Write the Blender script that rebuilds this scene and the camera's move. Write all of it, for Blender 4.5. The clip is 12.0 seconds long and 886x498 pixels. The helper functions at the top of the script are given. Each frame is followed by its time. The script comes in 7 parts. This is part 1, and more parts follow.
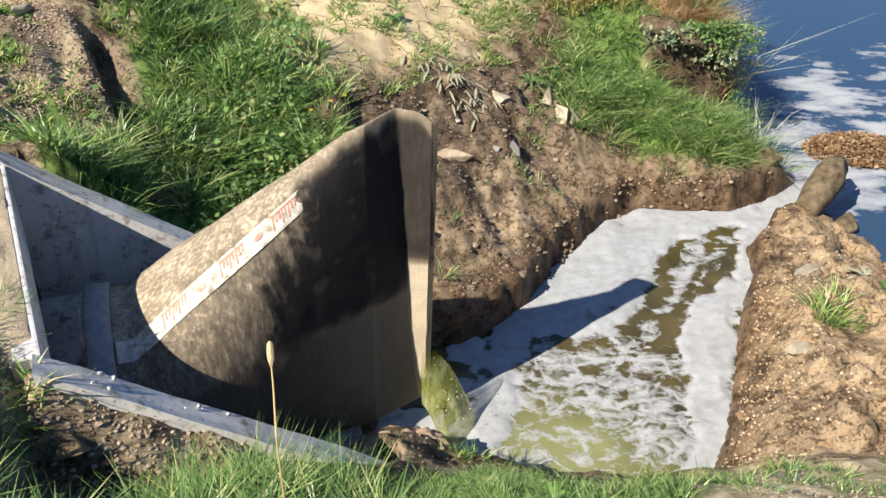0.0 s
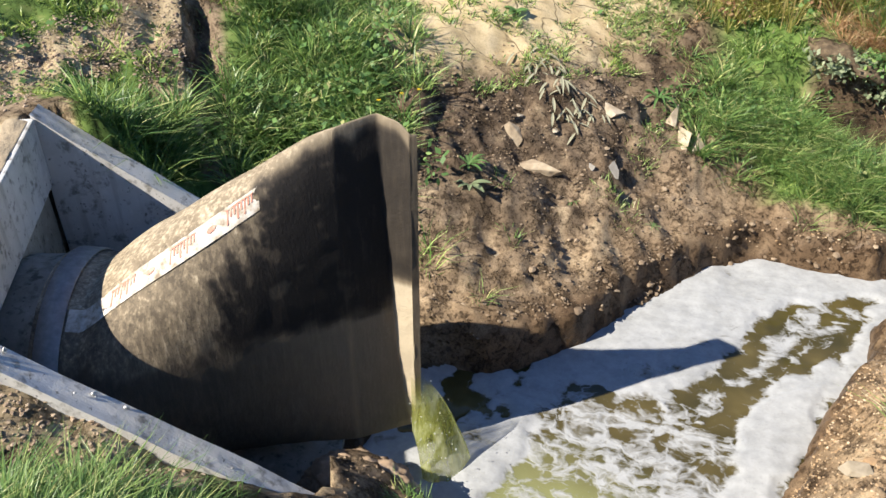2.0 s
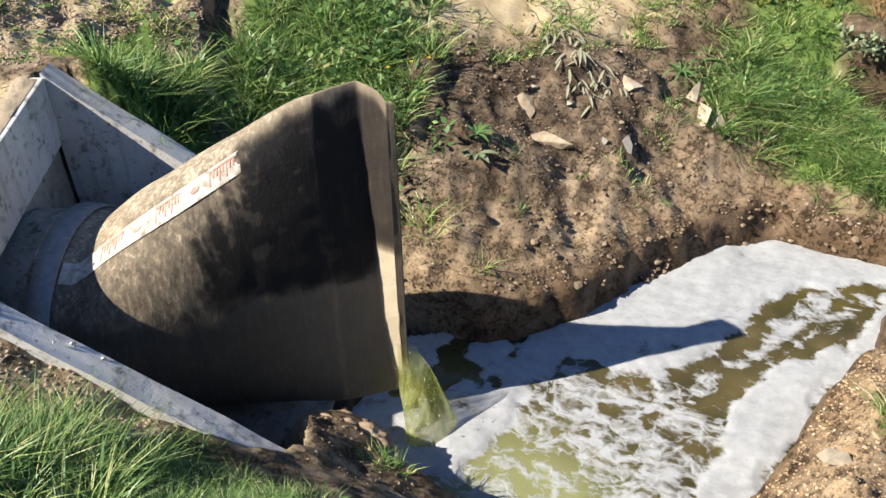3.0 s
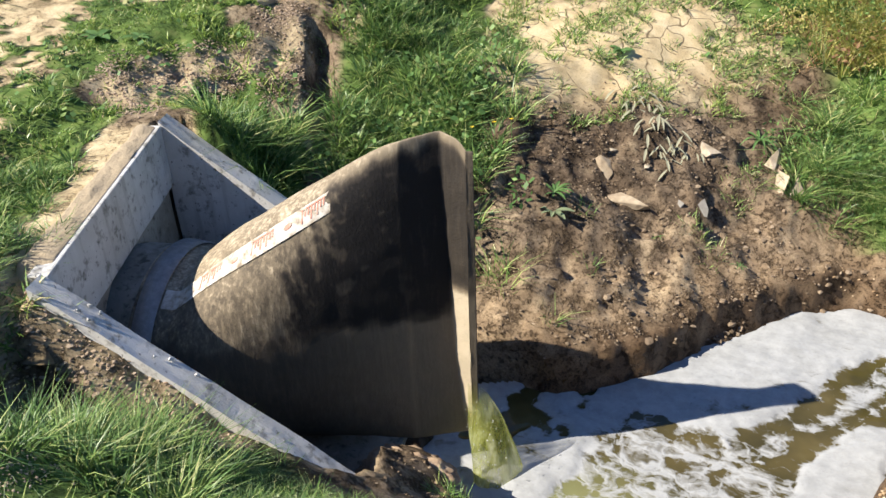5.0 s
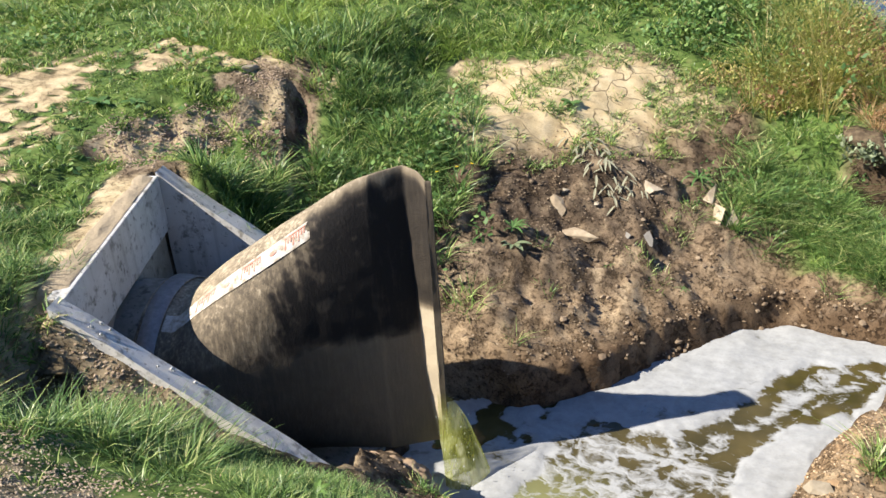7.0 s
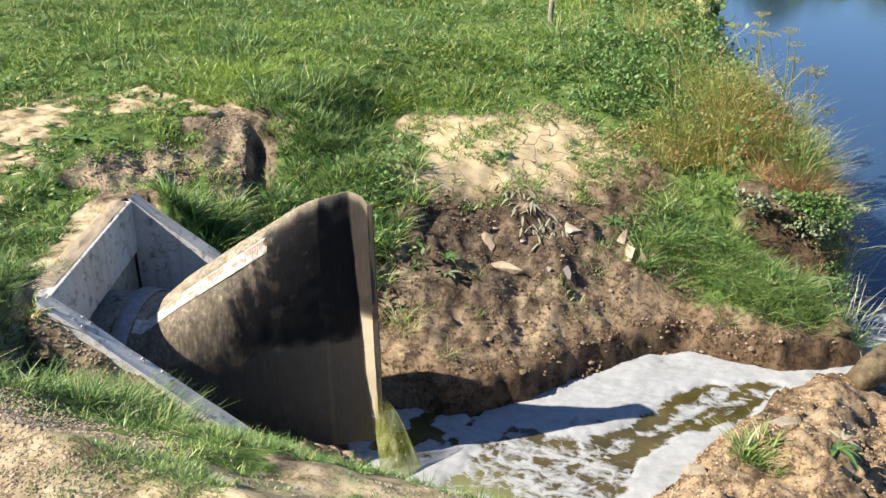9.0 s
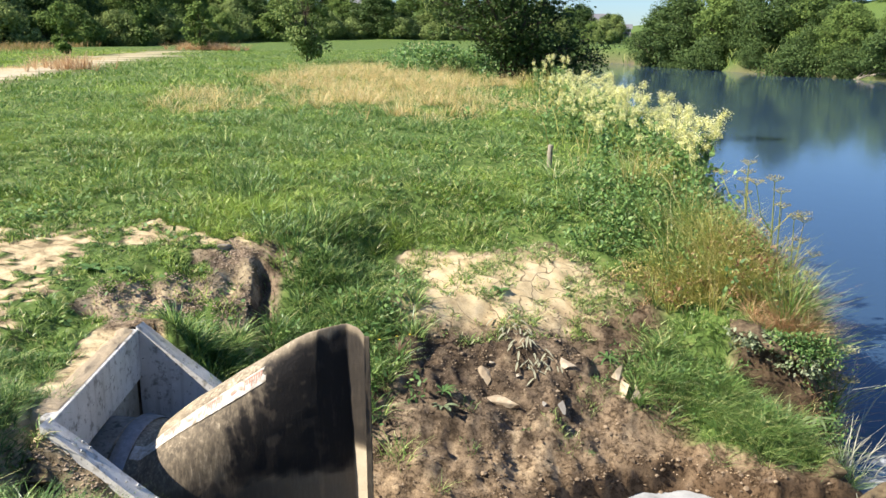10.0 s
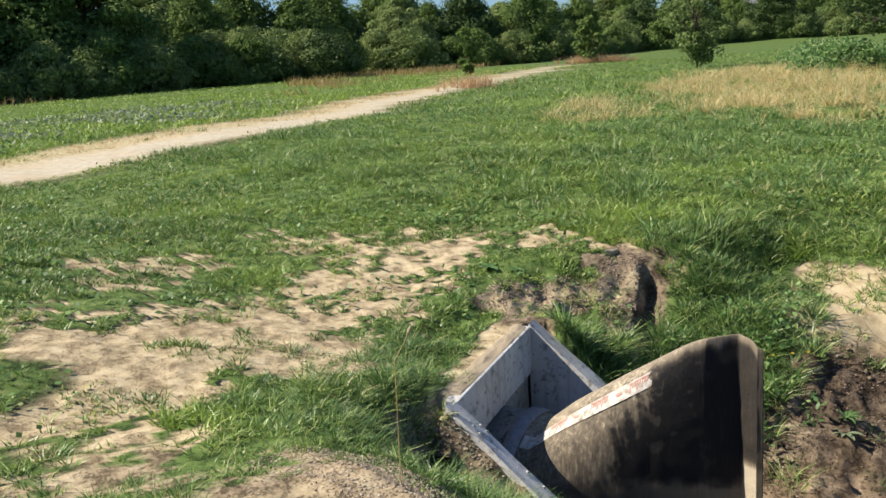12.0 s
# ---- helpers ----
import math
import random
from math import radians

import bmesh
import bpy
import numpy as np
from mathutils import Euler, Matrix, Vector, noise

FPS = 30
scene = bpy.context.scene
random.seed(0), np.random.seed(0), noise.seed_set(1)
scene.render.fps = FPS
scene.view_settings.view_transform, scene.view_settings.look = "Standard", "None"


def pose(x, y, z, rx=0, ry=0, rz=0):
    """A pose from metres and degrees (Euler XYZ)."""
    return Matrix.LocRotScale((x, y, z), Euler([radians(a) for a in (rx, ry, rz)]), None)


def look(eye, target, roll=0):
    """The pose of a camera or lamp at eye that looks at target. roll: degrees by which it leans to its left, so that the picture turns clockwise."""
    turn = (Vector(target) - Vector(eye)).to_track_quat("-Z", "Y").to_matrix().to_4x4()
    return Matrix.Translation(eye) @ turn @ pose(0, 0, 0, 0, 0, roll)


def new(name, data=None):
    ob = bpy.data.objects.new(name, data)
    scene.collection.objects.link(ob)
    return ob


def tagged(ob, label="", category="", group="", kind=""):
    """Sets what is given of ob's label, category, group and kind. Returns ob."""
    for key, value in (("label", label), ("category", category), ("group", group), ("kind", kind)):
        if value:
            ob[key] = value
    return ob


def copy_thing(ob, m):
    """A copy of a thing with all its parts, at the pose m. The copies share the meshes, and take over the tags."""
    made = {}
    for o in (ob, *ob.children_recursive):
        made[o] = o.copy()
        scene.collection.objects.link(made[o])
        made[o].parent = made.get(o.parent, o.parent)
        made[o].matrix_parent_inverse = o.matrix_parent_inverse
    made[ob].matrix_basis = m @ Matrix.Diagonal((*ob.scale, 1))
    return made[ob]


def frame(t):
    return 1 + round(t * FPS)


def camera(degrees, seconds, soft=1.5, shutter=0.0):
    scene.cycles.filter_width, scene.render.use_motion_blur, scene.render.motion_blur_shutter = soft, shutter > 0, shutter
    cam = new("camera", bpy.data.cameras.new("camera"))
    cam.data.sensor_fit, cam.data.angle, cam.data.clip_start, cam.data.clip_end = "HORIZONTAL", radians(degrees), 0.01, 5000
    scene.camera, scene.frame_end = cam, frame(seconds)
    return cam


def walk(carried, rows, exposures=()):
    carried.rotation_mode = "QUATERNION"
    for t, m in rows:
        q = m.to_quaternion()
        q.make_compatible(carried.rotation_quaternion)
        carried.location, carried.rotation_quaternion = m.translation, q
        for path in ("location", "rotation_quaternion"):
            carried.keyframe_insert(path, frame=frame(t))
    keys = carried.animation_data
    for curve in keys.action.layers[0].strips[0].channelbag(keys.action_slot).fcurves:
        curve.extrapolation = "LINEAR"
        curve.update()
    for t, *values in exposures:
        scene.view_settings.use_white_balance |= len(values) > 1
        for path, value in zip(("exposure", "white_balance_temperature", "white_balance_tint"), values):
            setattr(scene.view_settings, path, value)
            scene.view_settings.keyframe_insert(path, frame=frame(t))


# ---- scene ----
cam = camera(54.6, 12.0)
PATH = [
    (0, (-0.042, 0.268, 1.920), (-0.013, 2.516, 0.424), 0.86),
    (0.5, (0.256, 0.386, 1.877), (0.121, 2.604, 0.345), 1.67),
    (1, (0.529, 0.515, 1.879), (0.150, 2.694, 0.329), 1.35),
    (1.5, (0.819, 0.642, 1.878), (0.236, 2.799, 0.363), 1.16),
    (2, (0.985, 0.863, 1.854), (0.309, 2.974, 0.312), 0.22),
    (2.5, (1.137, 0.958, 1.871), (0.355, 2.995, 0.279), 0.06),
    (2.7, (1.235, 0.964, 1.872), (0.411, 2.958, 0.248), -0.12),
    (4.3, (1.424, 0.825, 1.863), (0.580, 2.825, 0.255), -1.55),
    (4.5, (1.432, 0.784, 1.860), (0.487, 2.797, 0.328), -1.87),
    (5, (1.480, 0.742, 1.883), (0.350, 2.738, 0.458), -1.91),
    (5.5, (1.562, 0.673, 1.889), (0.414, 2.696, 0.515), -2.71),
    (6, (1.568, 0.573, 1.904), (0.470, 2.682, 0.624), -4.00),
    (6.5, (1.661, 0.458, 1.908), (0.534, 2.591, 0.694), -4.32),
    (6.7, (1.746, 0.374, 1.942), (0.598, 2.485, 0.709), -3.55),
    (8.3, (2.114, -0.268, 1.961), (1.095, 1.948, 0.804), -0.46),
    (8.5, (2.135, -0.324, 1.989), (1.131, 1.912, 0.859), -0.24),
    (9, (2.295, -0.443, 2.016), (1.269, 1.823, 0.967), -0.35),
    (9.5, (2.420, -0.567, 2.064), (1.360, 1.752, 1.176), -0.06),
    (10, (2.445, -0.599, 2.086), (1.344, 1.780, 1.435), 0.52),
    (10.5, (2.442, -0.609, 2.090), (1.222, 1.738, 1.544), -0.10),
    (11, (2.452, -0.621, 2.094), (1.041, 1.615, 1.544), -1.02),
    (11.5, (2.441, -0.625, 2.076), (0.782, 1.427, 1.498), -2.13),
    (12, (2.426, -0.660, 2.062), (0.391, 1.014, 1.472), -3.65),
]
EXPOSURES = [(0, 0.84), (1.0, 0.84), (2.5, 0.96), (4.5, 0.92), (6.5, 0.94), (8.5, 0.94), (10, 1.06), (10.5, 0.74), (11, 0.54), (11.5, 0.58), (12, 0.62)]
walk(cam, [(t, look(eye, target, roll)) for t, eye, target, roll in PATH], EXPOSURES)

# ---- world, sun, exposure ----
SUN_AZ = Vector((-0.743, -0.669, 0.0))      # towards the sun, on the ground
SUN_EL = radians(42)
world = bpy.data.worlds.new("sky")
world.use_nodes = True
wn = world.node_tree
sky = wn.nodes.new("ShaderNodeTexSky")
sky.sky_type = "NISHITA"
sky.sun_disc = False
sky.sun_elevation = SUN_EL
sky.sun_rotation = math.atan2(SUN_AZ.x, SUN_AZ.y)
sky.altitude = 600
sky.air_density, sky.dust_density, sky.ozone_density = 1.0, 0.35, 3.0
tint = wn.nodes.new("ShaderNodeMix")
tint.data_type, tint.blend_type = "RGBA", "MULTIPLY"
tint.inputs[0].default_value = 1.0
tint.inputs[7].default_value = (0.80, 0.97, 1.22, 1)      # clear summer blue
wn.links.new(sky.outputs[0], tint.inputs[6])
wn.links.new(tint.outputs[2], wn.nodes["Background"].inputs[0])
wn.nodes["Background"].inputs[1].default_value = 0.060
scene.world = world
sun = new("sun", bpy.data.lights.new("sun", "SUN"))
sun.data.energy, sun.data.angle, sun.data.color = 5.0, radians(0.5), (1.0, 0.92, 0.80)
to_sun = SUN_AZ.normalized() * math.cos(SUN_EL) + Vector((0, 0, math.sin(SUN_EL)))
sun.matrix_world = look(to_sun * 40, (0, 0, 0))


# ---- material tools ----
def material(name, rough=0.8, metal=0.0, spec=0.3):
    m = bpy.data.materials.new(name)
    m.use_nodes = True
    b = m.node_tree.nodes["Principled BSDF"]
    b.inputs["Roughness"].default_value = rough
    b.inputs["Metallic"].default_value = metal
    b.inputs["Specular IOR Level"].default_value = spec
    return m, m.node_tree, b


def coords(nt, scale=(1, 1, 1)):
    c = nt.nodes.new("ShaderNodeTexCoord")
    mp = nt.nodes.new("ShaderNodeMapping")
    mp.inputs["Scale"].default_value = scale
    nt.links.new(c.outputs["Object"], mp.inputs[0])
    return mp.outputs[0]


def noise_tex(nt, co, scale, detail=4, rough=0.6):
    n = nt.nodes.new("ShaderNodeTexNoise")
    n.inputs["Scale"].default_value, n.inputs["Detail"].default_value, n.inputs["Roughness"].default_value = scale, detail, rough
    nt.links.new(co, n.inputs["Vector"])
    return n.outputs["Fac"]


def ramp(nt, fac, stops):
    r = nt.nodes.new("ShaderNodeValToRGB")
    e = r.color_ramp.elements
    while len(e) < len(stops):
        e.new(0.5)
    for k, (p, c) in zip(e, stops):
        k.position = p
        k.color = (*c, 1) if not isinstance(c, (int, float)) else (c, c, c, 1)
    nt.links.new(fac, r.inputs[0])
    return r.outputs[0]


def mixed(nt, fac, a, b, kind="MIX"):
    x = nt.nodes.new("ShaderNodeMix")
    x.data_type, x.blend_type = "RGBA", kind
    for sock, v in ((x.inputs[0], fac), (x.inputs[6], a), (x.inputs[7], b)):
        if isinstance(v, (int, float)):
            sock.default_value = v
        elif isinstance(v, tuple):
            sock.default_value = (*v, 1)
        else:
            nt.links.new(v, sock)
    return x.outputs[2]


def sums(nt, op, a, b):
    x = nt.nodes.new("ShaderNodeMath")
    x.operation = op
    x.use_clamp = op in ("MULTIPLY", "SUBTRACT")
    for sock, v in zip(x.inputs, (a, b)):
        if isinstance(v, (int, float)):
            sock.default_value = v
        else:
            nt.links.new(v, sock)
    return x.outputs[0]


def plain(nt, op, a, b):
    """Unclamped arithmetic."""
    x = nt.nodes.new("ShaderNodeMath")
    x.operation = op
    nt.links.new(a, x.inputs[0])
    x.inputs[1].default_value = b
    return x.outputs[0]


def bumped(nt, b, height, strength=0.5, dist=0.02):
    x = nt.nodes.new("ShaderNodeBump")
    x.inputs["Strength"].default_value, x.inputs["Distance"].default_value = strength, dist
    nt.links.new(height, x.inputs["Height"])
    nt.links.new(x.outputs[0], b.inputs["Normal"])


def attribute(nt, name):
    a = nt.nodes.new("ShaderNodeAttribute")
    a.attribute_name = name
    return a.outputs["Fac"]


def leafy(name, stops, translucent=0.35, rough=0.55, patch=0.0, patch_colour=(0.2, 0.2, 0.08), spec=0.35):
    """A thin leaf or blade: each island has a colour of its own."""
    m, nt, b = material(name, rough, spec=spec)
    g = nt.nodes.new("ShaderNodeNewGeometry")
    col = ramp(nt, g.outputs["Random Per Island"], stops)
    if patch:
        n = noise_tex(nt, coords(nt), patch, 2)
        col = mixed(nt, ramp(nt, n, [(0.45, 0.0), (0.68, 0.75)]), col, patch_colour)
        n2 = noise_tex(nt, coords(nt), patch * 5, 3)
        col = mixed(nt, ramp(nt, n2, [(0.52, 0.0), (0.66, 0.6)]), col, (0.085, 0.185, 0.058))
        n3 = noise_tex(nt, coords(nt), patch * 0.55, 2)
        col = mixed(nt, ramp(nt, n3, [(0.52, 0.0), (0.66, 0.4)]), col, (0.09, 0.19, 0.055))
    nt.links.new(col, b.inputs["Base Color"])
    t = nt.nodes.new("ShaderNodeBsdfTranslucent")
    nt.links.new(col, t.inputs[0])
    x = nt.nodes.new("ShaderNodeMixShader")
    x.inputs[0].default_value = translucent
    nt.links.new(b.outputs[0], x.inputs[1])
    nt.links.new(t.outputs[0], x.inputs[2])
    nt.links.new(x.outputs[0], nt.nodes["Material Output"].inputs[0])
    return m


# ---- materials ----
def make_ground():
    m, nt, b = material("earth", 0.95, spec=0.15)
    co = coords(nt)
    big, mid, fine = noise_tex(nt, co, 0.9, 3), noise_tex(nt, co, 7, 5), noise_tex(nt, co, 55, 5, 0.7)
    crumb = noise_tex(nt, co, 24, 8, 0.78)
    lumps = nt.nodes.new("ShaderNodeTexVoronoi")
    lumps.inputs["Scale"].default_value = 26
    nt.links.new(co, lumps.inputs["Vector"])
    soil = ramp(nt, mid, [(0.3, (0.105, 0.078, 0.052)), (0.5, (0.205, 0.152, 0.102)), (0.68, (0.32, 0.245, 0.168))])
    soil = mixed(nt, ramp(nt, crumb, [(0.3, 0.8), (0.54, 0.0)]), soil, (0.075, 0.054, 0.036))
    soil = mixed(nt, ramp(nt, noise_tex(nt, co, 3.2, 6, 0.7), [(0.5, 0.0), (0.66, 0.6)]), soil, (0.12, 0.095, 0.070))
    soil = mixed(nt, ramp(nt, big, [(0.45, 0.0), (0.65, 0.4)]), soil, (0.24, 0.172, 0.10))
    soil = mixed(nt, ramp(nt, fine, [(0.64, 0.0), (0.72, 0.6)]), soil, (0.42, 0.335, 0.235))
    pale = ramp(nt, mid, [(0.3, (0.44, 0.335, 0.185)), (0.5, (0.56, 0.445, 0.265)), (0.7, (0.65, 0.535, 0.345))])
    pale = mixed(nt, ramp(nt, fine, [(0.33, 0.25), (0.46, 0.0)]), pale, (0.28, 0.2, 0.12))
    vor = nt.nodes.new("ShaderNodeTexVoronoi")
    vor.feature = "DISTANCE_TO_EDGE"
    vor.inputs["Scale"].default_value = 4.6
    wob = nt.nodes.new("ShaderNodeMixRGB")
    wob.inputs[0].default_value = 0.26
    nz = nt.nodes.new("ShaderNodeTexNoise")
    nz.inputs["Scale"].default_value = 4
    nt.links.new(co, nz.inputs["Vector"])
    nt.links.new(co, wob.inputs[1])
    nt.links.new(nz.outputs["Color"], wob.inputs[2])
    nt.links.new(wob.outputs[0], vor.inputs["Vector"])
    crack = ramp(nt, vor.outputs["Distance"], [(0.0, 1.0), (0.03, 0.0)])
    crack = sums(nt, "MULTIPLY", crack, attribute(nt, "cracked"))
    crack = sums(nt, "MULTIPLY", crack, ramp(nt, mid, [(0.38, 0.0), (0.5, 0.95)]))
    pale = mixed(nt, crack, pale, (0.08, 0.055, 0.03))
    edge = sums(nt, "ADD", attribute(nt, "dry"), sums(nt, "MULTIPLY", sums(nt, "SUBTRACT", mid, 0.4), 1.2))
    col = mixed(nt, ramp(nt, edge, [(0.2, 0.0), (1.0, 1.0)]), soil, pale)
    ochre = ramp(nt, mid, [(0.3, (0.21, 0.14, 0.080)), (0.5, (0.36, 0.25, 0.145)), (0.7, (0.49, 0.365, 0.225))])
    ochre = mixed(nt, ramp(nt, crumb, [(0.3, 0.6), (0.5, 0.0)]), ochre, (0.14, 0.09, 0.052))
    ochre = mixed(nt, ramp(nt, fine, [(0.6, 0.0), (0.7, 0.7)]), ochre, (0.58, 0.46, 0.31))
    col = mixed(nt, attribute(nt, "ochre"), col, ochre)
    grain = noise_tex(nt, co, 75, 7, 0.82)
    some = sums(nt, "SUBTRACT", 1.0, sums(nt, "MULTIPLY", attribute(nt, "dry"), 0.6))
    col = mixed(nt, sums(nt, "MULTIPLY", ramp(nt, grain, [(0.36, 0.85), (0.5, 0.0)]), some), col, (0.065, 0.047, 0.031))
    col = mixed(nt, sums(nt, "MULTIPLY", ramp(nt, grain, [(0.56, 0.0), (0.7, 0.5)]), some), col, (0.36, 0.28, 0.195))
    track = ramp(nt, mid, [(0.3, (0.43, 0.375, 0.27)), (0.7, (0.58, 0.53, 0.41))])
    track = mixed(nt, ramp(nt, big, [(0.4, 0.0), (0.7, 0.5)]), track, (0.52, 0.38, 0.22))
    col = mixed(nt, attribute(nt, "track"), col, track)
    turf = ramp(nt, mid, [(0.3, (0.05, 0.095, 0.024)), (0.55, (0.11, 0.17, 0.042)), (0.75, (0.22, 0.24, 0.085))])
    col = mixed(nt, attribute(nt, "turf"), col, turf)
    # wet darkens the soil; this mask also holds the shade of two hollows
    col = mixed(nt, sums(nt, "MULTIPLY", attribute(nt, "wet"), 0.8), col, mixed(nt, 1.0, col, (0.36, 0.30, 0.26), "MULTIPLY"))
    nt.links.new(col, b.inputs["Base Color"])
    rough = ramp(nt, attribute(nt, "wet"), [(0.6, 0.95), (1.0, 0.45)])
    nt.links.new(rough, b.inputs["Roughness"])
    h = sums(nt, "ADD", sums(nt, "MULTIPLY", mid, 0.5), sums(nt, "ADD", sums(nt, "MULTIPLY", fine, 0.4), sums(nt, "MULTIPLY", grain, 0.3)))
    h = sums(nt, "ADD", h, sums(nt, "ADD", sums(nt, "MULTIPLY", crumb, 0.8), sums(nt, "MULTIPLY", lumps.outputs["Distance"], 0.06)))
    h = sums(nt, "SUBTRACT", h, sums(nt, "MULTIPLY", crack, 0.6))
    flat = sums(nt, "SUBTRACT", 1.0, sums(nt, "MULTIPLY", attribute(nt, "cracked"), 0.85))
    flat = sums(nt, "MULTIPLY", flat, sums(nt, "SUBTRACT", 1.0, sums(nt, "MULTIPLY", attribute(nt, "dry"), 0.72)))
    bumped(nt, b, sums(nt, "MULTIPLY", h, flat), 1.0, 0.075)
    return m


def make_concrete(name, base, dark, stain=0.5):
    m, nt, b = material(name, 0.85, spec=0.25)
    co = coords(nt)
    n1, n2, n3 = noise_tex(nt, co, 2.2, 5, 0.65), noise_tex(nt, co, 14, 5), noise_tex(nt, co, 120, 3)
    col = mixed(nt, ramp(nt, n1, [(0.35, 0.0), (0.7, stain)]), base, dark)
    col = mixed(nt, ramp(nt, n2, [(0.55, 0.0), (0.66, 0.8)]), col, tuple(0.5 * v for v in dark))
    col = mixed(nt, ramp(nt, n2, [(0.25, 0.45), (0.42, 0.0)]), col, tuple(min(1, 1.25 * v) for v in base))
    drip = noise_tex(nt, coords(nt, (16, 16, 1.2)), 1.0, 4)
    col = mixed(nt, ramp(nt, drip, [(0.54, 0.0), (0.7, 0.45)]), col, tuple(0.7 * v for v in dark))
    spot = noise_tex(nt, co, 34, 3, 0.7)
    col = mixed(nt, ramp(nt, spot, [(0.63, 0.0), (0.68, 0.8)]), col, (0.1, 0.095, 0.08))
    nt.links.new(col, b.inputs["Base Color"])
    bumped(nt, b, sums(nt, "ADD", n2, sums(nt, "MULTIPLY", n3, 0.4)), 0.45, 0.006)
    return m


def make_rubber():
    m, nt, b = material("weathered_rubber", 0.75, spec=0.3)
    co = coords(nt)
    n1, n0 = noise_tex(nt, co, 4.5, 5, 0.65), noise_tex(nt, co, 15, 7, 0.72)
    streak = noise_tex(nt, coords(nt, (55, 55, 6)), 1.0, 4, 0.65)
    fine = noise_tex(nt, co, 60, 4, 0.7)
    mud, blotch = attribute(nt, "mud"), attribute(nt, "blotch")
    k = sums(nt, "ADD", sums(nt, "MULTIPLY", sums(nt, "SUBTRACT", n1, 0.44), 0.5), sums(nt, "MULTIPLY", sums(nt, "SUBTRACT", n0, 0.46), 0.8))
    k = sums(nt, "ADD", k, sums(nt, "MULTIPLY", sums(nt, "SUBTRACT", streak, 0.46), 1.2))
    k = sums(nt, "ADD", mud, sums(nt, "MULTIPLY", k, blotch))
    col = ramp(nt, k, [(0.08, (0.016, 0.014, 0.013)), (0.4, (0.075, 0.060, 0.044)), (0.72, (0.25, 0.2, 0.135)), (1.0, (0.58, 0.49, 0.35))])
    col = mixed(nt, sums(nt, "MULTIPLY", ramp(nt, fine, [(0.54, 0.0), (0.66, 0.5)]), blotch), col, (0.03, 0.026, 0.022))
    nt.links.new(col, b.inputs["Base Color"])
    bumped(nt, b, sums(nt, "ADD", sums(nt, "MULTIPLY", fine, 0.4), sums(nt, "ADD", n0, sums(nt, "MULTIPLY", streak, 0.5))), 0.6, 0.006)
    return m


def make_pool():
    m, nt, b = material("pool_water", 0.12, spec=0.5)
    co = coords(nt)
    n1, n2, n3 = noise_tex(nt, co, 2.5, 3), noise_tex(nt, co, 16, 5), noise_tex(nt, co, 5, 4)
    wob = nt.nodes.new("ShaderNodeMixRGB")
    wob.inputs[0].default_value = 0.22
    nz = nt.nodes.new("ShaderNodeTexNoise")
    nz.inputs["Scale"].default_value, nz.inputs["Detail"].default_value = 5, 3
    nt.links.new(co, nz.inputs["Vector"])
    nt.links.new(coords(nt, (0.8, 1.25, 1)), wob.inputs[1])
    nt.links.new(nz.outputs["Color"], wob.inputs[2])
    def lace(scale, detail):
        t = noise_tex(nt, wob.outputs[0], scale, detail, 0.55)
        away = nt.nodes.new("ShaderNodeMath")
        away.operation = "ABSOLUTE"
        nt.links.new(plain(nt, "SUBTRACT", t, 0.5), away.inputs[0])
        return ramp(nt, away.outputs[0], [(0.0, 1.0), (0.05, 0.55), (0.16, 0.0)])
    net = sums(nt, "ADD", sums(nt, "MULTIPLY", lace(6, 3), 0.55), sums(nt, "MULTIPLY", lace(13, 2), 0.35))
    foam = attribute(nt, "foam")
    brown = ramp(nt, n1, [(0.35, (0.05, 0.042, 0.014)), (0.6, (0.095, 0.075, 0.027)), (0.75, (0.135, 0.115, 0.05))])
    green = mixed(nt, attribute(nt, "green"), brown, (0.26, 0.275, 0.12))
    k = sums(nt, "ADD", foam, sums(nt, "MULTIPLY", net, 0.62))
    k = sums(nt, "ADD", k, sums(nt, "MULTIPLY", sums(nt, "SUBTRACT", n3, 0.35), 0.4))
    streaky = noise_tex(nt, wob.outputs[0], 8, 6, 0.65)
    k = sums(nt, "SUBTRACT", k, sums(nt, "MULTIPLY", sums(nt, "SUBTRACT", streaky, 0.46), 1.3))
    cover = ramp(nt, k, [(0.57, 0.0), (0.69, 0.5), (0.88, 1.0)])
    white = ramp(nt, n2, [(0.3, (0.31, 0.32, 0.325)), (0.65, (0.40, 0.41, 0.415))])
    white = mixed(nt, ramp(nt, streaky, [(0.48, 0.0), (0.66, 0.5)]), white, (0.25, 0.255, 0.25))
    white = mixed(nt, ramp(nt, noise_tex(nt, co, 45, 4, 0.7), [(0.55, 0.0), (0.7, 0.5)]), white, (0.25, 0.255, 0.25))
    nt.links.new(mixed(nt, cover, green, white), b.inputs["Base Color"])
    nt.links.new(ramp(nt, cover, [(0.2, 0.08), (0.8, 0.85)]), b.inputs["Roughness"])
    bumped(nt, b, sums(nt, "ADD", sums(nt, "MULTIPLY", cover, 0.6), sums(nt, "MULTIPLY", n3, 0.6)), 0.22, 0.025)
    return m


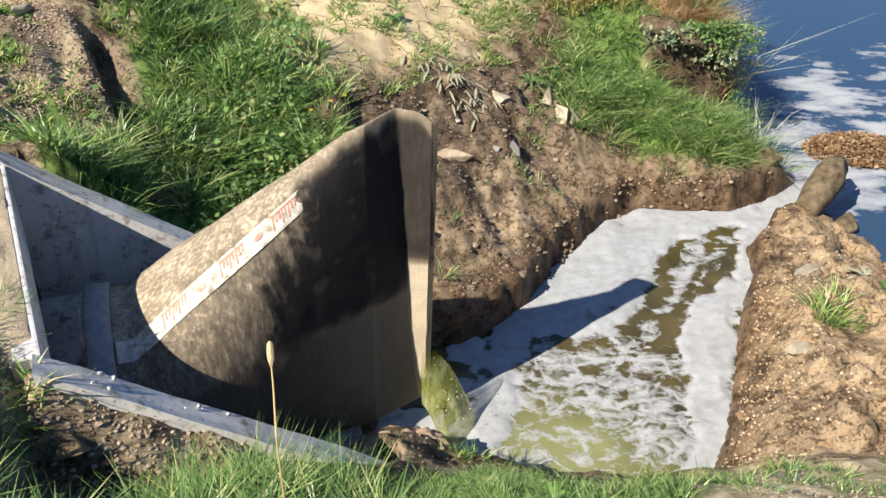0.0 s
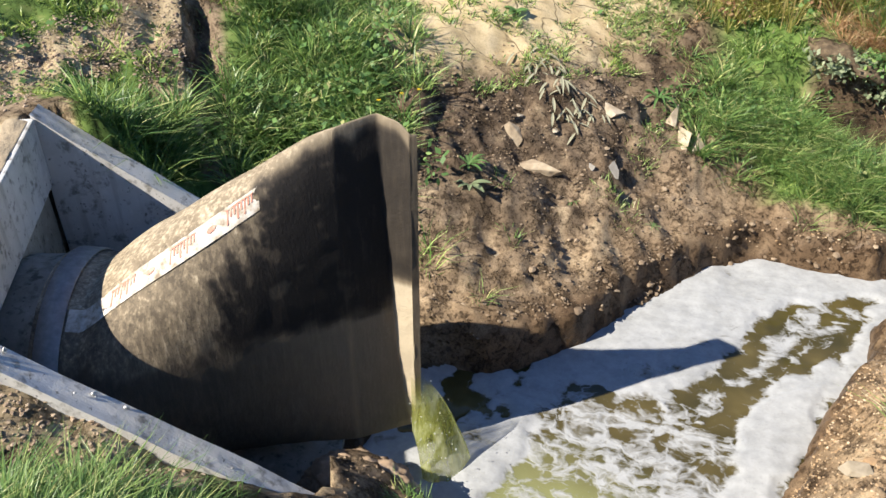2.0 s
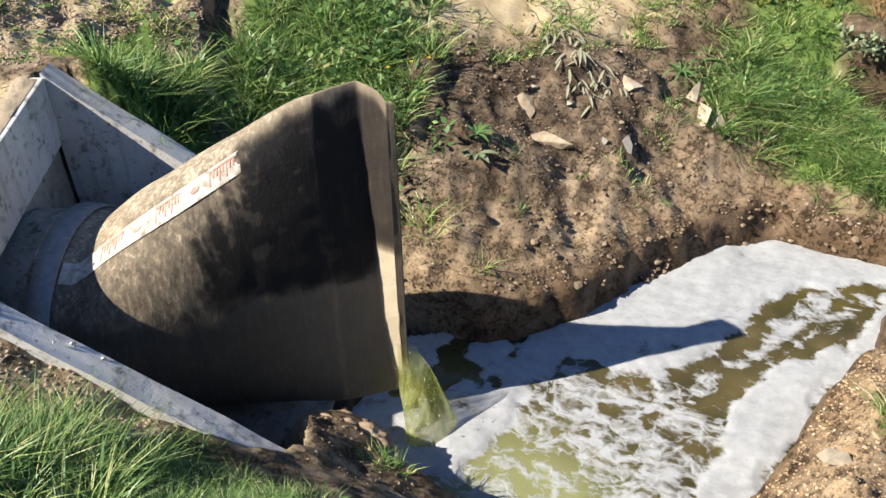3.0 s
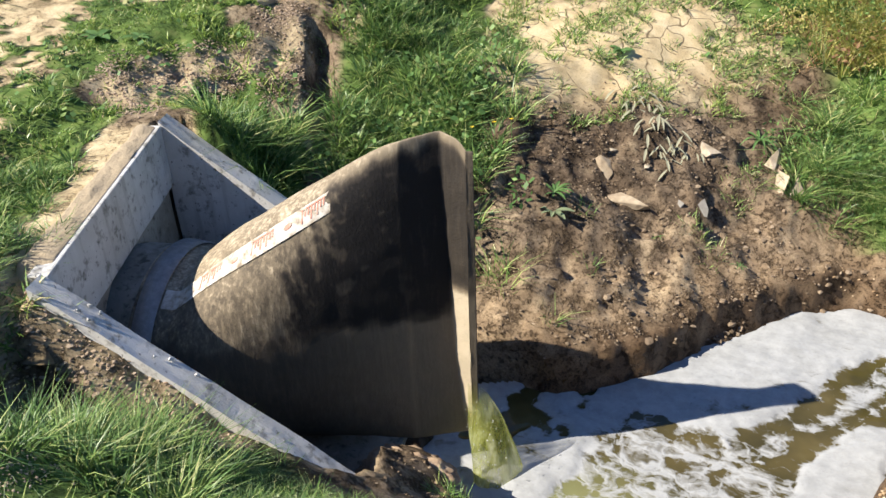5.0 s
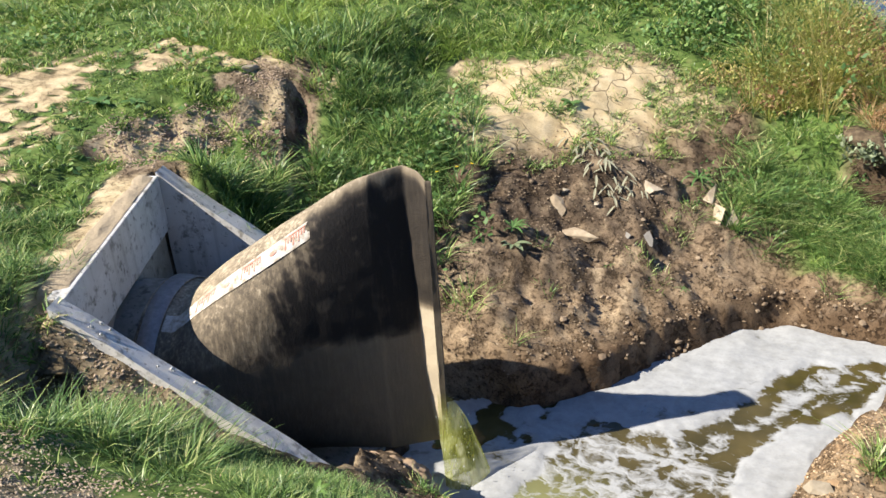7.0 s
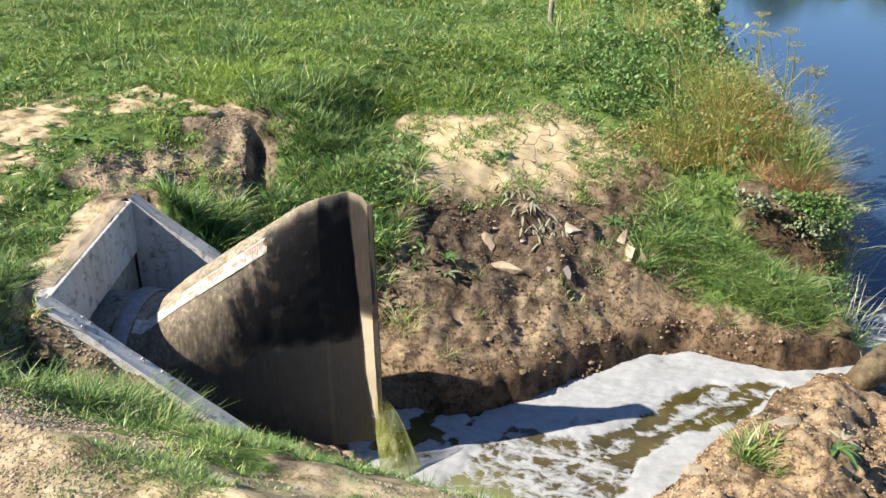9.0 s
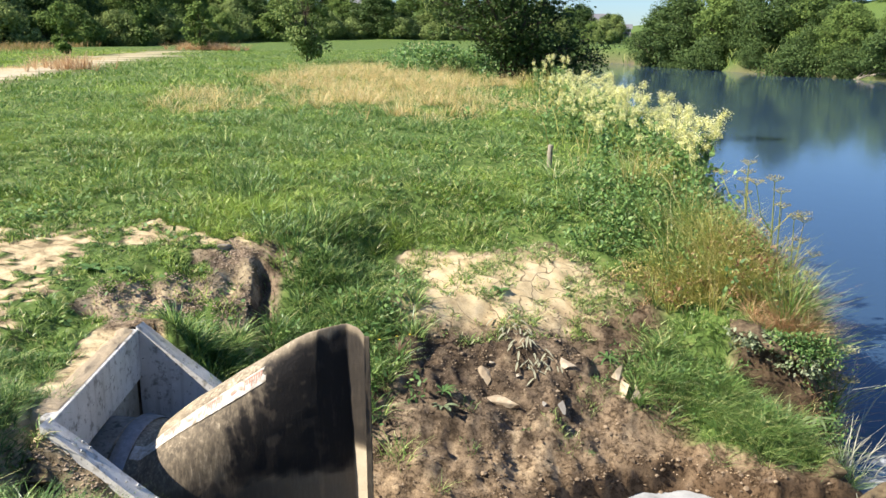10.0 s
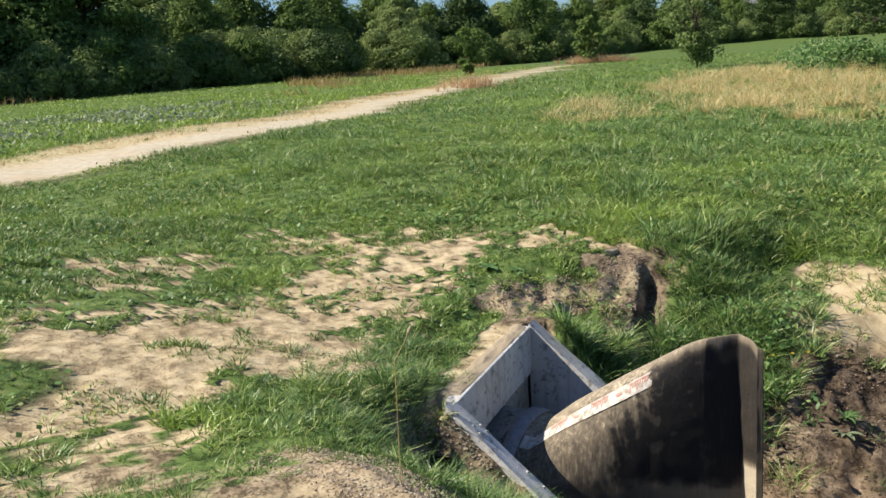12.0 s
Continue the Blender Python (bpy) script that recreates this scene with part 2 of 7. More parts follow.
def make_river():
    m, nt, b = material("river_water", 0.1, spec=0.5)
    b.inputs["IOR"].default_value = 1.33
    co = coords(nt, (1.0, 1.6, 1.0))
    n1, n2 = noise_tex(nt, co, 1.6, 3), noise_tex(nt, co, 7, 3)
    foam = attribute(nt, "foam")
    warp = noise_tex(nt, coords(nt, (0.9, 1.7, 1)), 1.5, 6, 0.62)
    k = sums(nt, "ADD", foam, sums(nt, "MULTIPLY", sums(nt, "SUBTRACT", warp, 0.35), 1.3))
    cover = ramp(nt, k, [(0.72, 0.0), (0.79, 0.55), (0.92, 0.9)])
    deep = (0.032, 0.064, 0.115)
    nt.links.new(mixed(nt, cover, deep, (0.42, 0.435, 0.45)), b.inputs["Base Color"])
    nt.links.new(ramp(nt, cover, [(0.1, 0.06), (0.6, 0.7)]), b.inputs["Roughness"])
    bumped(nt, b, sums(nt, "ADD", sums(nt, "MULTIPLY", n1, 0.8), sums(nt, "MULTIPLY", n2, 0.3)), 0.10, 0.03)
    return m


def make_plain(name, stops, rough=0.8, scale=12, bump=0.4, dist=0.01, metal=0.0):
    m, nt, b = material(name, rough, metal)
    n = noise_tex(nt, coords(nt), scale, 5)
    nt.links.new(ramp(nt, n, stops), b.inputs["Base Color"])
    bumped(nt, b, n, bump, dist)
    return m


def make_clods(name, stops, rough=0.95):
    m, nt, b = material(name, rough, spec=0.15)
    g = nt.nodes.new("ShaderNodeNewGeometry")
    n = noise_tex(nt, coords(nt), 60, 4)
    col = ramp(nt, g.outputs["Random Per Island"], stops)
    nt.links.new(mixed(nt, ramp(nt, n, [(0.4, 0.0), (0.7, 0.5)]), col, stops[0][1]), b.inputs["Base Color"])
    bumped(nt, b, n, 0.6, 0.01)
    return m


EARTH = make_ground()
CONCRETE = make_concrete("cast_concrete", (0.68, 0.67, 0.645), (0.40, 0.375, 0.32), 0.5)
CONCRETE_STAINED = make_concrete("damp_stained_concrete", (0.45, 0.415, 0.345), (0.20, 0.175, 0.13), 0.85)
CONCRETE_OLD = make_concrete("stained_concrete", (0.33, 0.32, 0.29), (0.13, 0.12, 0.09), 0.8)
RUBBER = make_rubber()
STEEL = make_plain("dull_steel_band", [(0.3, (0.22, 0.225, 0.235)), (0.7, (0.34, 0.345, 0.355))], 0.6, 30, 0.2, 0.002, 0.6)
STRIPE = make_plain("dirty_white_vinyl", [(0.34, (0.24, 0.19, 0.13)), (0.45, (0.46, 0.40, 0.32)), (0.56, (0.62, 0.57, 0.50)), (0.75, (0.74, 0.71, 0.66))], 0.6, 22, 0.2, 0.003)
RED = make_plain("faded_red_print", [(0.36, (0.46, 0.36, 0.28)), (0.5, (0.52, 0.24, 0.17)), (0.7, (0.58, 0.26, 0.19))], 0.6, 30, 0.1, 0.001)
POOL = make_pool()
RIVER = make_river()
STONE = make_plain("pale_stone", [(0.3, (0.2, 0.165, 0.115)), (0.5, (0.33, 0.285, 0.215)), (0.7, (0.44, 0.39, 0.31))], 0.9, 9, 0.5, 0.02)
CHIP = make_clods("pale_chips", [(0.0, (0.34, 0.225, 0.125)), (0.6, (0.46, 0.33, 0.20)), (1.0, (0.66, 0.53, 0.37))])
GRIT = make_clods("pale_grit", [(0.0, (0.29, 0.22, 0.15)), (0.5, (0.40, 0.32, 0.225)), (1.0, (0.53, 0.44, 0.325))])
OCHRE_CLOD = make_clods("ochre_clods", [(0.0, (0.24, 0.15, 0.085)), (0.6, (0.36, 0.245, 0.14)), (1.0, (0.48, 0.35, 0.21))])
PEBBLE = make_clods("loose_pebbles", [(0.0, (0.16, 0.11, 0.065)), (0.45, (0.25, 0.18, 0.11)), (0.85, (0.34, 0.26, 0.17)), (1.0, (0.46, 0.38, 0.27))])
CLOD = make_clods("dry_clods", [(0.0, (0.27, 0.20, 0.14)), (0.5, (0.37, 0.285, 0.205)), (1.0, (0.47, 0.375, 0.275))])
SOIL = make_clods("bank_soil_crumbs", [(0.0, (0.13, 0.095, 0.062)), (0.6, (0.25, 0.185, 0.125)), (1.0, (0.38, 0.295, 0.205))])
SAND = make_clods("trodden_sand", [(0.0, (0.31, 0.245, 0.165)), (1.0, (0.50, 0.41, 0.285))])
BARK = make_plain("bark", [(0.3, (0.05, 0.037, 0.025)), (0.7, (0.14, 0.11, 0.08))], 0.9, 20, 0.6, 0.02)
WOOD = make_plain("weathered_post_wood", [(0.3, (0.2, 0.17, 0.12)), (0.7, (0.38, 0.33, 0.25))], 0.85, 18, 0.4, 0.01)
GRASS = leafy("green_grass", [(0.0, (0.044, 0.102, 0.020)), (0.4, (0.122, 0.228, 0.045)), (0.7, (0.245, 0.372, 0.080)), (0.86, (0.48, 0.530, 0.175)), (1.0, (0.66, 0.540, 0.310))], 0.25, 0.42, 0.55, (0.40, 0.52, 0.10), 0.5)
MEADOW = leafy("deep_meadow_grass", [(0.0, (0.038, 0.098, 0.016)), (0.4, (0.115, 0.222, 0.036)), (0.7, (0.245, 0.375, 0.066)), (0.86, (0.48, 0.56, 0.16)), (1.0, (0.66, 0.58, 0.30))], 0.25, 0.45, 0.4, (0.36, 0.48, 0.08), 0.4)
WAYSIDE = leafy("yellow_green_grass_strip", [(0.0, (0.12, 0.22, 0.03)), (0.5, (0.30, 0.44, 0.07)), (0.9, (0.48, 0.56, 0.13)), (1.0, (0.60, 0.52, 0.26))], 0.25, 0.5)
LUSH = leafy("lush_grass", [(0.0, (0.065, 0.135, 0.030)), (0.35, (0.165, 0.28, 0.065)), (0.7, (0.32, 0.45, 0.12)), (0.9, (0.50, 0.58, 0.22)), (1.0, (0.72, 0.67, 0.42))], 0.25, 0.38, spec=0.55)
# dark tussock blades; bank grass borrows this tone in place of shade
TUSSOCK = leafy("dark_tussock_and_shaded_grass", [(0.0, (0.060, 0.128, 0.033)), (0.5, (0.145, 0.258, 0.070)), (0.85, (0.30, 0.42, 0.12)), (1.0, (0.56, 0.55, 0.24))], 0.25, 0.4, spec=0.5)
HAY = leafy("mown_hay", [(0.0, (0.48, 0.32, 0.14)), (0.6, (0.64, 0.46, 0.22)), (1.0, (0.74, 0.6, 0.34))], 0.2, 0.6)
STRAW = leafy("straw_grass", [(0.0, (0.50, 0.35, 0.14)), (0.45, (0.77, 0.59, 0.27)), (0.75, (0.84, 0.72, 0.43)), (0.86, (0.36, 0.40, 0.12)), (1.0, (0.20, 0.28, 0.07))], 0.3, 0.6)
RUST = leafy("rust_brown_grass", [(0.0, (0.36, 0.2, 0.1)), (0.5, (0.6, 0.39, 0.21)), (1.0, (0.74, 0.58, 0.36))], 0.3, 0.6)
OLIVE = leafy("yellow_green_grass", [(0.0, (0.15, 0.22, 0.045)), (0.5, (0.41, 0.41, 0.105)), (0.85, (0.62, 0.54, 0.20)), (1.0, (0.78, 0.64, 0.32))], 0.35, 0.55)
HERB = leafy("herb_leaves", [(0.0, (0.081, 0.156, 0.050)), (0.5, (0.153, 0.281, 0.087)), (0.9, (0.270, 0.406, 0.122)), (1.0, (0.504, 0.469, 0.221))], 0.35, 0.5)
GREYLEAF = leafy("grey_green_leaves", [(0.0, (0.15, 0.19, 0.10)), (0.5, (0.25, 0.30, 0.17)), (1.0, (0.38, 0.42, 0.27))], 0.25, 0.6)
DEADLEAF = leafy("dead_leaves", [(0.0, (0.2, 0.12, 0.06)), (0.5, (0.33, 0.24, 0.15)), (1.0, (0.46, 0.38, 0.27))], 0.2, 0.7)
CREAM = leafy("cream_flowers", [(0.0, (0.66, 0.65, 0.24)), (0.5, (0.80, 0.78, 0.38)), (1.0, (0.86, 0.85, 0.56))], 0.35, 0.7)
YELLOW = leafy("yellow_petals", [(0.0, (0.75, 0.5, 0.02)), (1.0, (0.85, 0.62, 0.03))], 0.2, 0.6)
LEAF_A = leafy("alder_leaves", [(0.0, (0.040, 0.075, 0.022)), (0.5, (0.070, 0.120, 0.034)), (1.0, (0.120, 0.175, 0.050))], 0.25, 0.6, spec=0.2)
LEAF_B = leafy("willow_leaves", [(0.0, (0.14, 0.195, 0.065)), (0.5, (0.21, 0.275, 0.092)), (1.0, (0.30, 0.355, 0.125))], 0.22, 0.8, spec=0.08)
LEAF_C = leafy("oak_leaves", [(0.0, (0.09, 0.15, 0.042)), (0.5, (0.145, 0.215, 0.058)), (1.0, (0.21, 0.28, 0.078))], 0.22, 0.8, spec=0.08)
LEAF_D = leafy("birch_leaves", [(0.0, (0.11, 0.16, 0.050)), (0.5, (0.17, 0.24, 0.075)), (1.0, (0.27, 0.33, 0.125))], 0.3, 0.7, spec=0.1)


# ---- mesh tools ----
def mesh_of(name, verts, faces, smooth=False):
    """A mesh from arrays: verts n x 3, faces m x k."""
    verts, faces = np.asarray(verts, dtype=np.float32), np.asarray(faces, dtype=np.int32)
    me = bpy.data.meshes.new(name)
    me.vertices.add(len(verts))
    me.vertices.foreach_set("co", verts.ravel())
    me.loops.add(faces.size)
    me.loops.foreach_set("vertex_index", faces.ravel())
    me.polygons.add(len(faces))
    me.polygons.foreach_set("loop_start", np.arange(0, faces.size, faces.shape[1], dtype=np.int32))
    me.polygons.foreach_set("use_smooth", np.full(len(faces), smooth))
    me.update(calc_edges=True)
    return me


def held(name, me, mat, parent=None, label=""):
    """A mesh object with one material, under a thing or at top level."""
    me.materials.append(mat)
    ob = new(name, me)
    ob.parent = parent
    return tagged(ob, label)


def part(name, bm, mat, parent, label="", smooth=False):
    me = bpy.data.meshes.new(name)
    bm.normal_update()
    bm.to_mesh(me)
    bm.free()
    if smooth:
        me.polygons.foreach_set("use_smooth", np.full(len(me.polygons), True))
    return held(name, me, mat, parent, label)


def hull(bm, points):
    """A closed prism-like solid through 8 corners: bottom ring, then top ring."""
    v = [bm.verts.new(p) for p in points]
    for f in ((3, 2, 1, 0), (4, 5, 6, 7), (0, 1, 5, 4), (1, 2, 6, 5), (2, 3, 7, 6), (3, 0, 4, 7)):
        bm.faces.new([v[i] for i in f])


def soften(bm, width=0.012, seg=2):
    bmesh.ops.bevel(bm, geom=bm.edges[:], offset=width, segments=seg, affect="EDGES", profile=0.6)


def tube(bm, points, radii, sides=7):
    """A tapered tube through points."""
    rings = []
    for i, (p, r) in enumerate(zip(points, radii)):
        p = Vector(p)
        d = (Vector(points[min(i + 1, len(points) - 1)]) - Vector(points[max(i - 1, 0)])).normalized()
        a = d.orthogonal().normalized()
        b = d.cross(a)
        rings.append([bm.verts.new(p + (a * math.cos(k * math.tau / sides) + b * math.sin(k * math.tau / sides)) * r) for k in range(sides)])
    for q, s in zip(rings, rings[1:]):
        for k in range(sides):
            bm.faces.new((q[k], q[(k + 1) % sides], s[(k + 1) % sides], s[k]))
    bm.faces.new(rings[0][::-1])
    bm.faces.new(rings[-1])


# ---- smooth noise on the plan ----
def lattice(i, j, seed):
    h = np.sin(i * 127.1 + j * 311.7 + seed * 74.7) * 43758.5453
    return h - np.floor(h)


def wave(x, y, size, seed=0):
    """Smooth noise, 0 to 1, with lumps of that size in metres."""
    x, y = np.asarray(x, float) / size, np.asarray(y, float) / size
    i, j = np.floor(x), np.floor(y)
    u, v = x - i, y - j
    u, v = u * u * (3 - 2 * u), v * v * (3 - 2 * v)
    a = lattice(i, j, seed) * (1 - u) + lattice(i + 1, j, seed) * u
    b = lattice(i, j + 1, seed) * (1 - u) + lattice(i + 1, j + 1, seed) * u
    return a * (1 - v) + b * v


def rough(x, y, size, seed=0):
    return 0.55 * wave(x, y, size, seed) + 0.3 * wave(x, y, size / 2.1, seed + 5) + 0.15 * wave(x, y, size / 4.3, seed + 9)


def step(a, b, v):
    t = np.clip((np.asarray(v, float) - a) / (b - a), 0, 1)
    return t * t * (3 - 2 * t)


def signed(x, y, poly):
    """Distance to a closed outline, negative inside."""
    x, y = np.asarray(x, float), np.asarray(y, float)
    best = np.full(x.shape, 1e9)
    inside = np.zeros(x.shape, bool)
    for (ax, ay), (bx, by) in zip(poly, poly[1:] + poly[:1]):
        ex, ey = bx - ax, by - ay
        t = np.clip(((x - ax) * ex + (y - ay) * ey) / (ex * ex + ey * ey), 0, 1)
        best = np.minimum(best, np.hypot(x - ax - t * ex, y - ay - t * ey))
        if by != ay:
            inside ^= ((ay > y) != (by > y)) & (x < ex * (y - ay) / (by - ay) + ax)
    return np.where(inside, -best, best)


def line_side(x, y, line):
    best = np.full(np.shape(x), 1e9)
    for (ax, ay), (bx, by) in zip(line, line[1:]):
        ex, ey = bx - ax, by - ay
        t = np.clip(((x - ax) * ex + (y - ay) * ey) / (ex * ex + ey * ey), 0, 1)
        best = np.minimum(best, np.hypot(x - ax - t * ex, y - ay - t * ey))
    return best


# ---- plan of the place ----
WATER, RIVER_Z = -1.58, -1.66
BROWN = [(1.47, 5.15), (1.6, 5.48), (1.78, 5.68), (2.3, 5.86), (2.26, 5.6), (2.08, 5.25), (1.93, 5.0), (1.7, 4.83), (1.52, 4.56), (1.35, 4.42), (1.2, 4.5), (1.1, 4.64), (1.3, 4.84), (1.4, 5.0)]
EAST_BAND = [(2.45, 5.95), (2.3, 5.75), (2.14, 5.25), (1.97, 5.0), (1.74, 4.84), (1.54, 4.58), (1.5, 4.38), (1.47, 3.9), (1.3, 3.2), (1.5, 3.2), (1.72, 3.9), (1.86, 4.45), (2.0, 4.9), (2.2, 5.2), (2.24, 5.5), (2.5, 5.85)]
POOL_EDGE = [(-0.35, 4.1), (0.0, 4.32), (0.29, 4.52), (0.6, 4.86), (0.86, 5.3), (1.28, 5.88), (1.57, 6.08), (2.28, 6.05), (2.75, 6.3),
             (3.15, 6.75), (3.4, 6.6), (2.85, 6.1), (2.5, 5.82), (2.25, 5.55), (2.2, 5.2), (1.99, 4.75), (1.83, 4.3), (1.55, 3.6), (1.35, 3.25),
             (0.6, 3.2), (0.1, 3.3), (-0.1, 3.5), (-0.35, 3.6)]
AXIS = Vector((0.9435, 0.3314, 0))            # along the pipe, out of the headwall
SIDE = Vector((-0.3314, 0.9435, 0))           # across it, away from the near bank
MOUTH = Vector((-1.715, 3.185, 0))            # middle of the inner face of the headwall's back
BOX = [(-1.42, 2.44), (-0.2, 2.79), (-0.17, 2.95), (-0.32, 3.25), (-0.2, 4.3), (-0.75, 4.47), (-2.08, 3.99), (-2.13, 3.88)]
SHORE_Y = [-40, 0, 4, 6.0, 6.7, 7.3, 8.3, 9.5, 13, 18, 25, 38, 48, 64, 112, 140]
SHORE_X = [14, 6.5, 4.4, 3.6, 3.05, 2.85, 2.65, 2.0, 0.7, -1.2, -4.3, -9.6, -13.2, -19.0, -36, -40]


RIM = [(-1.40, 2.45), (-1.52, 2.44), (-2.25, 3.86), (-2.10, 3.95)]


def river_side(x, y):
    """Metres from the near shore, negative over the river; large beyond the far bank."""
    near = (np.interp(y, SHORE_Y, SHORE_X) - x) * 0.93
    near = near + 0.25 * (wave(x, y, 1.1, 31) - 0.5) * step(6, 8, y)
    far = (x + 0.97 * y - 94.0) * 0.72 - 2.0 * (wave(x, y, 9, 33) - 0.5)
    return np.where(near < 0, np.maximum(near, far), near)


def trench_off(x, y):
    """Metres across the narrow gully beside the headwall, negative on the field's side."""
    return (x - np.interp(y, [4.6, 4.75, 5.0, 5.3, 5.6, 5.8], [-1.62, -1.72, -1.9, -2.08, -2.24, -2.33])) * 0.87


def height(x, y):
    x, y = np.asarray(x, float), np.asarray(y, float)
    far = step(6, 40, np.hypot(x, y - 2))
    plateau = 0.06 + 0.08 * np.clip(y - 4, 0, 4) + 0.055 * np.clip(-2.2 - x, 0, 5) + 0.12 * np.clip(2.6 - y, 0, 3.2) * step(0, -3, x - 3)
    plateau = plateau * (1 - far) + 0.5 * far
    plateau = plateau + (rough(x, y, 1.7, 3) - 0.5) * 0.10 + (rough(x, y, 14, 4) - 0.5) * 0.5 * far
    south = 0.42 - 0.74 * np.clip(y - 1.12, 0, 9) + 0.05 * np.clip(1.1 - y, 0, 3)
    south = south + (rough(x, y, 0.6, 6) - 0.5) * 0.12 + 0.07 * step(1.5, 1.9, y) * step(2.6, 2.2, y) * step(-0.2, 0.2, x)
    mound = -1.08 - 0.19 * (y - 4.1) - 0.55 * np.clip(x - 2.72, 0, 3) + (rough(x, y, 0.7, 7) - 0.5) * 0.16 - 0.1 * step(1.95, 1.75, x)
    mound = mound + 0.075 * step(0.46, 0.50, rough(x, y, 0.55, 85)) + 0.05 * step(0.5, 0.53, rough(x, y, 0.3, 89)) - 0.06
    mound = np.where(x > 1.2, mound, -5)
    low = np.maximum(south, mound)
    terrace = -0.30 + 0.25 * np.clip(y - 6.5, 0, 9) - 0.12 * (x + 0.38) + (rough(x, y, 0.9, 8) - 0.5) * 0.025
    dug = step(-2.5, -1.75, x + 0.25 * (wave(x, y, 0.4, 12) - 0.5) - 0.25 * step(5.0, 5.6, y)) * step(3.6, 4.1, y)
    north = plateau * (1 - dug) + np.minimum(plateau, terrace) * dug
    gap = trench_off(x, y) + 0.05 * (rough(x, y, 0.14, 18) - 0.5)
    ends = step(5.72, 5.5, y) * step(4.5, 4.85, y)
    ridge = 0.17 * np.exp(-((gap + 0.17) / 0.09) ** 2) * ends
    trench = -0.46 * np.exp(-(np.where(gap < 0, gap / 0.06, gap / 0.17)) ** 2) * ends
    north = north + ridge + trench
    west = step(-0.1 - 0.9 * step(1.45, 2.0, y), -1.9 + 0.15 * step(1.45, 2.0, y), x)
    low = low * (1 - west) + plateau * west
    d = signed(x, y, POOL_EDGE)
    spit = (x > 1.9) & (y < 5.15 + 1.13 * (x - 1.9))
    t = np.where((y > 4.4) & ~spit, north, low)
    ragged = 0.12 * (rough(x, y, 0.30, 14) - 0.5) + 0.07 * (rough(x, y, 0.13, 13) - 0.5) + 0.10 * (rough(x, y, 0.9, 15) - 0.5)
    ragged = ragged * (0.1 + 0.9 * step(-0.05, 0.3, signed(x, y, CRACKED)))
    north_bank = step(-0.1, 0.35, (y - 4.15) - 0.66 * (x + 0.35)) * step(3.0, 2.4, x)
    cut = -1.70 + 0.12 * step(-0.03, 0.01, d) + (0.10 + 0.18 * rough(x, y, 0.4, 16)) * step(0.0, 0.06, d + ragged) + (1.1 - 0.5 * north_bank) * np.clip(d, 0, 5) + ragged * step(0, 0.2, d) * 0.6
    cut = np.where(d < 0, -1.70 + 1.2 * np.maximum(d, -0.25), cut)
    k = 0.06
    z = np.minimum(t, cut) - k * np.exp(-np.abs(t - cut) / k) * 0.35
    r = river_side(x, y)
    shore = -1.78 + (0.95 + 1.25 * step(6.95, 7.5, y) * step(60, 40, y)) * np.clip(r, 0, 30) + (rough(x, y, 0.6, 17) - 0.5) * 0.2
    shore = np.where(r < 0, -1.78 + 0.6 * np.maximum(r, -2.5), shore)
    z = np.minimum(z, shore)
    scarp = step(1.25, 1.6, x) * step(2.75, 2.5, x)
    lip_y = 7.3 + 0.12 * (rough(x, y, 0.4, 28) - 0.5)
    z = z + scarp * (0.14 * step(-0.05, 0.03, y - lip_y) * step(0.9, 0.3, y - lip_y) - (0.14 + 0.42 * step(1.8, 2.0, x)) * step(0.0, -0.08, y - lip_y) * step(-0.5, -0.22, y - lip_y))
    z = z + (rough(x, y, 0.16, 20) - 0.5) * 0.045 * step(9, 5, np.hypot(x, y - 3)) * (1 - 0.9 * step(0.1, -0.2, signed(x, y, CRACKED)))
    z = z + ((rough(x, y, 0.13, 22) - 0.5) * 0.06 + np.abs(rough(x, y, 0.09, 21) - 0.5) * 0.07 + (rough(x, y, 0.34, 23) - 0.5) * 0.09 * step(0.05, 0.3, d)) * bank_face(x, y) * step(-0.05, 0.2, signed(x, y, CRACKED))
    z = z + ((rough(x, y, 0.24, 86) - 0.5) * 0.13 + 0.05 * step(0.47, 0.5, rough(x, y, 0.4, 90))) * bank_face(x, y) * step(0.25, 0.5, d) * (y > 4.2) * step(-0.02, 0.15, signed(x, y, CRACKED))
    clod = step(0.1, -0.2, signed(x, y, CLODS))
    z = z + clod * ((rough(x, y, 0.22, 24) - 0.45) * 0.13 + (rough(x, y, 0.075, 26) - 0.5) * 0.05)
    ws = (x + 1.375) * 0.9435 + (y - 2.505) * 0.3314
    wo = (x + 1.375) * 0.3314 - (y - 2.505) * 0.9435 - 0.095
    heap = -0.03 - 0.8 * np.clip(ws, 0, 2) - 0.45 * np.clip(wo, 0, 2) - 0.16 * step(0.5, 1.1, ws) + 0.09 * (rough(x, y, 0.2, 27) - 0.6)
    z = np.where((wo > -0.05) & (wo < 0.7), np.maximum(z, heap * 1.0 - 9 * (1 - step(-0.25, -0.05, ws) * step(1.3, 1.1, ws))), z)
    z = z - 0.36 * np.exp(-((x + 1.2) / 0.19) ** 2 - ((y - 2.19) / 0.11) ** 2)
    rim = step(0.55, 0.15, signed(x, y, RIM)) * step(2.5, 2.8, y)
    z = z * (1 - rim) + (-0.012 + 0.015 * (rough(x, y, 0.2, 25) - 0.5)) * rim
    b = signed(x, y, BOX)
    z = np.where(b < 0, np.minimum(z, -1.52), z)
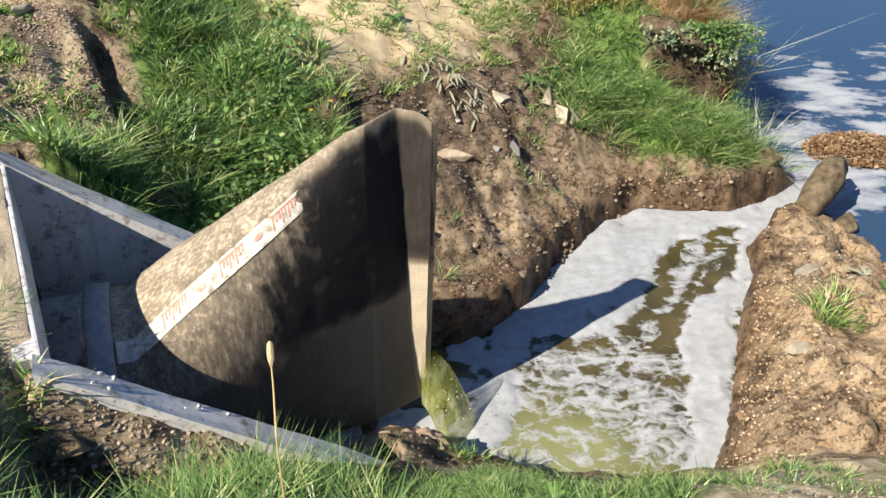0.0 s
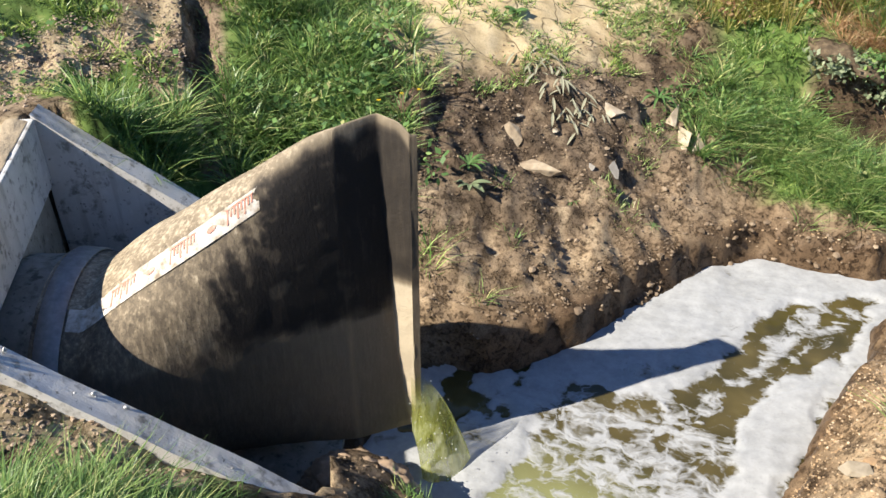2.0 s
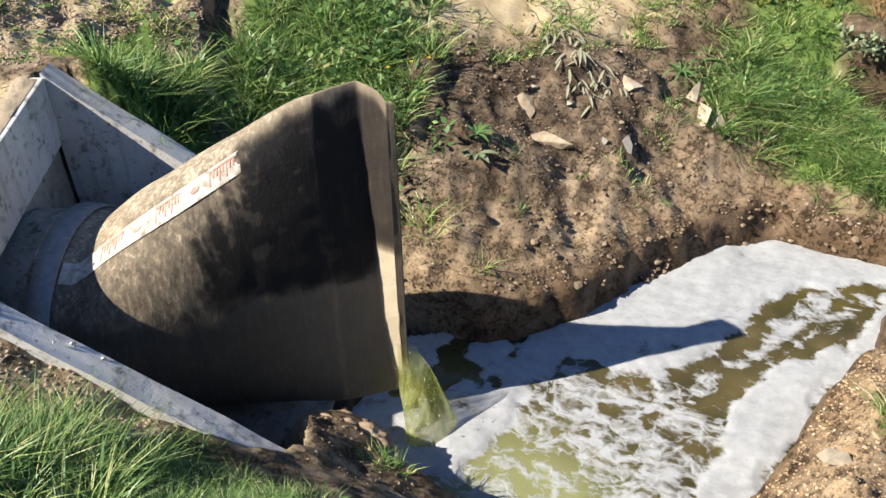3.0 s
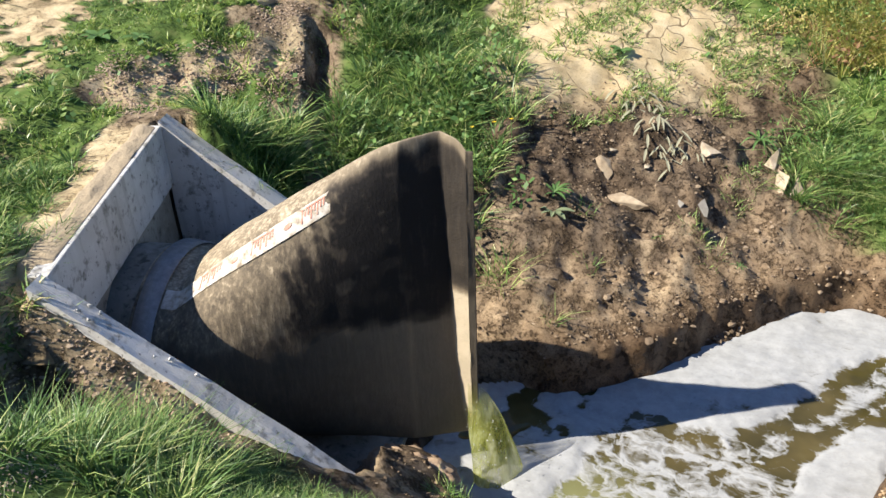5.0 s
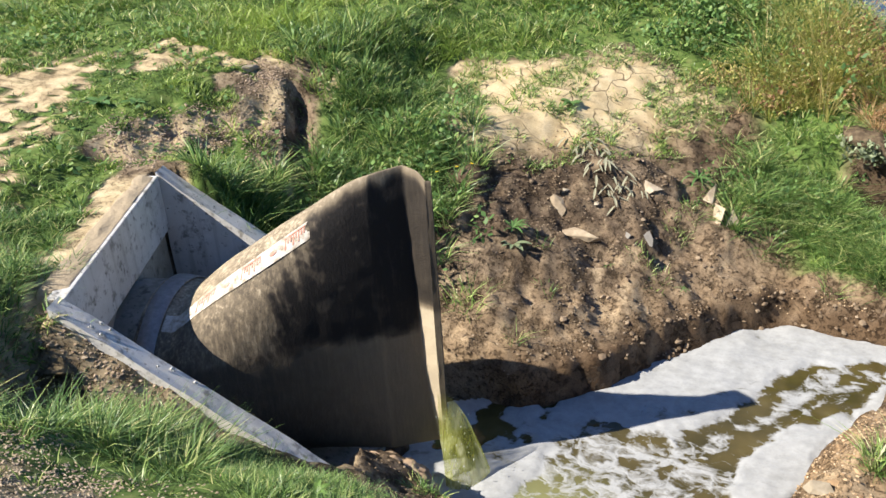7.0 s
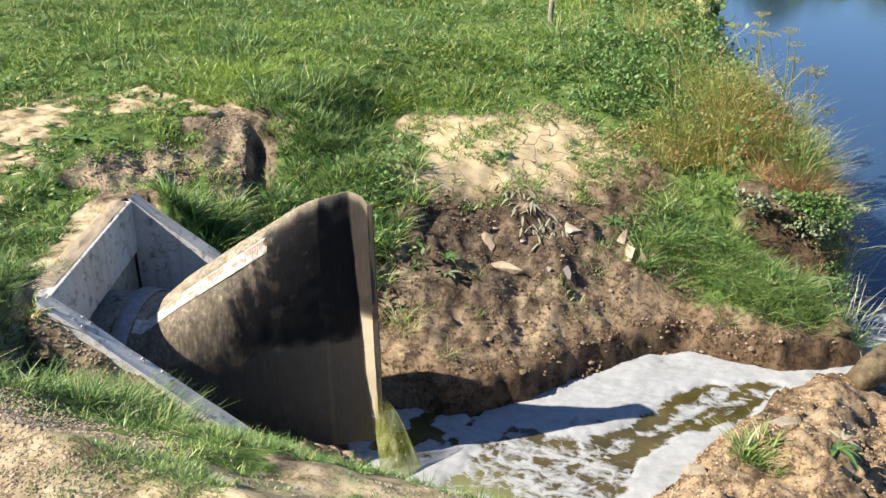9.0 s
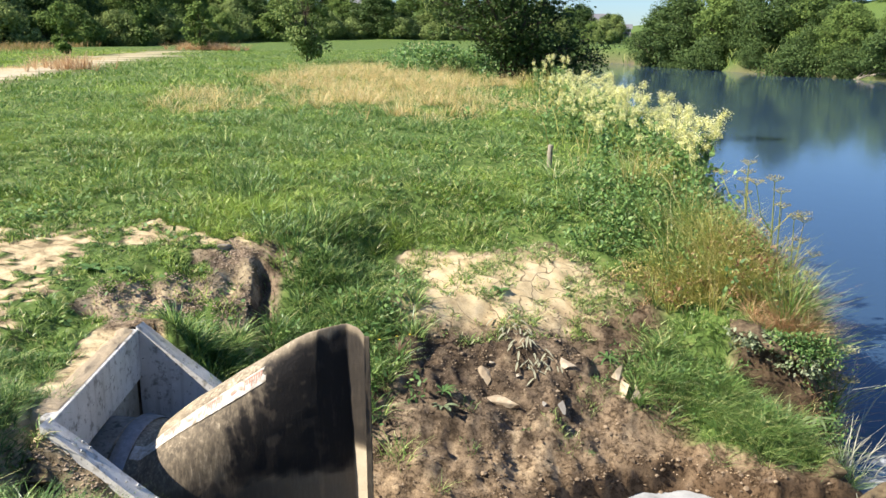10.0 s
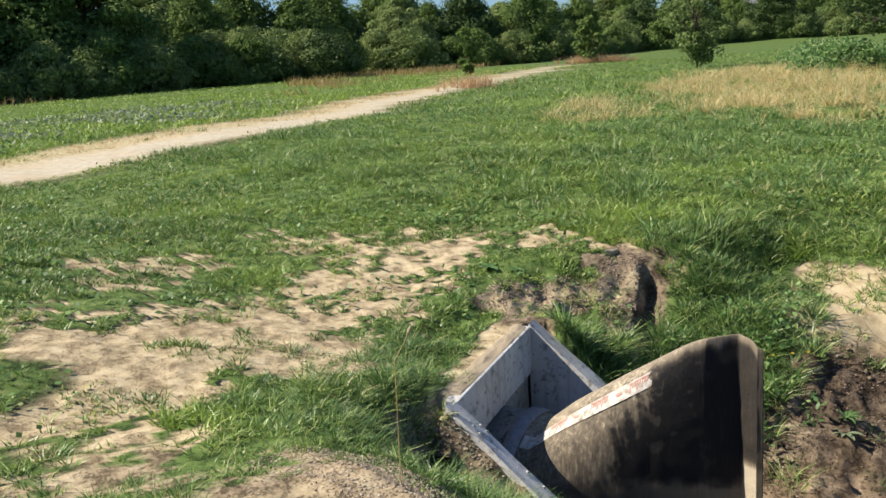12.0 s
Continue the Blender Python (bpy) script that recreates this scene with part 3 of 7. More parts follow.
    # rising ground far off
    far_hill = 16 * step(150, 330, np.hypot(x, y)) * step(60, 140, x + 0.35 * y) + 9 * np.exp(-(((x + 128) / 45) ** 2 + ((y - 235) / 60) ** 2))
    return z + far_hill * (r > 0.5)


def axis_steps(lo, a, b, hi, fine, growth=1.12):
    inner = list(np.arange(a, b + 1e-6, fine))
    left, right, s = [], [], fine
    p = a
    while p > lo:
        s *= growth
        p -= s
        left.append(p)
    s, p = fine, b
    while p < hi:
        s *= growth
        p += s
        right.append(p)
    return np.array(left[::-1] + inner + right)


def build_ground():
    xs, ys = axis_steps(-1500, -3.2, 3.7, 1500, 0.025, 1.08), axis_steps(-700, 1.0, 8.0, 2400, 0.025, 1.08)
    gx, gy = np.meshgrid(xs, ys)
    gz = height(gx, gy)
    n, m = len(ys), len(xs)
    idx = np.arange(n * m).reshape(n, m)
    faces = np.stack((idx[:-1, :-1], idx[:-1, 1:], idx[1:, 1:], idx[1:, :-1]), -1).reshape(-1, 4)
    me = mesh_of("ground", np.stack((gx, gy, gz), -1).reshape(-1, 3), faces, True)
    x, y, z = gx.ravel(), gy.ravel(), gz.ravel()
    for name, v in (("dry", dryness(x, y, z)), ("turf", turf(x, y)), ("wet", wet_and_shade(x, y, z)), ("ochre", ochreness(x, y)), ("track", step(1.2, 0.75, path_side(x, y) + 0.5 * (rough(x, y, 0.8, 46) - 0.5))), ("cracked", step(0.1, -0.2, signed(x, y, CRACKED)))):
        me.attributes.new(name, "FLOAT", "POINT").data.foreach_set("value", np.asarray(v, dtype=np.float32))
    ob = held("ground", me, EARTH)
    return tagged(ob, "brown earth banks and grassy field with pale dried mud", "ground", kind="structure")


BARES = ([(-5.83, 3.66), (-5.5, 4.39), (-4.07, 5.12), (-3.35, 4.46), (-3.49, 3.89), (-2.97, 3.18), (-2.57, 2.44), (-2.47, 1.53), (-3.4, 1.27), (-4.18, 1.78), (-4.23, 2.94), (-4.38, 3.64)],
         [(-2.91, 0.84), (-3.43, 1.24), (-2.78, 1.68), (-2.52, 1.29), (-2.12, 0.94), (-2.41, 0.8)],
         [(-3.2, -0.4), (-2.01, 0.11), (-2.08, 0.62), (-1.87, 0.91), (-0.78, 0.52), (-0.75, 0.23), (-1.08, -0.6)],
         [(-4.79, 0.78), (-4.64, 1.24), (-4.03, 0.93), (-3.37, 0.82), (-3.5, 0.47)],
         [(-5.72, 1.88), (-5.72, 2.89), (-4.77, 2.33), (-4.67, 1.6)],
         [(-3.84, 4.98), (-3.34, 5.7), (-2.33, 5.95), (-2.24, 5.72), (-2.59, 5.32), (-3.23, 5.16)])
CLODS = [(-2.85, 4.02), (-2.82, 4.36), (-2.62, 4.81), (-2.36, 5.45), (-2.25, 5.55), (-2.2, 5.25), (-2.35, 4.8), (-2.4, 4.45), (-2.3, 4.2), (-2.3, 4.0), (-2.46, 3.95)]


WALL_SIDE = [(-1.4, 2.4), (-1.2, 2.44), (-0.75, 2.55), (-0.8, 2.45), (-1.3, 2.25)]


def bare(x, y):
    """How bare of grass the trodden ground is, 0 to 1."""
    w = 0.9 * (rough(x, y, 0.9, 41) - 0.5) + 1.2 * (rough(x, y, 0.24, 42) - 0.5) + 0.7 * (wave(x, y, 0.07, 40) - 0.5)
    b = np.min([signed(x, y, p) for p in BARES], axis=0)
    v = step(0.08, -0.1, np.maximum(b, -0.22) + w)
    v = np.maximum(v, step(0.12, -0.1, signed(x, y, CLODS) + 0.25 * w))
    v = np.maximum(v, step(0.08, -0.05, signed(x, y, CRACKED) + 0.18 * w))
    v = np.maximum(v, step(1.6, 1.3, y + 0.35 * w) * step(-0.85, -0.35, x + 0.6 * w) * step(-1.6, -0.5, y + 0.9 * w) * step(3.6, 2.8, x + 0.6 * w) * 0.93)
    v = np.maximum(v, step(-0.34, -0.28, trench_off(x, y)) * step(0.04, 0.0, trench_off(x, y)) * (y > 4.7) * (y < 5.75))
    v = np.maximum(v, 0.9 * step(0.55, 0.85, x + 0.7 * w) * step(1.2, 1.4, y) * step(3.0, 2.7, y))
    v = np.maximum(v, step(0.22, 0.1, signed(x, y, RIM) + 0.15 * w))
    v = np.maximum(v, step(0.3, 0.2, signed(x, y, WALL_SIDE) + 0.2 * w))
    v = np.maximum(v, 0.8 * step(0.62, 0.72, rough(x, y, 1.6, 43)) * step(4.4, 3.4, np.hypot(x + 2, y - 2)) * (x < -2))
    return step(0.25, 0.68, v)


CRACKED = [(-1.52, 6.78), (-1.2, 6.05), (-0.88, 5.77), (-0.62, 5.86), (-0.31, 6.15), (0.04, 6.45), (0.45, 6.9), (0.72, 7.3), (0.6, 7.6), (0.15, 7.7), (-0.2, 7.72), (-0.62, 7.4), (-1.07, 7.2), (-1.42, 7.05)]
PATH_X = [-13, -15.2, -16.2, -19.2, -22.5, -27.4, -34.5, -61, -80]
PATH_Y = [-6, 3.2, 8.4, 14, 17.5, 24.5, 34.4, 71.6, 98]


def path_off(x, y):
    """Metres across the footpath, negative on the wood's side."""
    return (x - np.interp(y, PATH_Y, PATH_X)) * 0.8


def path_side(x, y):
    """Metres from the middle of the footpath."""
    return np.abs(x - np.interp(y, PATH_Y, PATH_X)) * 0.8 + 6 * step(66, 78, y)


def dryness(x, y, z):
    d = step(0.15, -0.25, signed(x, y, CRACKED)) * 0.95
    d = np.maximum(d, 0.74 * bare(x, y) * step(-1.2, -1.5, x) * step(0.1, 0.4, signed(x, y, CLODS)))
    d = np.maximum(d, 0.55 * step(0.1, -0.05, signed(x, y, CLODS)))
    d = np.maximum(d, 0.4 * step(0.4, 0.15, signed(x, y, WALL_SIDE)) * step(2.28, 2.36, y))
    d = np.maximum(d, 0.15 * step(0.56, 0.7, rough(x, y, 0.3, 100)) * bank_face(x, y))
    d = np.maximum(d, 0.8 * step(0.5, 0.9, x + 0.5 * (rough(x, y, 0.4, 48) - 0.5)) * (y > 1.0) * step(2.95, 2.65, y) * (x < 4))
    d = np.maximum(d, 0.5 * step(1.95, 1.5, y + 0.5 * (rough(x, y, 0.3, 47) - 0.5)) * step(-3, -1.5, x) * step(-2.0, -0.6, y) * step(4.0, 3.0, x))
    d = np.maximum(d, 0.9 * step(-3.4, -2.6, path_off(x, y) + 0.9 * (rough(x, y, 1.0, 46) - 0.5)) * step(1.2, 0.8, path_off(x, y)) * step(78, 66, y))
    return np.maximum(d, 0.22 * step(1.75, 1.95, x) * step(6.2, 5.6, y) * step(3.0, 3.4, y))


def bank_face(x, y):
    """The raw earth faces round the pool, 0 to 1."""
    d = signed(x, y, POOL_EDGE)
    north = step(1.75, 1.45, d + 0.4 * (rough(x, y, 0.5, 45) - 0.5)) * (y > 4) * step(-1.15, -0.8, x) * step(1.65, 1.35, x + 0.5 * (y - 6.5))
    east = (x > 1.4) * (y > 2.6) * (y < 6.6) * step(3.6, 3.2, y - x)
    south = step(0.95, 0.7, d) * (y < 4.2)
    return np.maximum(np.maximum(north, east), np.maximum(south, step(0.3, 0.2, d)))


def ochreness(x, y):
    """Pale ochre subsoil: the spit beside the pool and the foot of the raw bank, 0 to 1."""
    d = signed(x, y, POOL_EDGE)
    spit = (x > 1.3) * step(2.7, 3.0, y) * step(6.7, 6.3, y) * (y < 4.4 + 1.15 * (x - 1.0))
    foot = 0.32 * step(0.75, 0.35, d + 0.3 * (rough(x, y, 0.4, 88) - 0.5)) * (y > 4) * (x < 2.8)
    return np.maximum(spit * (0.55 + 0.45 * step(0.35, 0.6, rough(x, y, 0.45, 87))), foot)


def turf(x, y):
    v = (1 - bare(x, y)) * (1 - bank_face(x, y)) * step(0.9, 1.8, path_side(x, y)) * (1 - 0.75 * step(-3.6, -2.4, path_off(x, y)) * (path_off(x, y) < 0) * step(78, 66, y))
    v = v * (1 - step(-0.05, 0.0, trench_off(x, y)) * step(0.22, 0.14, trench_off(x, y)) * (y > 4.5) * (y < 5.9))
    v = v * (1 - step(1.65, 1.85, x) * step(6.85, 7.0, y) * step(7.5, 7.36, y) * (x < 2.8))
    return v * np.maximum(step(0.1, 0.5, river_side(x, y)), step(30, 45, y) * (river_side(x, y) > 0.05))


def wet_and_shade(x, y, z):
    d = signed(x, y, POOL_EDGE)
    w = step(0.28, 0.02, d + 0.2 * (rough(x, y, 0.3, 44) - 0.5))
    w = np.maximum(w, step(0.5, 0.0, river_side(x, y)) * step(4, 6, y)) * (z < -1.2) * (y < 30)
    damp = 0.6 * step(0.36, 0.56, rough(x, y, 0.55, 99)) * step(0.4, 0.65, d) * (y > 4.3) * (x < 1.6)
    # pit beside the headwall: its shadow is painted in through the wet mask
    hollow = 0.6 * step(0.30, 0.10, np.hypot((x + 1.2) * 0.75, (y - 2.19) * 1.3))
    # hollow under the bank's rim: the overhang's shade put into the soil colour
    hollow = np.maximum(hollow, 0.85 * step(1.7, 1.9, x) * step(6.9, 7.05, y) * step(7.42, 7.3, y) * (x < 2.8))
    return np.maximum(np.maximum(w, damp * bank_face(x, y)), hollow)


ground = build_ground()


def along(s, lat, z):
    """A place by metres out along the pipe, metres across, and height."""
    p = MOUTH + AXIS * s + SIDE * lat
    return Vector((p.x, p.y, z))


# ---- river and pool ----
def build_river():
    xs, ys = axis_steps(-300, 2.2, 6.5, 600, 0.12, 1.12), axis_steps(-60, 4.0, 14, 600, 0.12, 1.12)
    gx, gy = np.meshgrid(xs, ys)
    n, m = gx.shape
    idx = np.arange(n * m).reshape(n, m)
    faces = np.stack((idx[:-1, :-1], idx[:-1, 1:], idx[1:, 1:], idx[1:, :-1]), -1).reshape(-1, 4)
    x, y = gx.ravel(), gy.ravel()
    keep = river_side(x, y) < 1.5
    faces = faces[keep[faces].any(1)]
    me = mesh_of("river", np.stack((x, y, np.full(x.shape, RIVER_Z)), -1), faces, True)
    plume = line_side(x, y, [(3.1, 6.75), (3.9, 7.6), (4.8, 9.4), (5.0, 11.0)])
    foam = 0.6 * step(1.7, 0.4, plume) * step(12.0, 9.0, y)
    me.attributes.new("foam", "FLOAT", "POINT").data.foreach_set("value", foam.astype(np.float32))
    return tagged(held("river", me, RIVER), "calm blue river with drifting white foam", "river", kind="structure")


def build_pool():
    xs, ys = np.arange(-0.6, 3.5, 0.02), np.arange(3.0, 6.9, 0.02)
    gx, gy = np.meshgrid(xs, ys)
    n, m = gx.shape
    idx = np.arange(n * m).reshape(n, m)
    faces = np.stack((idx[:-1, :-1], idx[:-1, 1:], idx[1:, 1:], idx[1:, :-1]), -1).reshape(-1, 4)
    x, y = gx.ravel(), gy.ravel()
    keep = signed(x, y, POOL_EDGE) < 0.16
    faces = faces[keep[faces].all(1)]
    used = np.unique(faces)
    back = np.full(n * m, -1)
    back[used] = np.arange(len(used))
    x, y, faces = x[used], y[used], back[faces]
    wob = 0.26 * (rough(x, y, 0.45, 51) - 0.5) + 0.14 * (rough(x, y, 0.12, 52) - 0.5)
    brown = step(0.05, -0.06, signed(x, y, BROWN) + 0.9 * wob)
    loose = step(4.72, 4.42, y - 0.22 * (x - 0.9) + 0.8 * wob) * step(0.25, 0.45, x - 0.3 * (y - 3.8))
    foam = 0.92 - 0.20 * step(0.45, 0.7, rough(x, y, 0.5, 54)) - 0.85 * step(0.53, 0.64, rough(x, y, 0.22, 58)) * step(4.95, 4.5, y)
    foam = foam * (1 - loose) + loose * (0.14 + 0.42 * rough(x, y, 0.42, 57))
    foam = foam * (1 - brown) + brown * (0.02 + 0.12 * rough(x, y, 0.3, 53))
    for line, w, k in (([(1.32, 4.55), (1.45, 4.75), (1.62, 4.95), (1.72, 5.25), (1.86, 5.5), (1.95, 5.66)], 0.12, 0.55), ([(1.75, 5.0), (1.95, 5.35), (2.15, 5.68)], 0.06, 0.4),
                       ([(1.08, 4.62), (1.1, 4.5), (1.2, 4.42), (1.36, 4.42)], 0.035, 0.95), ([(1.2, 4.7), (1.36, 4.9)], 0.03, 0.5)):
        foam = np.maximum(foam, k * step(w, 0.2 * w, line_side(x, y, line) + 0.75 * wob))
    foam = np.maximum(foam, 0.95 * step(0.05, -0.05, signed(x, y, EAST_BAND) + 0.7 * wob))
    green = 0.8 * step(0.75, 0.1, np.hypot((x - 0.6) * 0.9, (y - 3.5) * 1.1) + wob)
    foam = foam - 0.06 * step(0.45, 0.2, np.hypot((x - 0.68) * 0.9, (y - 3.5) * 1.1) + wob)
    splash = line_side(x, y, [(-0.1, 3.35), (0.05, 3.5), (0.27, 3.55), (0.32, 3.8), (0.38, 4.05)]) + 0.6 * wob
    foam = np.maximum(foam, 0.85 * step(0.16, 0.05, splash))
    z = WATER + 0.022 * step(0.5, 0.95, foam) * (0.35 + rough(x, y, 0.22, 55)) + 0.022 * (rough(x, y, 0.25, 56) - 0.5)
    me = mesh_of("pool", np.stack((x, y, z), -1), faces, True)
    for name, v in (("foam", foam), ("green", green)):
        me.attributes.new(name, "FLOAT", "POINT").data.foreach_set("value", v.astype(np.float32))
    return tagged(held("pool", me, POOL), "turbid brown pool covered by white foam", "water", kind="structure")


build_river()
build_pool()

# ---- headwall ----
A, B = Vector((-1.375, 2.505, 0.0)), Vector((-2.065, 3.86, -0.02))
SLOPE, FLOOR = 0.80, -1.47


def build_headwall():
    thing = tagged(new("headwall"), "pale grey concrete headwall with sloping wing walls set in the bank", "headwall")
    out = Vector((-(B - A).y, (B - A).x, 0)).normalized()
    if out.x > 0:
        out = -out
    bm = bmesh.new()
    ring = [A + out * 0.04, B + out * 0.04, B + out * 0.1, A + out * 0.1]
    hull(bm, [Vector((p.x, p.y, FLOOR - 0.25)) for p in ring] + [Vector((p.x, p.y, -0.02)) for p in ring])
    part("back_wall", bm, CONCRETE_STAINED, thing, "damp-stained concrete lower back wall")
    bm = bmesh.new()
    ring = [A, B, B + out * 0.09, A + out * 0.09]
    hull(bm, [Vector((p.x, p.y, -0.385)) for p in ring] + [Vector((p.x, p.y, -0.012)) for p in ring])
    soften(bm, 0.01)
    part("upper_beam", bm, CONCRETE, thing, "pale grey concrete beam overhanging the lower wall")
    for thick, root, across, length in ((0.115, A, -1, 1.26), (0.13, B, 1, 1.6)):
        bm = bmesh.new()
        p0 = root - AXIS * 0.02
        p1 = root + AXIS * length
        q0, q1 = p0 + SIDE * thick * across, p1 + SIDE * thick * across
        z0, z1 = 0.004, -SLOPE * length
        ring = [p0, p1, q1, q0] if across < 0 else [p0, q0, q1, p1]
        tops = {id(p0): z0, id(q0): z0, id(p1): z1, id(q1): z1}
        pts = [Vector((p.x, p.y, FLOOR - 0.25)) for p in ring] + [Vector((p.x, p.y, tops[id(p)])) for p in ring]
        hull(bm, pts)
        bmesh.ops.subdivide_edges(bm, edges=bm.edges[:], cuts=9, use_grid_fill=True)
        for v in bm.verts:
            k = noise.noise(v.co * 6.0) * 0.006 + noise.noise(v.co * 21.0) * 0.003
            v.co += Vector((k, k, k))
        bmesh.ops.recalc_face_normals(bm, faces=bm.faces[:])
        part("wing_wall", bm, CONCRETE, thing)
    bm = bmesh.new()
    ring = [A, A + AXIS * 1.2, B + AXIS * 1.52, B]
    hull(bm, [Vector((p.x, p.y, FLOOR - 0.2)) for p in ring] + [Vector((p.x, p.y, FLOOR)) for p in ring])
    bmesh.ops.recalc_face_normals(bm, faces=bm.faces[:])
    part("apron", bm, CONCRETE_OLD, thing, "stained concrete apron")
    r = random.Random(21)
    for k in range(10):
        s, w = 0.05 + 1.05 * r.random() ** 1.3, r.uniform(0.015, 0.1)
        bm = bmesh.new()
        bmesh.ops.create_icosphere(bm, subdivisions=2, radius=1.0)
        q = r.uniform(0.003, 0.0085)
        for v in bm.verts:
            v.co = Vector((v.co.x * q * 1.8, v.co.y * q * 0.9, v.co.z * q)) * (1 + 0.35 * noise.noise(v.co * 1.6 + Vector((k * 3.1, 0, 0))))
        p = A + AXIS * s - SIDE * w
        bmesh.ops.transform(bm, matrix=pose(p.x, p.y, -SLOPE * s + 0.004, 0, 39, r.uniform(0, 180)), verts=bm.verts[:])
        part("mortar_crumb", bm, CONCRETE, thing, "dab of spilt grey mortar")
    return thing


build_headwall()


def sand_drift():
    """Trodden sand lying over the top of the headwall's back, thinning into the field."""
    out = Vector(((A - B).y, (B - A).x, 0)).normalized()
    out = -out if out.x > 0 else out
    nu, nv = 70, 16
    verts, faces = [], []
    for i in range(nu + 1):
        for j in range(nv + 1):
            u, v = i / nu, j / nv
            p = A.lerp(B, 0.015 + 1.0 * u) + out * (0.022 + (0.16 - 0.05 * u) * v)
            p += Vector((1, 1, 0)) * 0.012 * noise.noise(p * 9) * (v > 0)
            z = -0.009 + min(1, 2.5 * v) * (0.014 + 0.012 * noise.noise(p * 5) + 0.007 * noise.noise(p * 23))
            edge = max(0, abs(v - 0.5) * 2 - 0.6) * 2.5
            tail = max(0, 0.06 - u) / 0.06 + max(0, u - 0.96) / 0.04
            verts.append((p.x, p.y, z - 0.12 * tail ** 2 - 0.06 * edge ** 2 * (v > 0.5)))
    k = nv + 1
    faces = [(i * k + j, i * k + j + 1, (i + 1) * k + j + 1, (i + 1) * k + j) for i in range(nu) for j in range(nv)]
    me = mesh_of("sand_drift", verts, faces, True)
    me.flip_normals()
    return tagged(held("sand_drift", me, SAND), "pale trodden sand drifted over the headwall's back", "sand", kind="structure")


sand_drift()

# ---- duckbill valve on the outfall pipe ----
PIPE_Z, LIP_S = -0.90, 1.73


def bill_top(s):
    """Height of the crest: it climbs straight from the pipe, then rounds over to a level run and a worn corner."""
    a, b, k = -0.385 + 0.69 * max(s - 0.34, 0), 0.355, 0.05
    z = -k * math.log(math.exp(-a / k) + math.exp(-b / k))
    return z - 0.03 * math.exp(-((s - 0.34) / 0.15) ** 2) - 0.045 * max(0.0, (s - 1.66) / 0.07) ** 2


def bill(s, th, proud=0.0):
    """The rubber's outer face: s out along the pipe, th round from the top over the near side."""
    f = min(max((s - 0.42) / (1.45 - 0.42), 0), 1)
    w = 0.025 + 0.525 * (1 - (0.9 * f + 0.1 * f * f * (3 - 2 * f)))
    top, bottom = bill_top(s), -1.42
    zc, hh = (top + bottom) / 2, (top - bottom) / 2
    c, sn = math.cos(th), math.sin(th)
    q = 1 - 0.25 * f
    lat = -w * math.copysign(abs(sn) ** q, sn)
    z = zc + hh * c
    up = (c + 1) / 2
    crease = 1.728 - 0.128 * max(up, 0.0) ** 0.5
    lat += -0.055 * f + 0.46 * (0.8 + 0.2 * up) * max(0.0, min(s, crease) - 1.43)
    lat -= 0.8 * max(0.0, s - crease) * (0.45 + 0.55 * up)
    n = Vector((0, -sn, c))
    return along(s, lat + n.y * proud, z + n.z * proud)


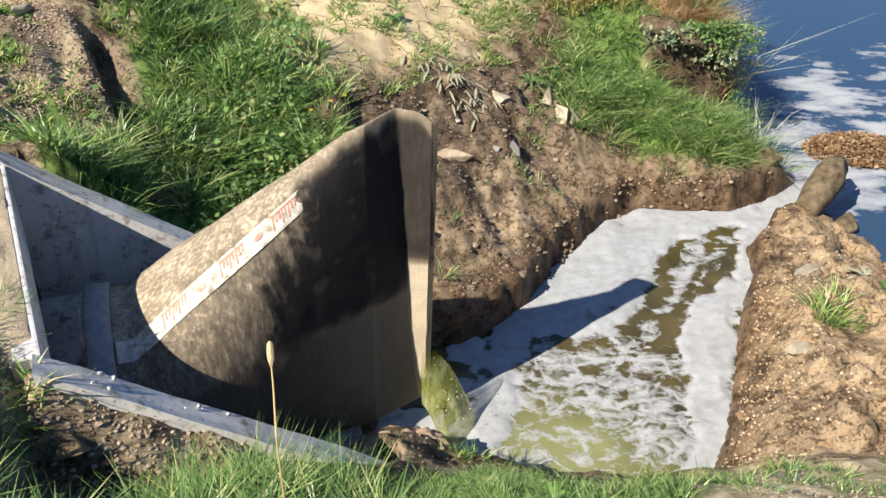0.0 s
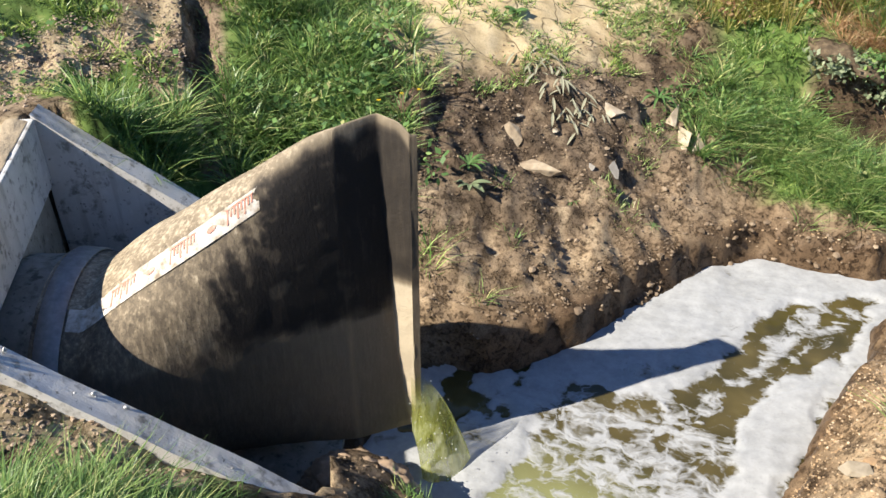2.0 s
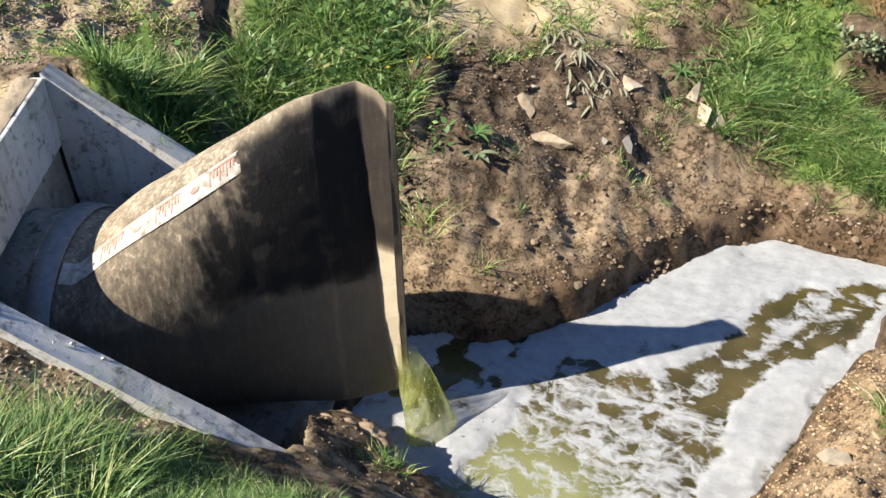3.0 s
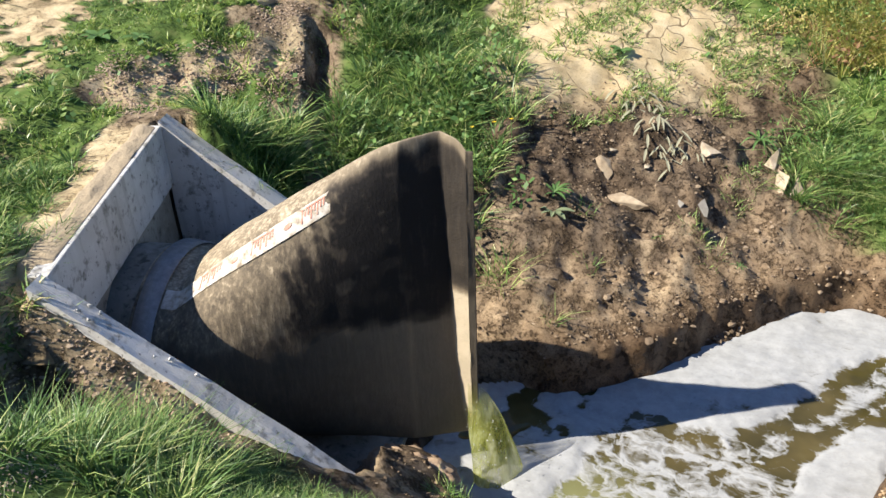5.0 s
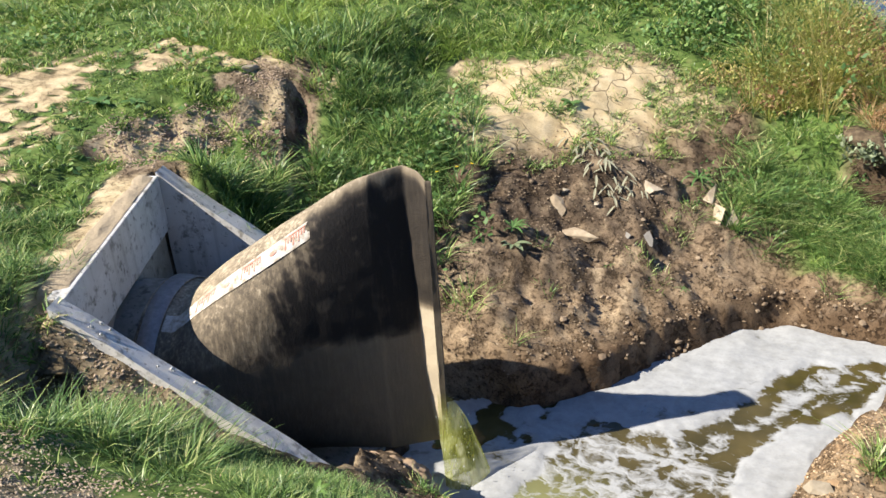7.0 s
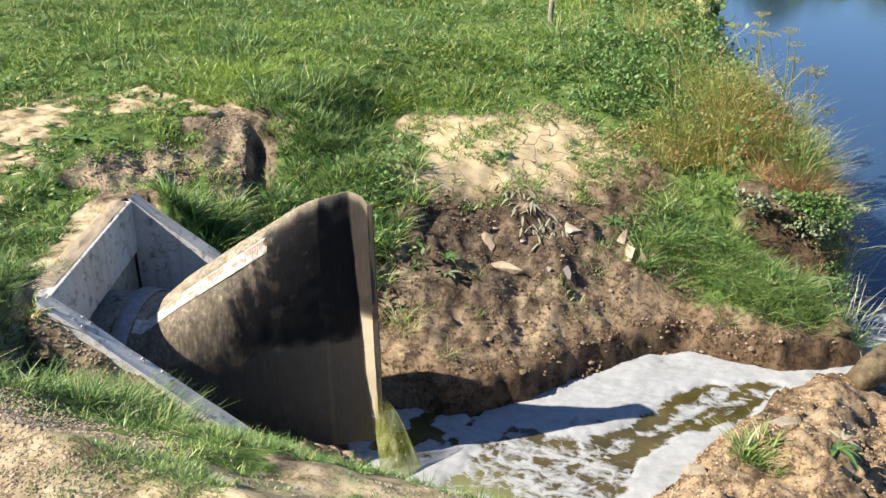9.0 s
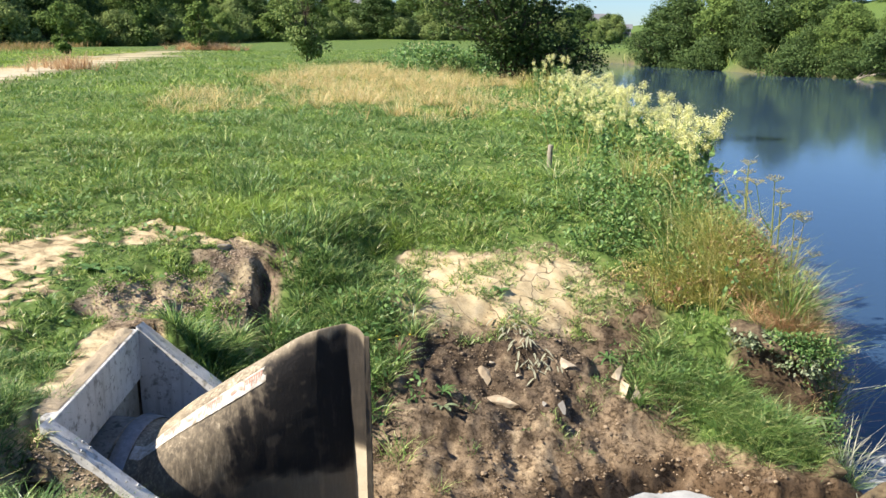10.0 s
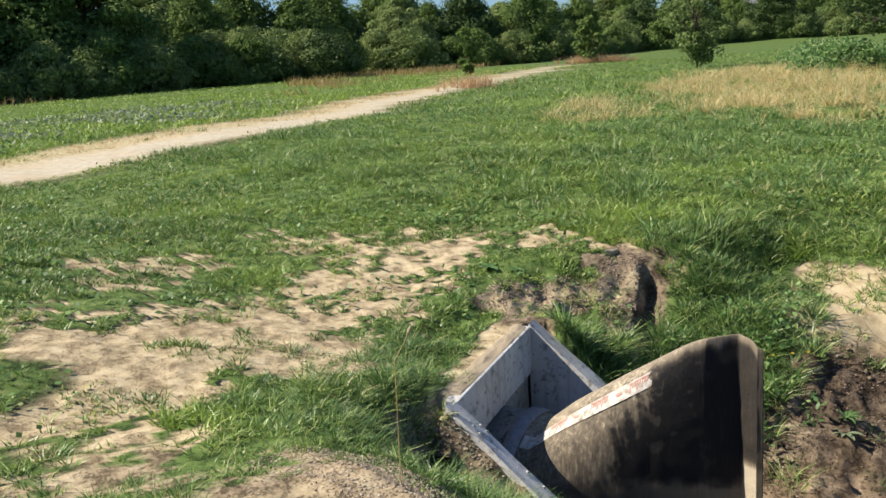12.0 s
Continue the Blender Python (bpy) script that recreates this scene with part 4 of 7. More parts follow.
def build_valve():
    thing = tagged(new("duckbill_valve"), "large black rubber duckbill valve caked with dried mud", "valve")
    ss = np.concatenate((np.linspace(0.14, 1.45, 130), np.linspace(1.46, LIP_S, 26)))
    k = 192
    verts = [bill(float(s), math.tau * j / k) for s in ss for j in range(k)]
    idx = np.arange(len(ss) * k).reshape(len(ss), k)
    nxt = np.roll(idx, -1, 1)
    faces = np.stack((idx[:-1], idx[1:], nxt[1:], nxt[:-1]), -1).reshape(-1, 4)
    v = np.array([tuple(p) for p in verts])
    jit = np.array([noise.noise(p * 3.1) * 0.010 + noise.noise(p * 11) * 0.004 for p in verts])
    v[:, 1] += jit
    v[:, 2] += jit * 0.5
    me = mesh_of("sleeve", v, faces, True)
    th = np.tile(np.arange(k) * math.tau / k, len(ss))
    s = np.repeat(ss, k)
    z = v[:, 2]
    up = (np.cos(th) + 1) / 2
    lip = step(-0.015, 0.015, s - (1.728 - 0.128 * np.maximum(up, 0) ** 0.5))
    ragged = 0.10 * (wave(s * 1.0 + 3, z, 0.07, 91) - 0.5) + 0.06 * (wave(s, z, 0.03, 92) - 0.5)
    high = step(-0.64, -0.56, z + 0.4 * ragged)
    run = s * 0.8 + 0.25 * z
    brush = 0.26 * (wave(run, z, 0.016, 93) - 0.5) * 0.6 + 0.22 * (wave(run * 14, z * 1.2, 0.5, 94) - 0.5) + 0.16 * (wave(run * 40, z * 1.5, 0.5, 95) - 0.5)
    black = step(0.86, 1.0, s - 0.44 * (z + 0.45) + ragged + 0.6 * brush)
    scuff = step(0.6, 0.72, 0.6 * wave(s, z, 0.09, 96) + 0.4 * wave(s, z, 0.03, 97)) * step(1.55, 1.3, s)
    # lower body lightens towards the lip: foam's bounced light put into the mud value
    mud = (0.40 + 0.26 * step(0.8, 1.6, s)) * (1 - high) + high * (0.46 - 0.46 * black + 0.30 * black * scuff)
    blotch = 0.18 * (1 - high) + high * (1.0 - 0.62 * black)
    mud = mud * (1 - lip) + lip * (0.16 + 0.9 * step(-0.40, -0.50, z))
    blotch = blotch * (1 - lip) + 0.25 * lip
    crest = step(0.10, 0.02, bill_top_of(s) - z + 0.05 * (wave(s, s, 0.06, 98) - 0.5))
    mud = np.maximum(mud, 0.66 * crest)
    me.attributes.new("blotch", "FLOAT", "POINT").data.foreach_set("value", blotch.astype(np.float32))
    me.attributes.new("mud", "FLOAT", "POINT").data.foreach_set("value", mud.astype(np.float32))
    held("rubber_sleeve", me, RUBBER, thing)
    # thick lip along the slit
    bm = bmesh.new()
    rows = []
    for j in range(0, 49):
        th = math.pi * j / 48
        p, q = bill(LIP_S, th), bill(LIP_S, -th)
        mid = (p + q) / 2
        out = AXIS * 0.028
        rows.append([bm.verts.new(x) for x in (p - AXIS * 0.004, p * 0.7 + mid * 0.3 + out, q * 0.7 + mid * 0.3 + out, q - AXIS * 0.004)])
    for r0, r1 in zip(rows, rows[1:]):
        for i in range(3):
            try:
                bm.faces.new((r0[i], r0[i + 1], r1[i + 1], r1[i]))
            except ValueError:
                pass
    bmesh.ops.recalc_face_normals(bm, faces=bm.faces[:])
    me = bpy.data.meshes.new("lip_edge")
    bm.to_mesh(me)
    bm.free()
    # far half near black: the dark of the slit is painted onto it
    a = me.attributes.new("mud", "FLOAT", "POINT")
    a.data.foreach_set("value", np.array([0.05 if i % 4 > 1 else (0.42 if v.co.z > -0.45 else 0.62) for i, v in enumerate(me.vertices)], dtype=np.float32))
    a = me.attributes.new("blotch", "FLOAT", "POINT")
    a.data.foreach_set("value", np.full(len(me.vertices), 0.4, dtype=np.float32))
    held("lip_edge", me, RUBBER, thing, "worn rubber lip of the valve")
    # clamp band
    bm = bmesh.new()
    prof = ((0.16, 0.008), (0.165, 0.016), (0.26, 0.016), (0.265, 0.008))
    rings = [[bm.verts.new(bill(s, math.tau * j / 72, p)) for j in range(72)] for s, p in prof]
    for q, r in zip(rings, rings[1:]):
        for j in range(72):
            bm.faces.new((q[j], r[j], r[(j + 1) % 72], q[(j + 1) % 72]))
    bmesh.ops.recalc_face_normals(bm, faces=bm.faces[:])
    part("clamp_band", bm, STEEL, thing, "wide dull grey clamp band", True)
    # white stripe along the top
    def mid_angle(s):
        return radians(27 + 1.0 * (s - 0.27) / 0.83)
    def on_stripe(s, off, proud):
        th = mid_angle(s)
        r = (bill(s, th + 0.1) - bill(s, th)).length / 0.1
        return bill(s, th + off / r, proud)
    bm = bmesh.new()
    rows = [[bm.verts.new(on_stripe(0.275 + 0.85 * i / 60, -0.052 + 0.104 * j / 6, 0.006)) for j in range(7)] for i in range(61)]
    for r0, r1 in zip(rows, rows[1:]):
        for j in range(6):
            bm.faces.new((r0[j], r1[j], r1[j + 1], r0[j + 1]))
    bmesh.ops.recalc_face_normals(bm, faces=bm.faces[:])
    stripe = part("stripe", bm, STRIPE, thing, "dirty white vinyl stripe", True)
    for c0 in (0.48, 0.745, 0.99):
        bm = bmesh.new()
        for i in range(8):
            s0 = c0 + 0.0145 * i
            lo, hi = (-0.038, 0.03) if i in (0, 3, 5) else (-0.038, 0.004)
            q = [bm.verts.new(on_stripe(a, b, 0.009)) for a, b in ((s0, lo), (s0 + 0.007, lo), (s0 + 0.007, hi), (s0, hi))]
            bm.faces.new(q)
        q = [bm.verts.new(on_stripe(a, b, 0.0095)) for a, b in ((c0 - 0.004, -0.038), (c0 + 0.11, -0.038), (c0 + 0.11, -0.03), (c0 - 0.004, -0.03))]
        bm.faces.new(q)
        bmesh.ops.recalc_face_normals(bm, faces=bm.faces[:])
        part("red_print", bm, RED, stripe, "faded red printed bars")
    for c0 in (0.66, 0.925):
        bm = bmesh.new()
        bm.faces.new([bm.verts.new(on_stripe(c0 + 0.02 * math.cos(a), 0.014 * math.sin(a), 0.009)) for a in np.linspace(0, math.tau, 11)[:-1]])
        bmesh.ops.recalc_face_normals(bm, faces=bm.faces[:])
        part("red_mark", bm, RED, stripe, "small faded red mark")
    return thing


def bill_top_of(s):
    return np.array([bill_top(float(v)) for v in np.ravel(s)])


build_valve()


def build_pipe():
    bm = bmesh.new()
    n = 64
    rings = [[bm.verts.new(along(s, -r * math.sin(a), PIPE_Z + r * math.cos(a))) for a in np.linspace(0, math.tau, n + 1)[:-1]]
             for s, r in ((-0.05, 0.50), (0.13, 0.50), (0.155, 0.515))]
    for q, r in zip(rings, rings[1:]):
        for j in range(n):
            bm.faces.new((q[j], r[j], r[(j + 1) % n], q[(j + 1) % n]))
    bmesh.ops.recalc_face_normals(bm, faces=bm.faces[:])
    ob = part("outfall_pipe", bm, CONCRETE_OLD, None, "stained concrete outfall pipe through the headwall", True)
    return tagged(ob, category="pipe")


build_pipe()


# ---- plants ----
rng = np.random.default_rng(7)


def scatter(n, x0, x1, y0, y1, want):
    """About n places in a stretch of the plan, thinned by want(x, y), 0 to 1."""
    x, y = rng.uniform(x0, x1, n), rng.uniform(y0, y1, n)
    k = rng.uniform(0, 1, n) < want(x, y)
    return x[k], y[k]


def blades(x, y, z, tall, wide, lean, turn=None, droop=0.5):
    """Curved grass blades, three faces each."""
    n = len(x)
    tall = tall * rng.uniform(0.55, 1.25, n)
    wide = wide * rng.uniform(0.7, 1.3, n)
    a = rng.uniform(0, math.tau, n) if turn is None else turn
    l = lean * rng.uniform(0.2, 1.3, n)
    dx, dy = np.cos(a), np.sin(a)
    b = rng.uniform(0, math.tau, n)
    sx, sy = np.cos(b) * wide / 2, np.sin(b) * wide / 2
    base = np.stack((x, y, z - 0.01), -1)
    side = np.stack((sx, sy, 0 * sx), -1)
    def at(t):
        out = l * tall * (t * (1 - droop) + droop * t * t * 1.6)
        up = tall * (t - droop * l * 0.45 * t * t)
        return base + np.stack((dx * out, dy * out, np.maximum(up, 0.0)), -1)
    m1, m2 = at(0.5), at(1.0)
    v = np.stack((base - side, base + side, m1 - side * 0.8, m1 + side * 0.8, m2), 1).reshape(-1, 3)
    k = np.arange(n)[:, None] * 5
    f = np.concatenate((k + [0, 1, 3], k + [0, 3, 2], k + [2, 3, 4]), 1).reshape(-1, 3)
    return v, f


def leaves(x, y, z, size, tilt=0.7, wide=0.32):
    """Small folded leaves, two faces each, at places in the air."""
    n = len(x)
    s = size * rng.uniform(0.6, 1.3, n)
    a, b, c = rng.uniform(0, math.tau, n), rng.normal(0, tilt, n), rng.normal(0, tilt, n)
    d = np.stack((np.cos(a) * np.cos(b), np.sin(a) * np.cos(b), np.sin(b)), -1)
    e = np.stack((-np.sin(a) * np.cos(c), np.cos(a) * np.cos(c), np.sin(c)), -1)
    p = np.stack((x, y, z), -1)
    L, W = d * s[:, None], e * (s * wide)[:, None]
    v = np.stack((p, p + L * 0.5 - W, p + L, p + L * 0.5 + W), 1).reshape(-1, 3)
    k = np.arange(n)[:, None] * 4
    return v, np.concatenate((k + [0, 1, 2], k + [0, 2, 3]), 1).reshape(-1, 3)


def facing(p, d, size, wide=0.5, loose=0.45):
    """Leaves that lie along the outside of a clump: p places, d outward directions."""
    n = len(p)
    s = (size * rng.uniform(0.6, 1.3, n))[:, None]
    a = np.cross(d, rng.normal(0, 1, (n, 3)))
    a /= np.linalg.norm(a, axis=1)[:, None] + 1e-9
    b = np.cross(d, a)
    a = a + d * rng.normal(0, loose, (n, 1))
    b = b + d * rng.normal(0, loose, (n, 1))
    v = np.stack((p - a * s * 0.5, p - b * s * wide, p + a * s * 0.5, p + b * s * wide), 1).reshape(-1, 3)
    k = np.arange(n)[:, None] * 4
    return v, np.concatenate((k + [0, 1, 2], k + [0, 2, 3]), 1).reshape(-1, 3)


def joined(*parts):
    vs, fs, k = [], [], 0
    for v, f in parts:
        vs.append(v)
        fs.append(f + k)
        k += len(v)
    return np.concatenate(vs), np.concatenate(fs)


def grass(name, mat, label, *parts):
    ob = held(name, mesh_of(name, *joined(*parts)), mat)
    return tagged(ob, label, "grass", kind="stuff")


def tufts(n, cx, cy, rx, ry, per, tall, wide, lean, spread=0.06, ok=None):
    """Blades that spring from n tuft roots and bow outwards."""
    tx, ty = rng.normal(cx, rx, n), rng.normal(cy, ry, n)
    if ok is not None:
        k = ok(tx, ty)
        tx, ty = tx[k], ty[k]
    m = len(tx)
    a = rng.uniform(0, math.tau, (m, per))
    r = spread * np.sqrt(rng.uniform(0, 1, (m, per)))
    x, y = (tx[:, None] + r * np.cos(a)).ravel(), (ty[:, None] + r * np.sin(a)).ravel()
    size = np.repeat(rng.uniform(0.6, 1.2, m), per)
    return blades(x, y, height(x, y), tall * size, wide, lean, (a + rng.normal(0, 0.5, a.shape)).ravel())


def clear(x, y):
    """Where grass may root: not in the headwall, pool or river."""
    return (signed(x, y, BOX) > 0.02) & (signed(x, y, POOL_EDGE) > 0.08) & (river_side(x, y) > 0.15)


def field_cover(x, y):
    v = (1 - bare(x, y)) * (1 - bank_face(x, y)) * step(0.9, 1.5, path_side(x, y) + 0.5 * (rough(x, y, 0.8, 61) - 0.5))
    v = v * (1 - 0.9 * step(-3.3, -2.5, path_off(x, y) + 0.8 * (rough(x, y, 0.9, 83) - 0.5)) * (path_off(x, y) < 0) * step(78, 66, y))
    v = np.where(signed(x, y, CRACKED) < 0.1, 0.3 * step(0.47, 0.54, 0.5 * rough(x, y, 0.4, 62) + 0.5 * rough(x, y, 0.16, 60)), v)
    spots = step(0.40, 0.56, 0.6 * rough(x, y, 0.30, 65) + 0.4 * rough(x, y, 1.1, 59))
    v = v * (0.22 + 0.78 * spots) + 0.6 * bare(x, y) * step(0.50, 0.57, 0.6 * rough(x, y, 0.36, 66) + 0.4 * rough(x, y, 0.7, 101)) * (x < -1.2)
    return v * clear(x, y) * (0.4 + 0.6 * step(0.3, 0.6, rough(x, y, 0.7, 64)))


STRAW_EDGE = [(-19, 31), (-11.0, 17.0), (-8.3, 13.4), (-4.6, 13.8), (-4.8, 19), (-9.0, 29), (-20, 42)]


def straw_zone(x, y):
    return step(1.6, -1.6, signed(x, y, STRAW_EDGE) + 7 * (rough(x, y, 3.2, 63) - 0.5))


def clumped(roots, per, spread, tall, wide, lean):
    """Blades in clumps round scattered roots."""
    m = len(roots[0])
    a = rng.uniform(0, math.tau, (m, per))
    r = spread * np.sqrt(rng.uniform(0, 1, (m, per)))
    x, y = (roots[0][:, None] + r * np.cos(a)).ravel(), (roots[1][:, None] + r * np.sin(a)).ravel()
    size = np.repeat(tall * rng.uniform(0.55, 1.35, m), per)
    return blades(x, y, height(x, y), size, wide, lean, (a + rng.normal(0, 0.8, a.shape)).ravel())


# field grass, thinning out with distance
FAN = (2.4, -0.6)


def fan(n, r0, r1, want, a0=92, a1=173):
    """Places over the open field, thinning out evenly with the distance from the near bank."""
    r, a = rng.uniform(r0, r1, n), np.radians(rng.uniform(a0, a1, n))
    x, y = FAN[0] + r * np.cos(a), FAN[1] + r * np.sin(a)
    k = rng.uniform(0, 1, n) < want(x, y)
    return x[k], y[k]


near = scatter(40000, -9, 2.6, -0.5, 11, lambda x, y: field_cover(x, y) * (1 - step(7.0, 11.0, y)))
middle = fan(46000, 8.5, 24, lambda x, y: field_cover(x, y) * (1 - 0.75 * straw_zone(x, y)))
distant = fan(42000, 22, 100, lambda x, y: field_cover(x, y) * (1 - 0.6 * straw_zone(x, y)) * (path_off(x, y) > 0), 92, 160)
beyond = fan(30000, 18, 95, lambda x, y: field_cover(x, y) * (path_off(x, y) < -2.2), 125, 174)
low = (1 - 0.4 * (signed(*near, CRACKED) < 0.1)) * (1 - 0.4 * (near[0] < -1.8) * (near[1] < 5.6)) * (1 - 0.4 * ((near[0] > -1.75) & (near[1] < np.where(near[0] > -1.2, 3.5, 2.6))))
near_wide = np.where((near[0] > -1.2) & (near[1] < 3.5), 0.0045, 0.009)
grass("field_grass", GRASS, "green meadow grass with drier tips across the field",
      clumped(near, 14, 0.045, (0.03 + 0.17 * rough(*near, 0.55, 67) ** 1.4) * low, np.repeat(near_wide, 14), 1.1))
grass("meadow_grass", MEADOW, "deep green meadow grass across the open field",
      clumped(middle, 9, 0.08, 0.02 + 0.22 * rough(*middle, 0.7, 67) ** 1.9, 0.0125, 1.3))
grass("wayside_grass", WAYSIDE, "bright yellow-green grass between the footpath and the wood", clumped(beyond, 6, 0.25, 0.06 + 0.28 * rough(*beyond, 2.4, 103) ** 1.5, 0.036, 0.9))
clover = fan(36000, 6.5, 24, lambda x, y: field_cover(x, y) * (1 - straw_zone(x, y)) * step(0.38, 0.55, rough(x, y, 0.6, 104)))
ob = held("clover", mesh_of("clover", *leaves(*clover, height(*clover) + rng.uniform(0.02, 0.11, len(clover[0])), 0.05, 0.5, 0.42)), HERB)
tagged(ob, "low clover and broad-leaved weeds through the meadow", "weeds", kind="stuff")
grass("distant_grass", MEADOW, "distant green meadow grass", clumped(distant, 5, 0.25, 0.07 + 0.26 * rough(*distant, 2.2, 67) ** 1.5, 0.028, 0.9))
tussock = fan(9000, 7.0, 24, lambda x, y: field_cover(x, y) * (y > 5.8) * step(0.48, 0.6, rough(x, y, 1.2, 58)) * (1 - straw_zone(x, y)) * step(0.2, 0.6, signed(x, y, CRACKED)))
grass("tussock_grass", TUSSOCK, "taller dark green tussocks in the meadow", clumped(tussock, 26, 0.10, 0.09 + 0.2 * rough(*tussock, 0.8, 57), 0.011, 1.0))
spot = scatter(4200, -1.6, 0.9, 5.7, 7.9, lambda x, y: (signed(x, y, CRACKED) < 0.12) * step(0.5, 0.58, 0.35 * rough(x, y, 0.5, 62) + 0.65 * rough(x, y, 0.17, 60)))
grass("mud_tufts", LUSH, "small grass tufts coming up through the dried mud", clumped(spot, 9, 0.03, 0.055, 0.008, 1.2))
verge = scatter(60000, -42, -12, -2, 42, lambda x, y: step(-3.2, -2.2, path_off(x, y) + 0.8 * (rough(x, y, 0.9, 83) - 0.5)) * (path_off(x, y) < -0.95) * step(0.3, 0.55, rough(x, y, 1.4, 81)))
grass("verge_grass", HAY, "mown straw-coloured hay along the footpath's edge", blades(*verge, height(*verge), 0.12, 0.02, 1.6))
patchy = scatter(7000, -36, -20, 4, 17, lambda x, y: step(0.4, 0.62, rough(x, y, 1.5, 84)) * step(-3.2, -4.0, path_off(x, y)) * step(-17.5, -14, path_off(x, y)))
ob = held("field_weeds", mesh_of("field_weeds", *leaves(*patchy, height(*patchy) + rng.uniform(0.02, 0.22, len(patchy[0])), 0.13, 0.6, 0.4)), GREYLEAF)
tagged(ob, "low grey-green weeds in rough ground beyond the footpath", "weeds", kind="stuff")
behind = scatter(4500, -9, 6.0, -5.5, -0.3, field_cover)
grass("trodden_grass", GRASS, "short trodden grass behind the bank's brow", clumped(behind, 8, 0.08, 0.05, 0.011, 1.1))
far_reeds = scatter(60000, -36, 60, 40, 128, lambda x, y: (river_side(x, y) > 0.1) * (river_side(x, y) < 2.6) * (x + 0.97 * y > 92) * 0.9)
grass("far_reeds", leafy("far_bank_reeds", [(0.0, (0.10, 0.17, 0.04)), (0.6, (0.21, 0.29, 0.07)), (1.0, (0.36, 0.38, 0.13))], 0.3, 0.6), "reeds and long grass along the far bank", blades(*far_reeds, height(*far_reeds), 1.1, 0.14, 0.5))
weed = scatter(26000, -8, 1.0, 0, 14, lambda x, y: field_cover(x, y) * step(0.5, 0.62, rough(x, y, 0.8, 69)) * ((y > 3.2) | (x < -2)))
ob = held("meadow_weeds", mesh_of("meadow_weeds", *leaves(*weed, height(*weed) + rng.uniform(0.01, 0.06, len(weed[0])), 0.045, 0.4, 0.45)), HERB)
tagged(ob, "low broad-leaved weeds among the meadow grass", "weeds", kind="stuff")
tan = fan(26000, 13, 44, lambda x, y: field_cover(x, y) * straw_zone(x, y) * (0.15 + 0.85 * step(0.35, 0.6, rough(x, y, 1.1, 78))), 95, 140)
grass("straw_grass", STRAW, "tall dry straw-coloured grass in the field", clumped(tan, 16, 0.12, 0.08 + 0.6 * rough(*tan, 0.9, 70) ** 1.4, 0.009, 0.9))

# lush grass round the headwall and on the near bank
# shade on these tufts is carried by the darker blade colour
grass("bank_grass", TUSSOCK, "lush grass tufts growing on the earth bank, shade put into their darker green",
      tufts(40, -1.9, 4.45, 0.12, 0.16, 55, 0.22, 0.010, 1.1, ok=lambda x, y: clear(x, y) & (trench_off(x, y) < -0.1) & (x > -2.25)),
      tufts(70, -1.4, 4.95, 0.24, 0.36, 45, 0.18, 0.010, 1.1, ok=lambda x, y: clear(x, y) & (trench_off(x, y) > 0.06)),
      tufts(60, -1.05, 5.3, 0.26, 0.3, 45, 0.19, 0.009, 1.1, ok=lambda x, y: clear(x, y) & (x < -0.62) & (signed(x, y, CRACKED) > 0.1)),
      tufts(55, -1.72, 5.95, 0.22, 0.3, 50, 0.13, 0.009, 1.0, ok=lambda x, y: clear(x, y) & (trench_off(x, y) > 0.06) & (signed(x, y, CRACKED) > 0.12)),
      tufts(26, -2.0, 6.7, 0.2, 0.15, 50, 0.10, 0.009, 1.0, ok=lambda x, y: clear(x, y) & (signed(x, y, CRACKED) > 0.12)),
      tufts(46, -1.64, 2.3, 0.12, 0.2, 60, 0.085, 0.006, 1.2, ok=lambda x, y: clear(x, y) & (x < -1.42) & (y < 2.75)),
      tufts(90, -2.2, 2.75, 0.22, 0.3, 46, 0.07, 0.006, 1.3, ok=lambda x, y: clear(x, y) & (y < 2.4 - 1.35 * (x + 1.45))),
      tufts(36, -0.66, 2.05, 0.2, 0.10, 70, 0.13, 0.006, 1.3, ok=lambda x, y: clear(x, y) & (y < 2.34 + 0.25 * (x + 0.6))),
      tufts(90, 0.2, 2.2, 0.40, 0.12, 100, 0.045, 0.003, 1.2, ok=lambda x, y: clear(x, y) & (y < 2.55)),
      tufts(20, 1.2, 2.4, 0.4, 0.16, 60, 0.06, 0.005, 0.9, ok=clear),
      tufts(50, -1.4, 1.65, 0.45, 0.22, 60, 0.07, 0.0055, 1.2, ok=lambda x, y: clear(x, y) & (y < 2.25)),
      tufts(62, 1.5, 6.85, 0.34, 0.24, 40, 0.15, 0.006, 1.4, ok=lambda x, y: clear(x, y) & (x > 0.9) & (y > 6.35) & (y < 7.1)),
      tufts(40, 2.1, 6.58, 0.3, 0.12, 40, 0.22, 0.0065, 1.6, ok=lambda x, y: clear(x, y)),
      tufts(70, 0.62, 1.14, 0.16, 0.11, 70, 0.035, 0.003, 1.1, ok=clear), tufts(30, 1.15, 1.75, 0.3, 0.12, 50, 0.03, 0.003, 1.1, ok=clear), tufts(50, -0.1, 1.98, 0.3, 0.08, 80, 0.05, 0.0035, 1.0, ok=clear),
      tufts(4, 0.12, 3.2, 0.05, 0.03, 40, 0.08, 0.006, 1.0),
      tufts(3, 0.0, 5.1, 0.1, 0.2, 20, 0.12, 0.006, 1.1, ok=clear))


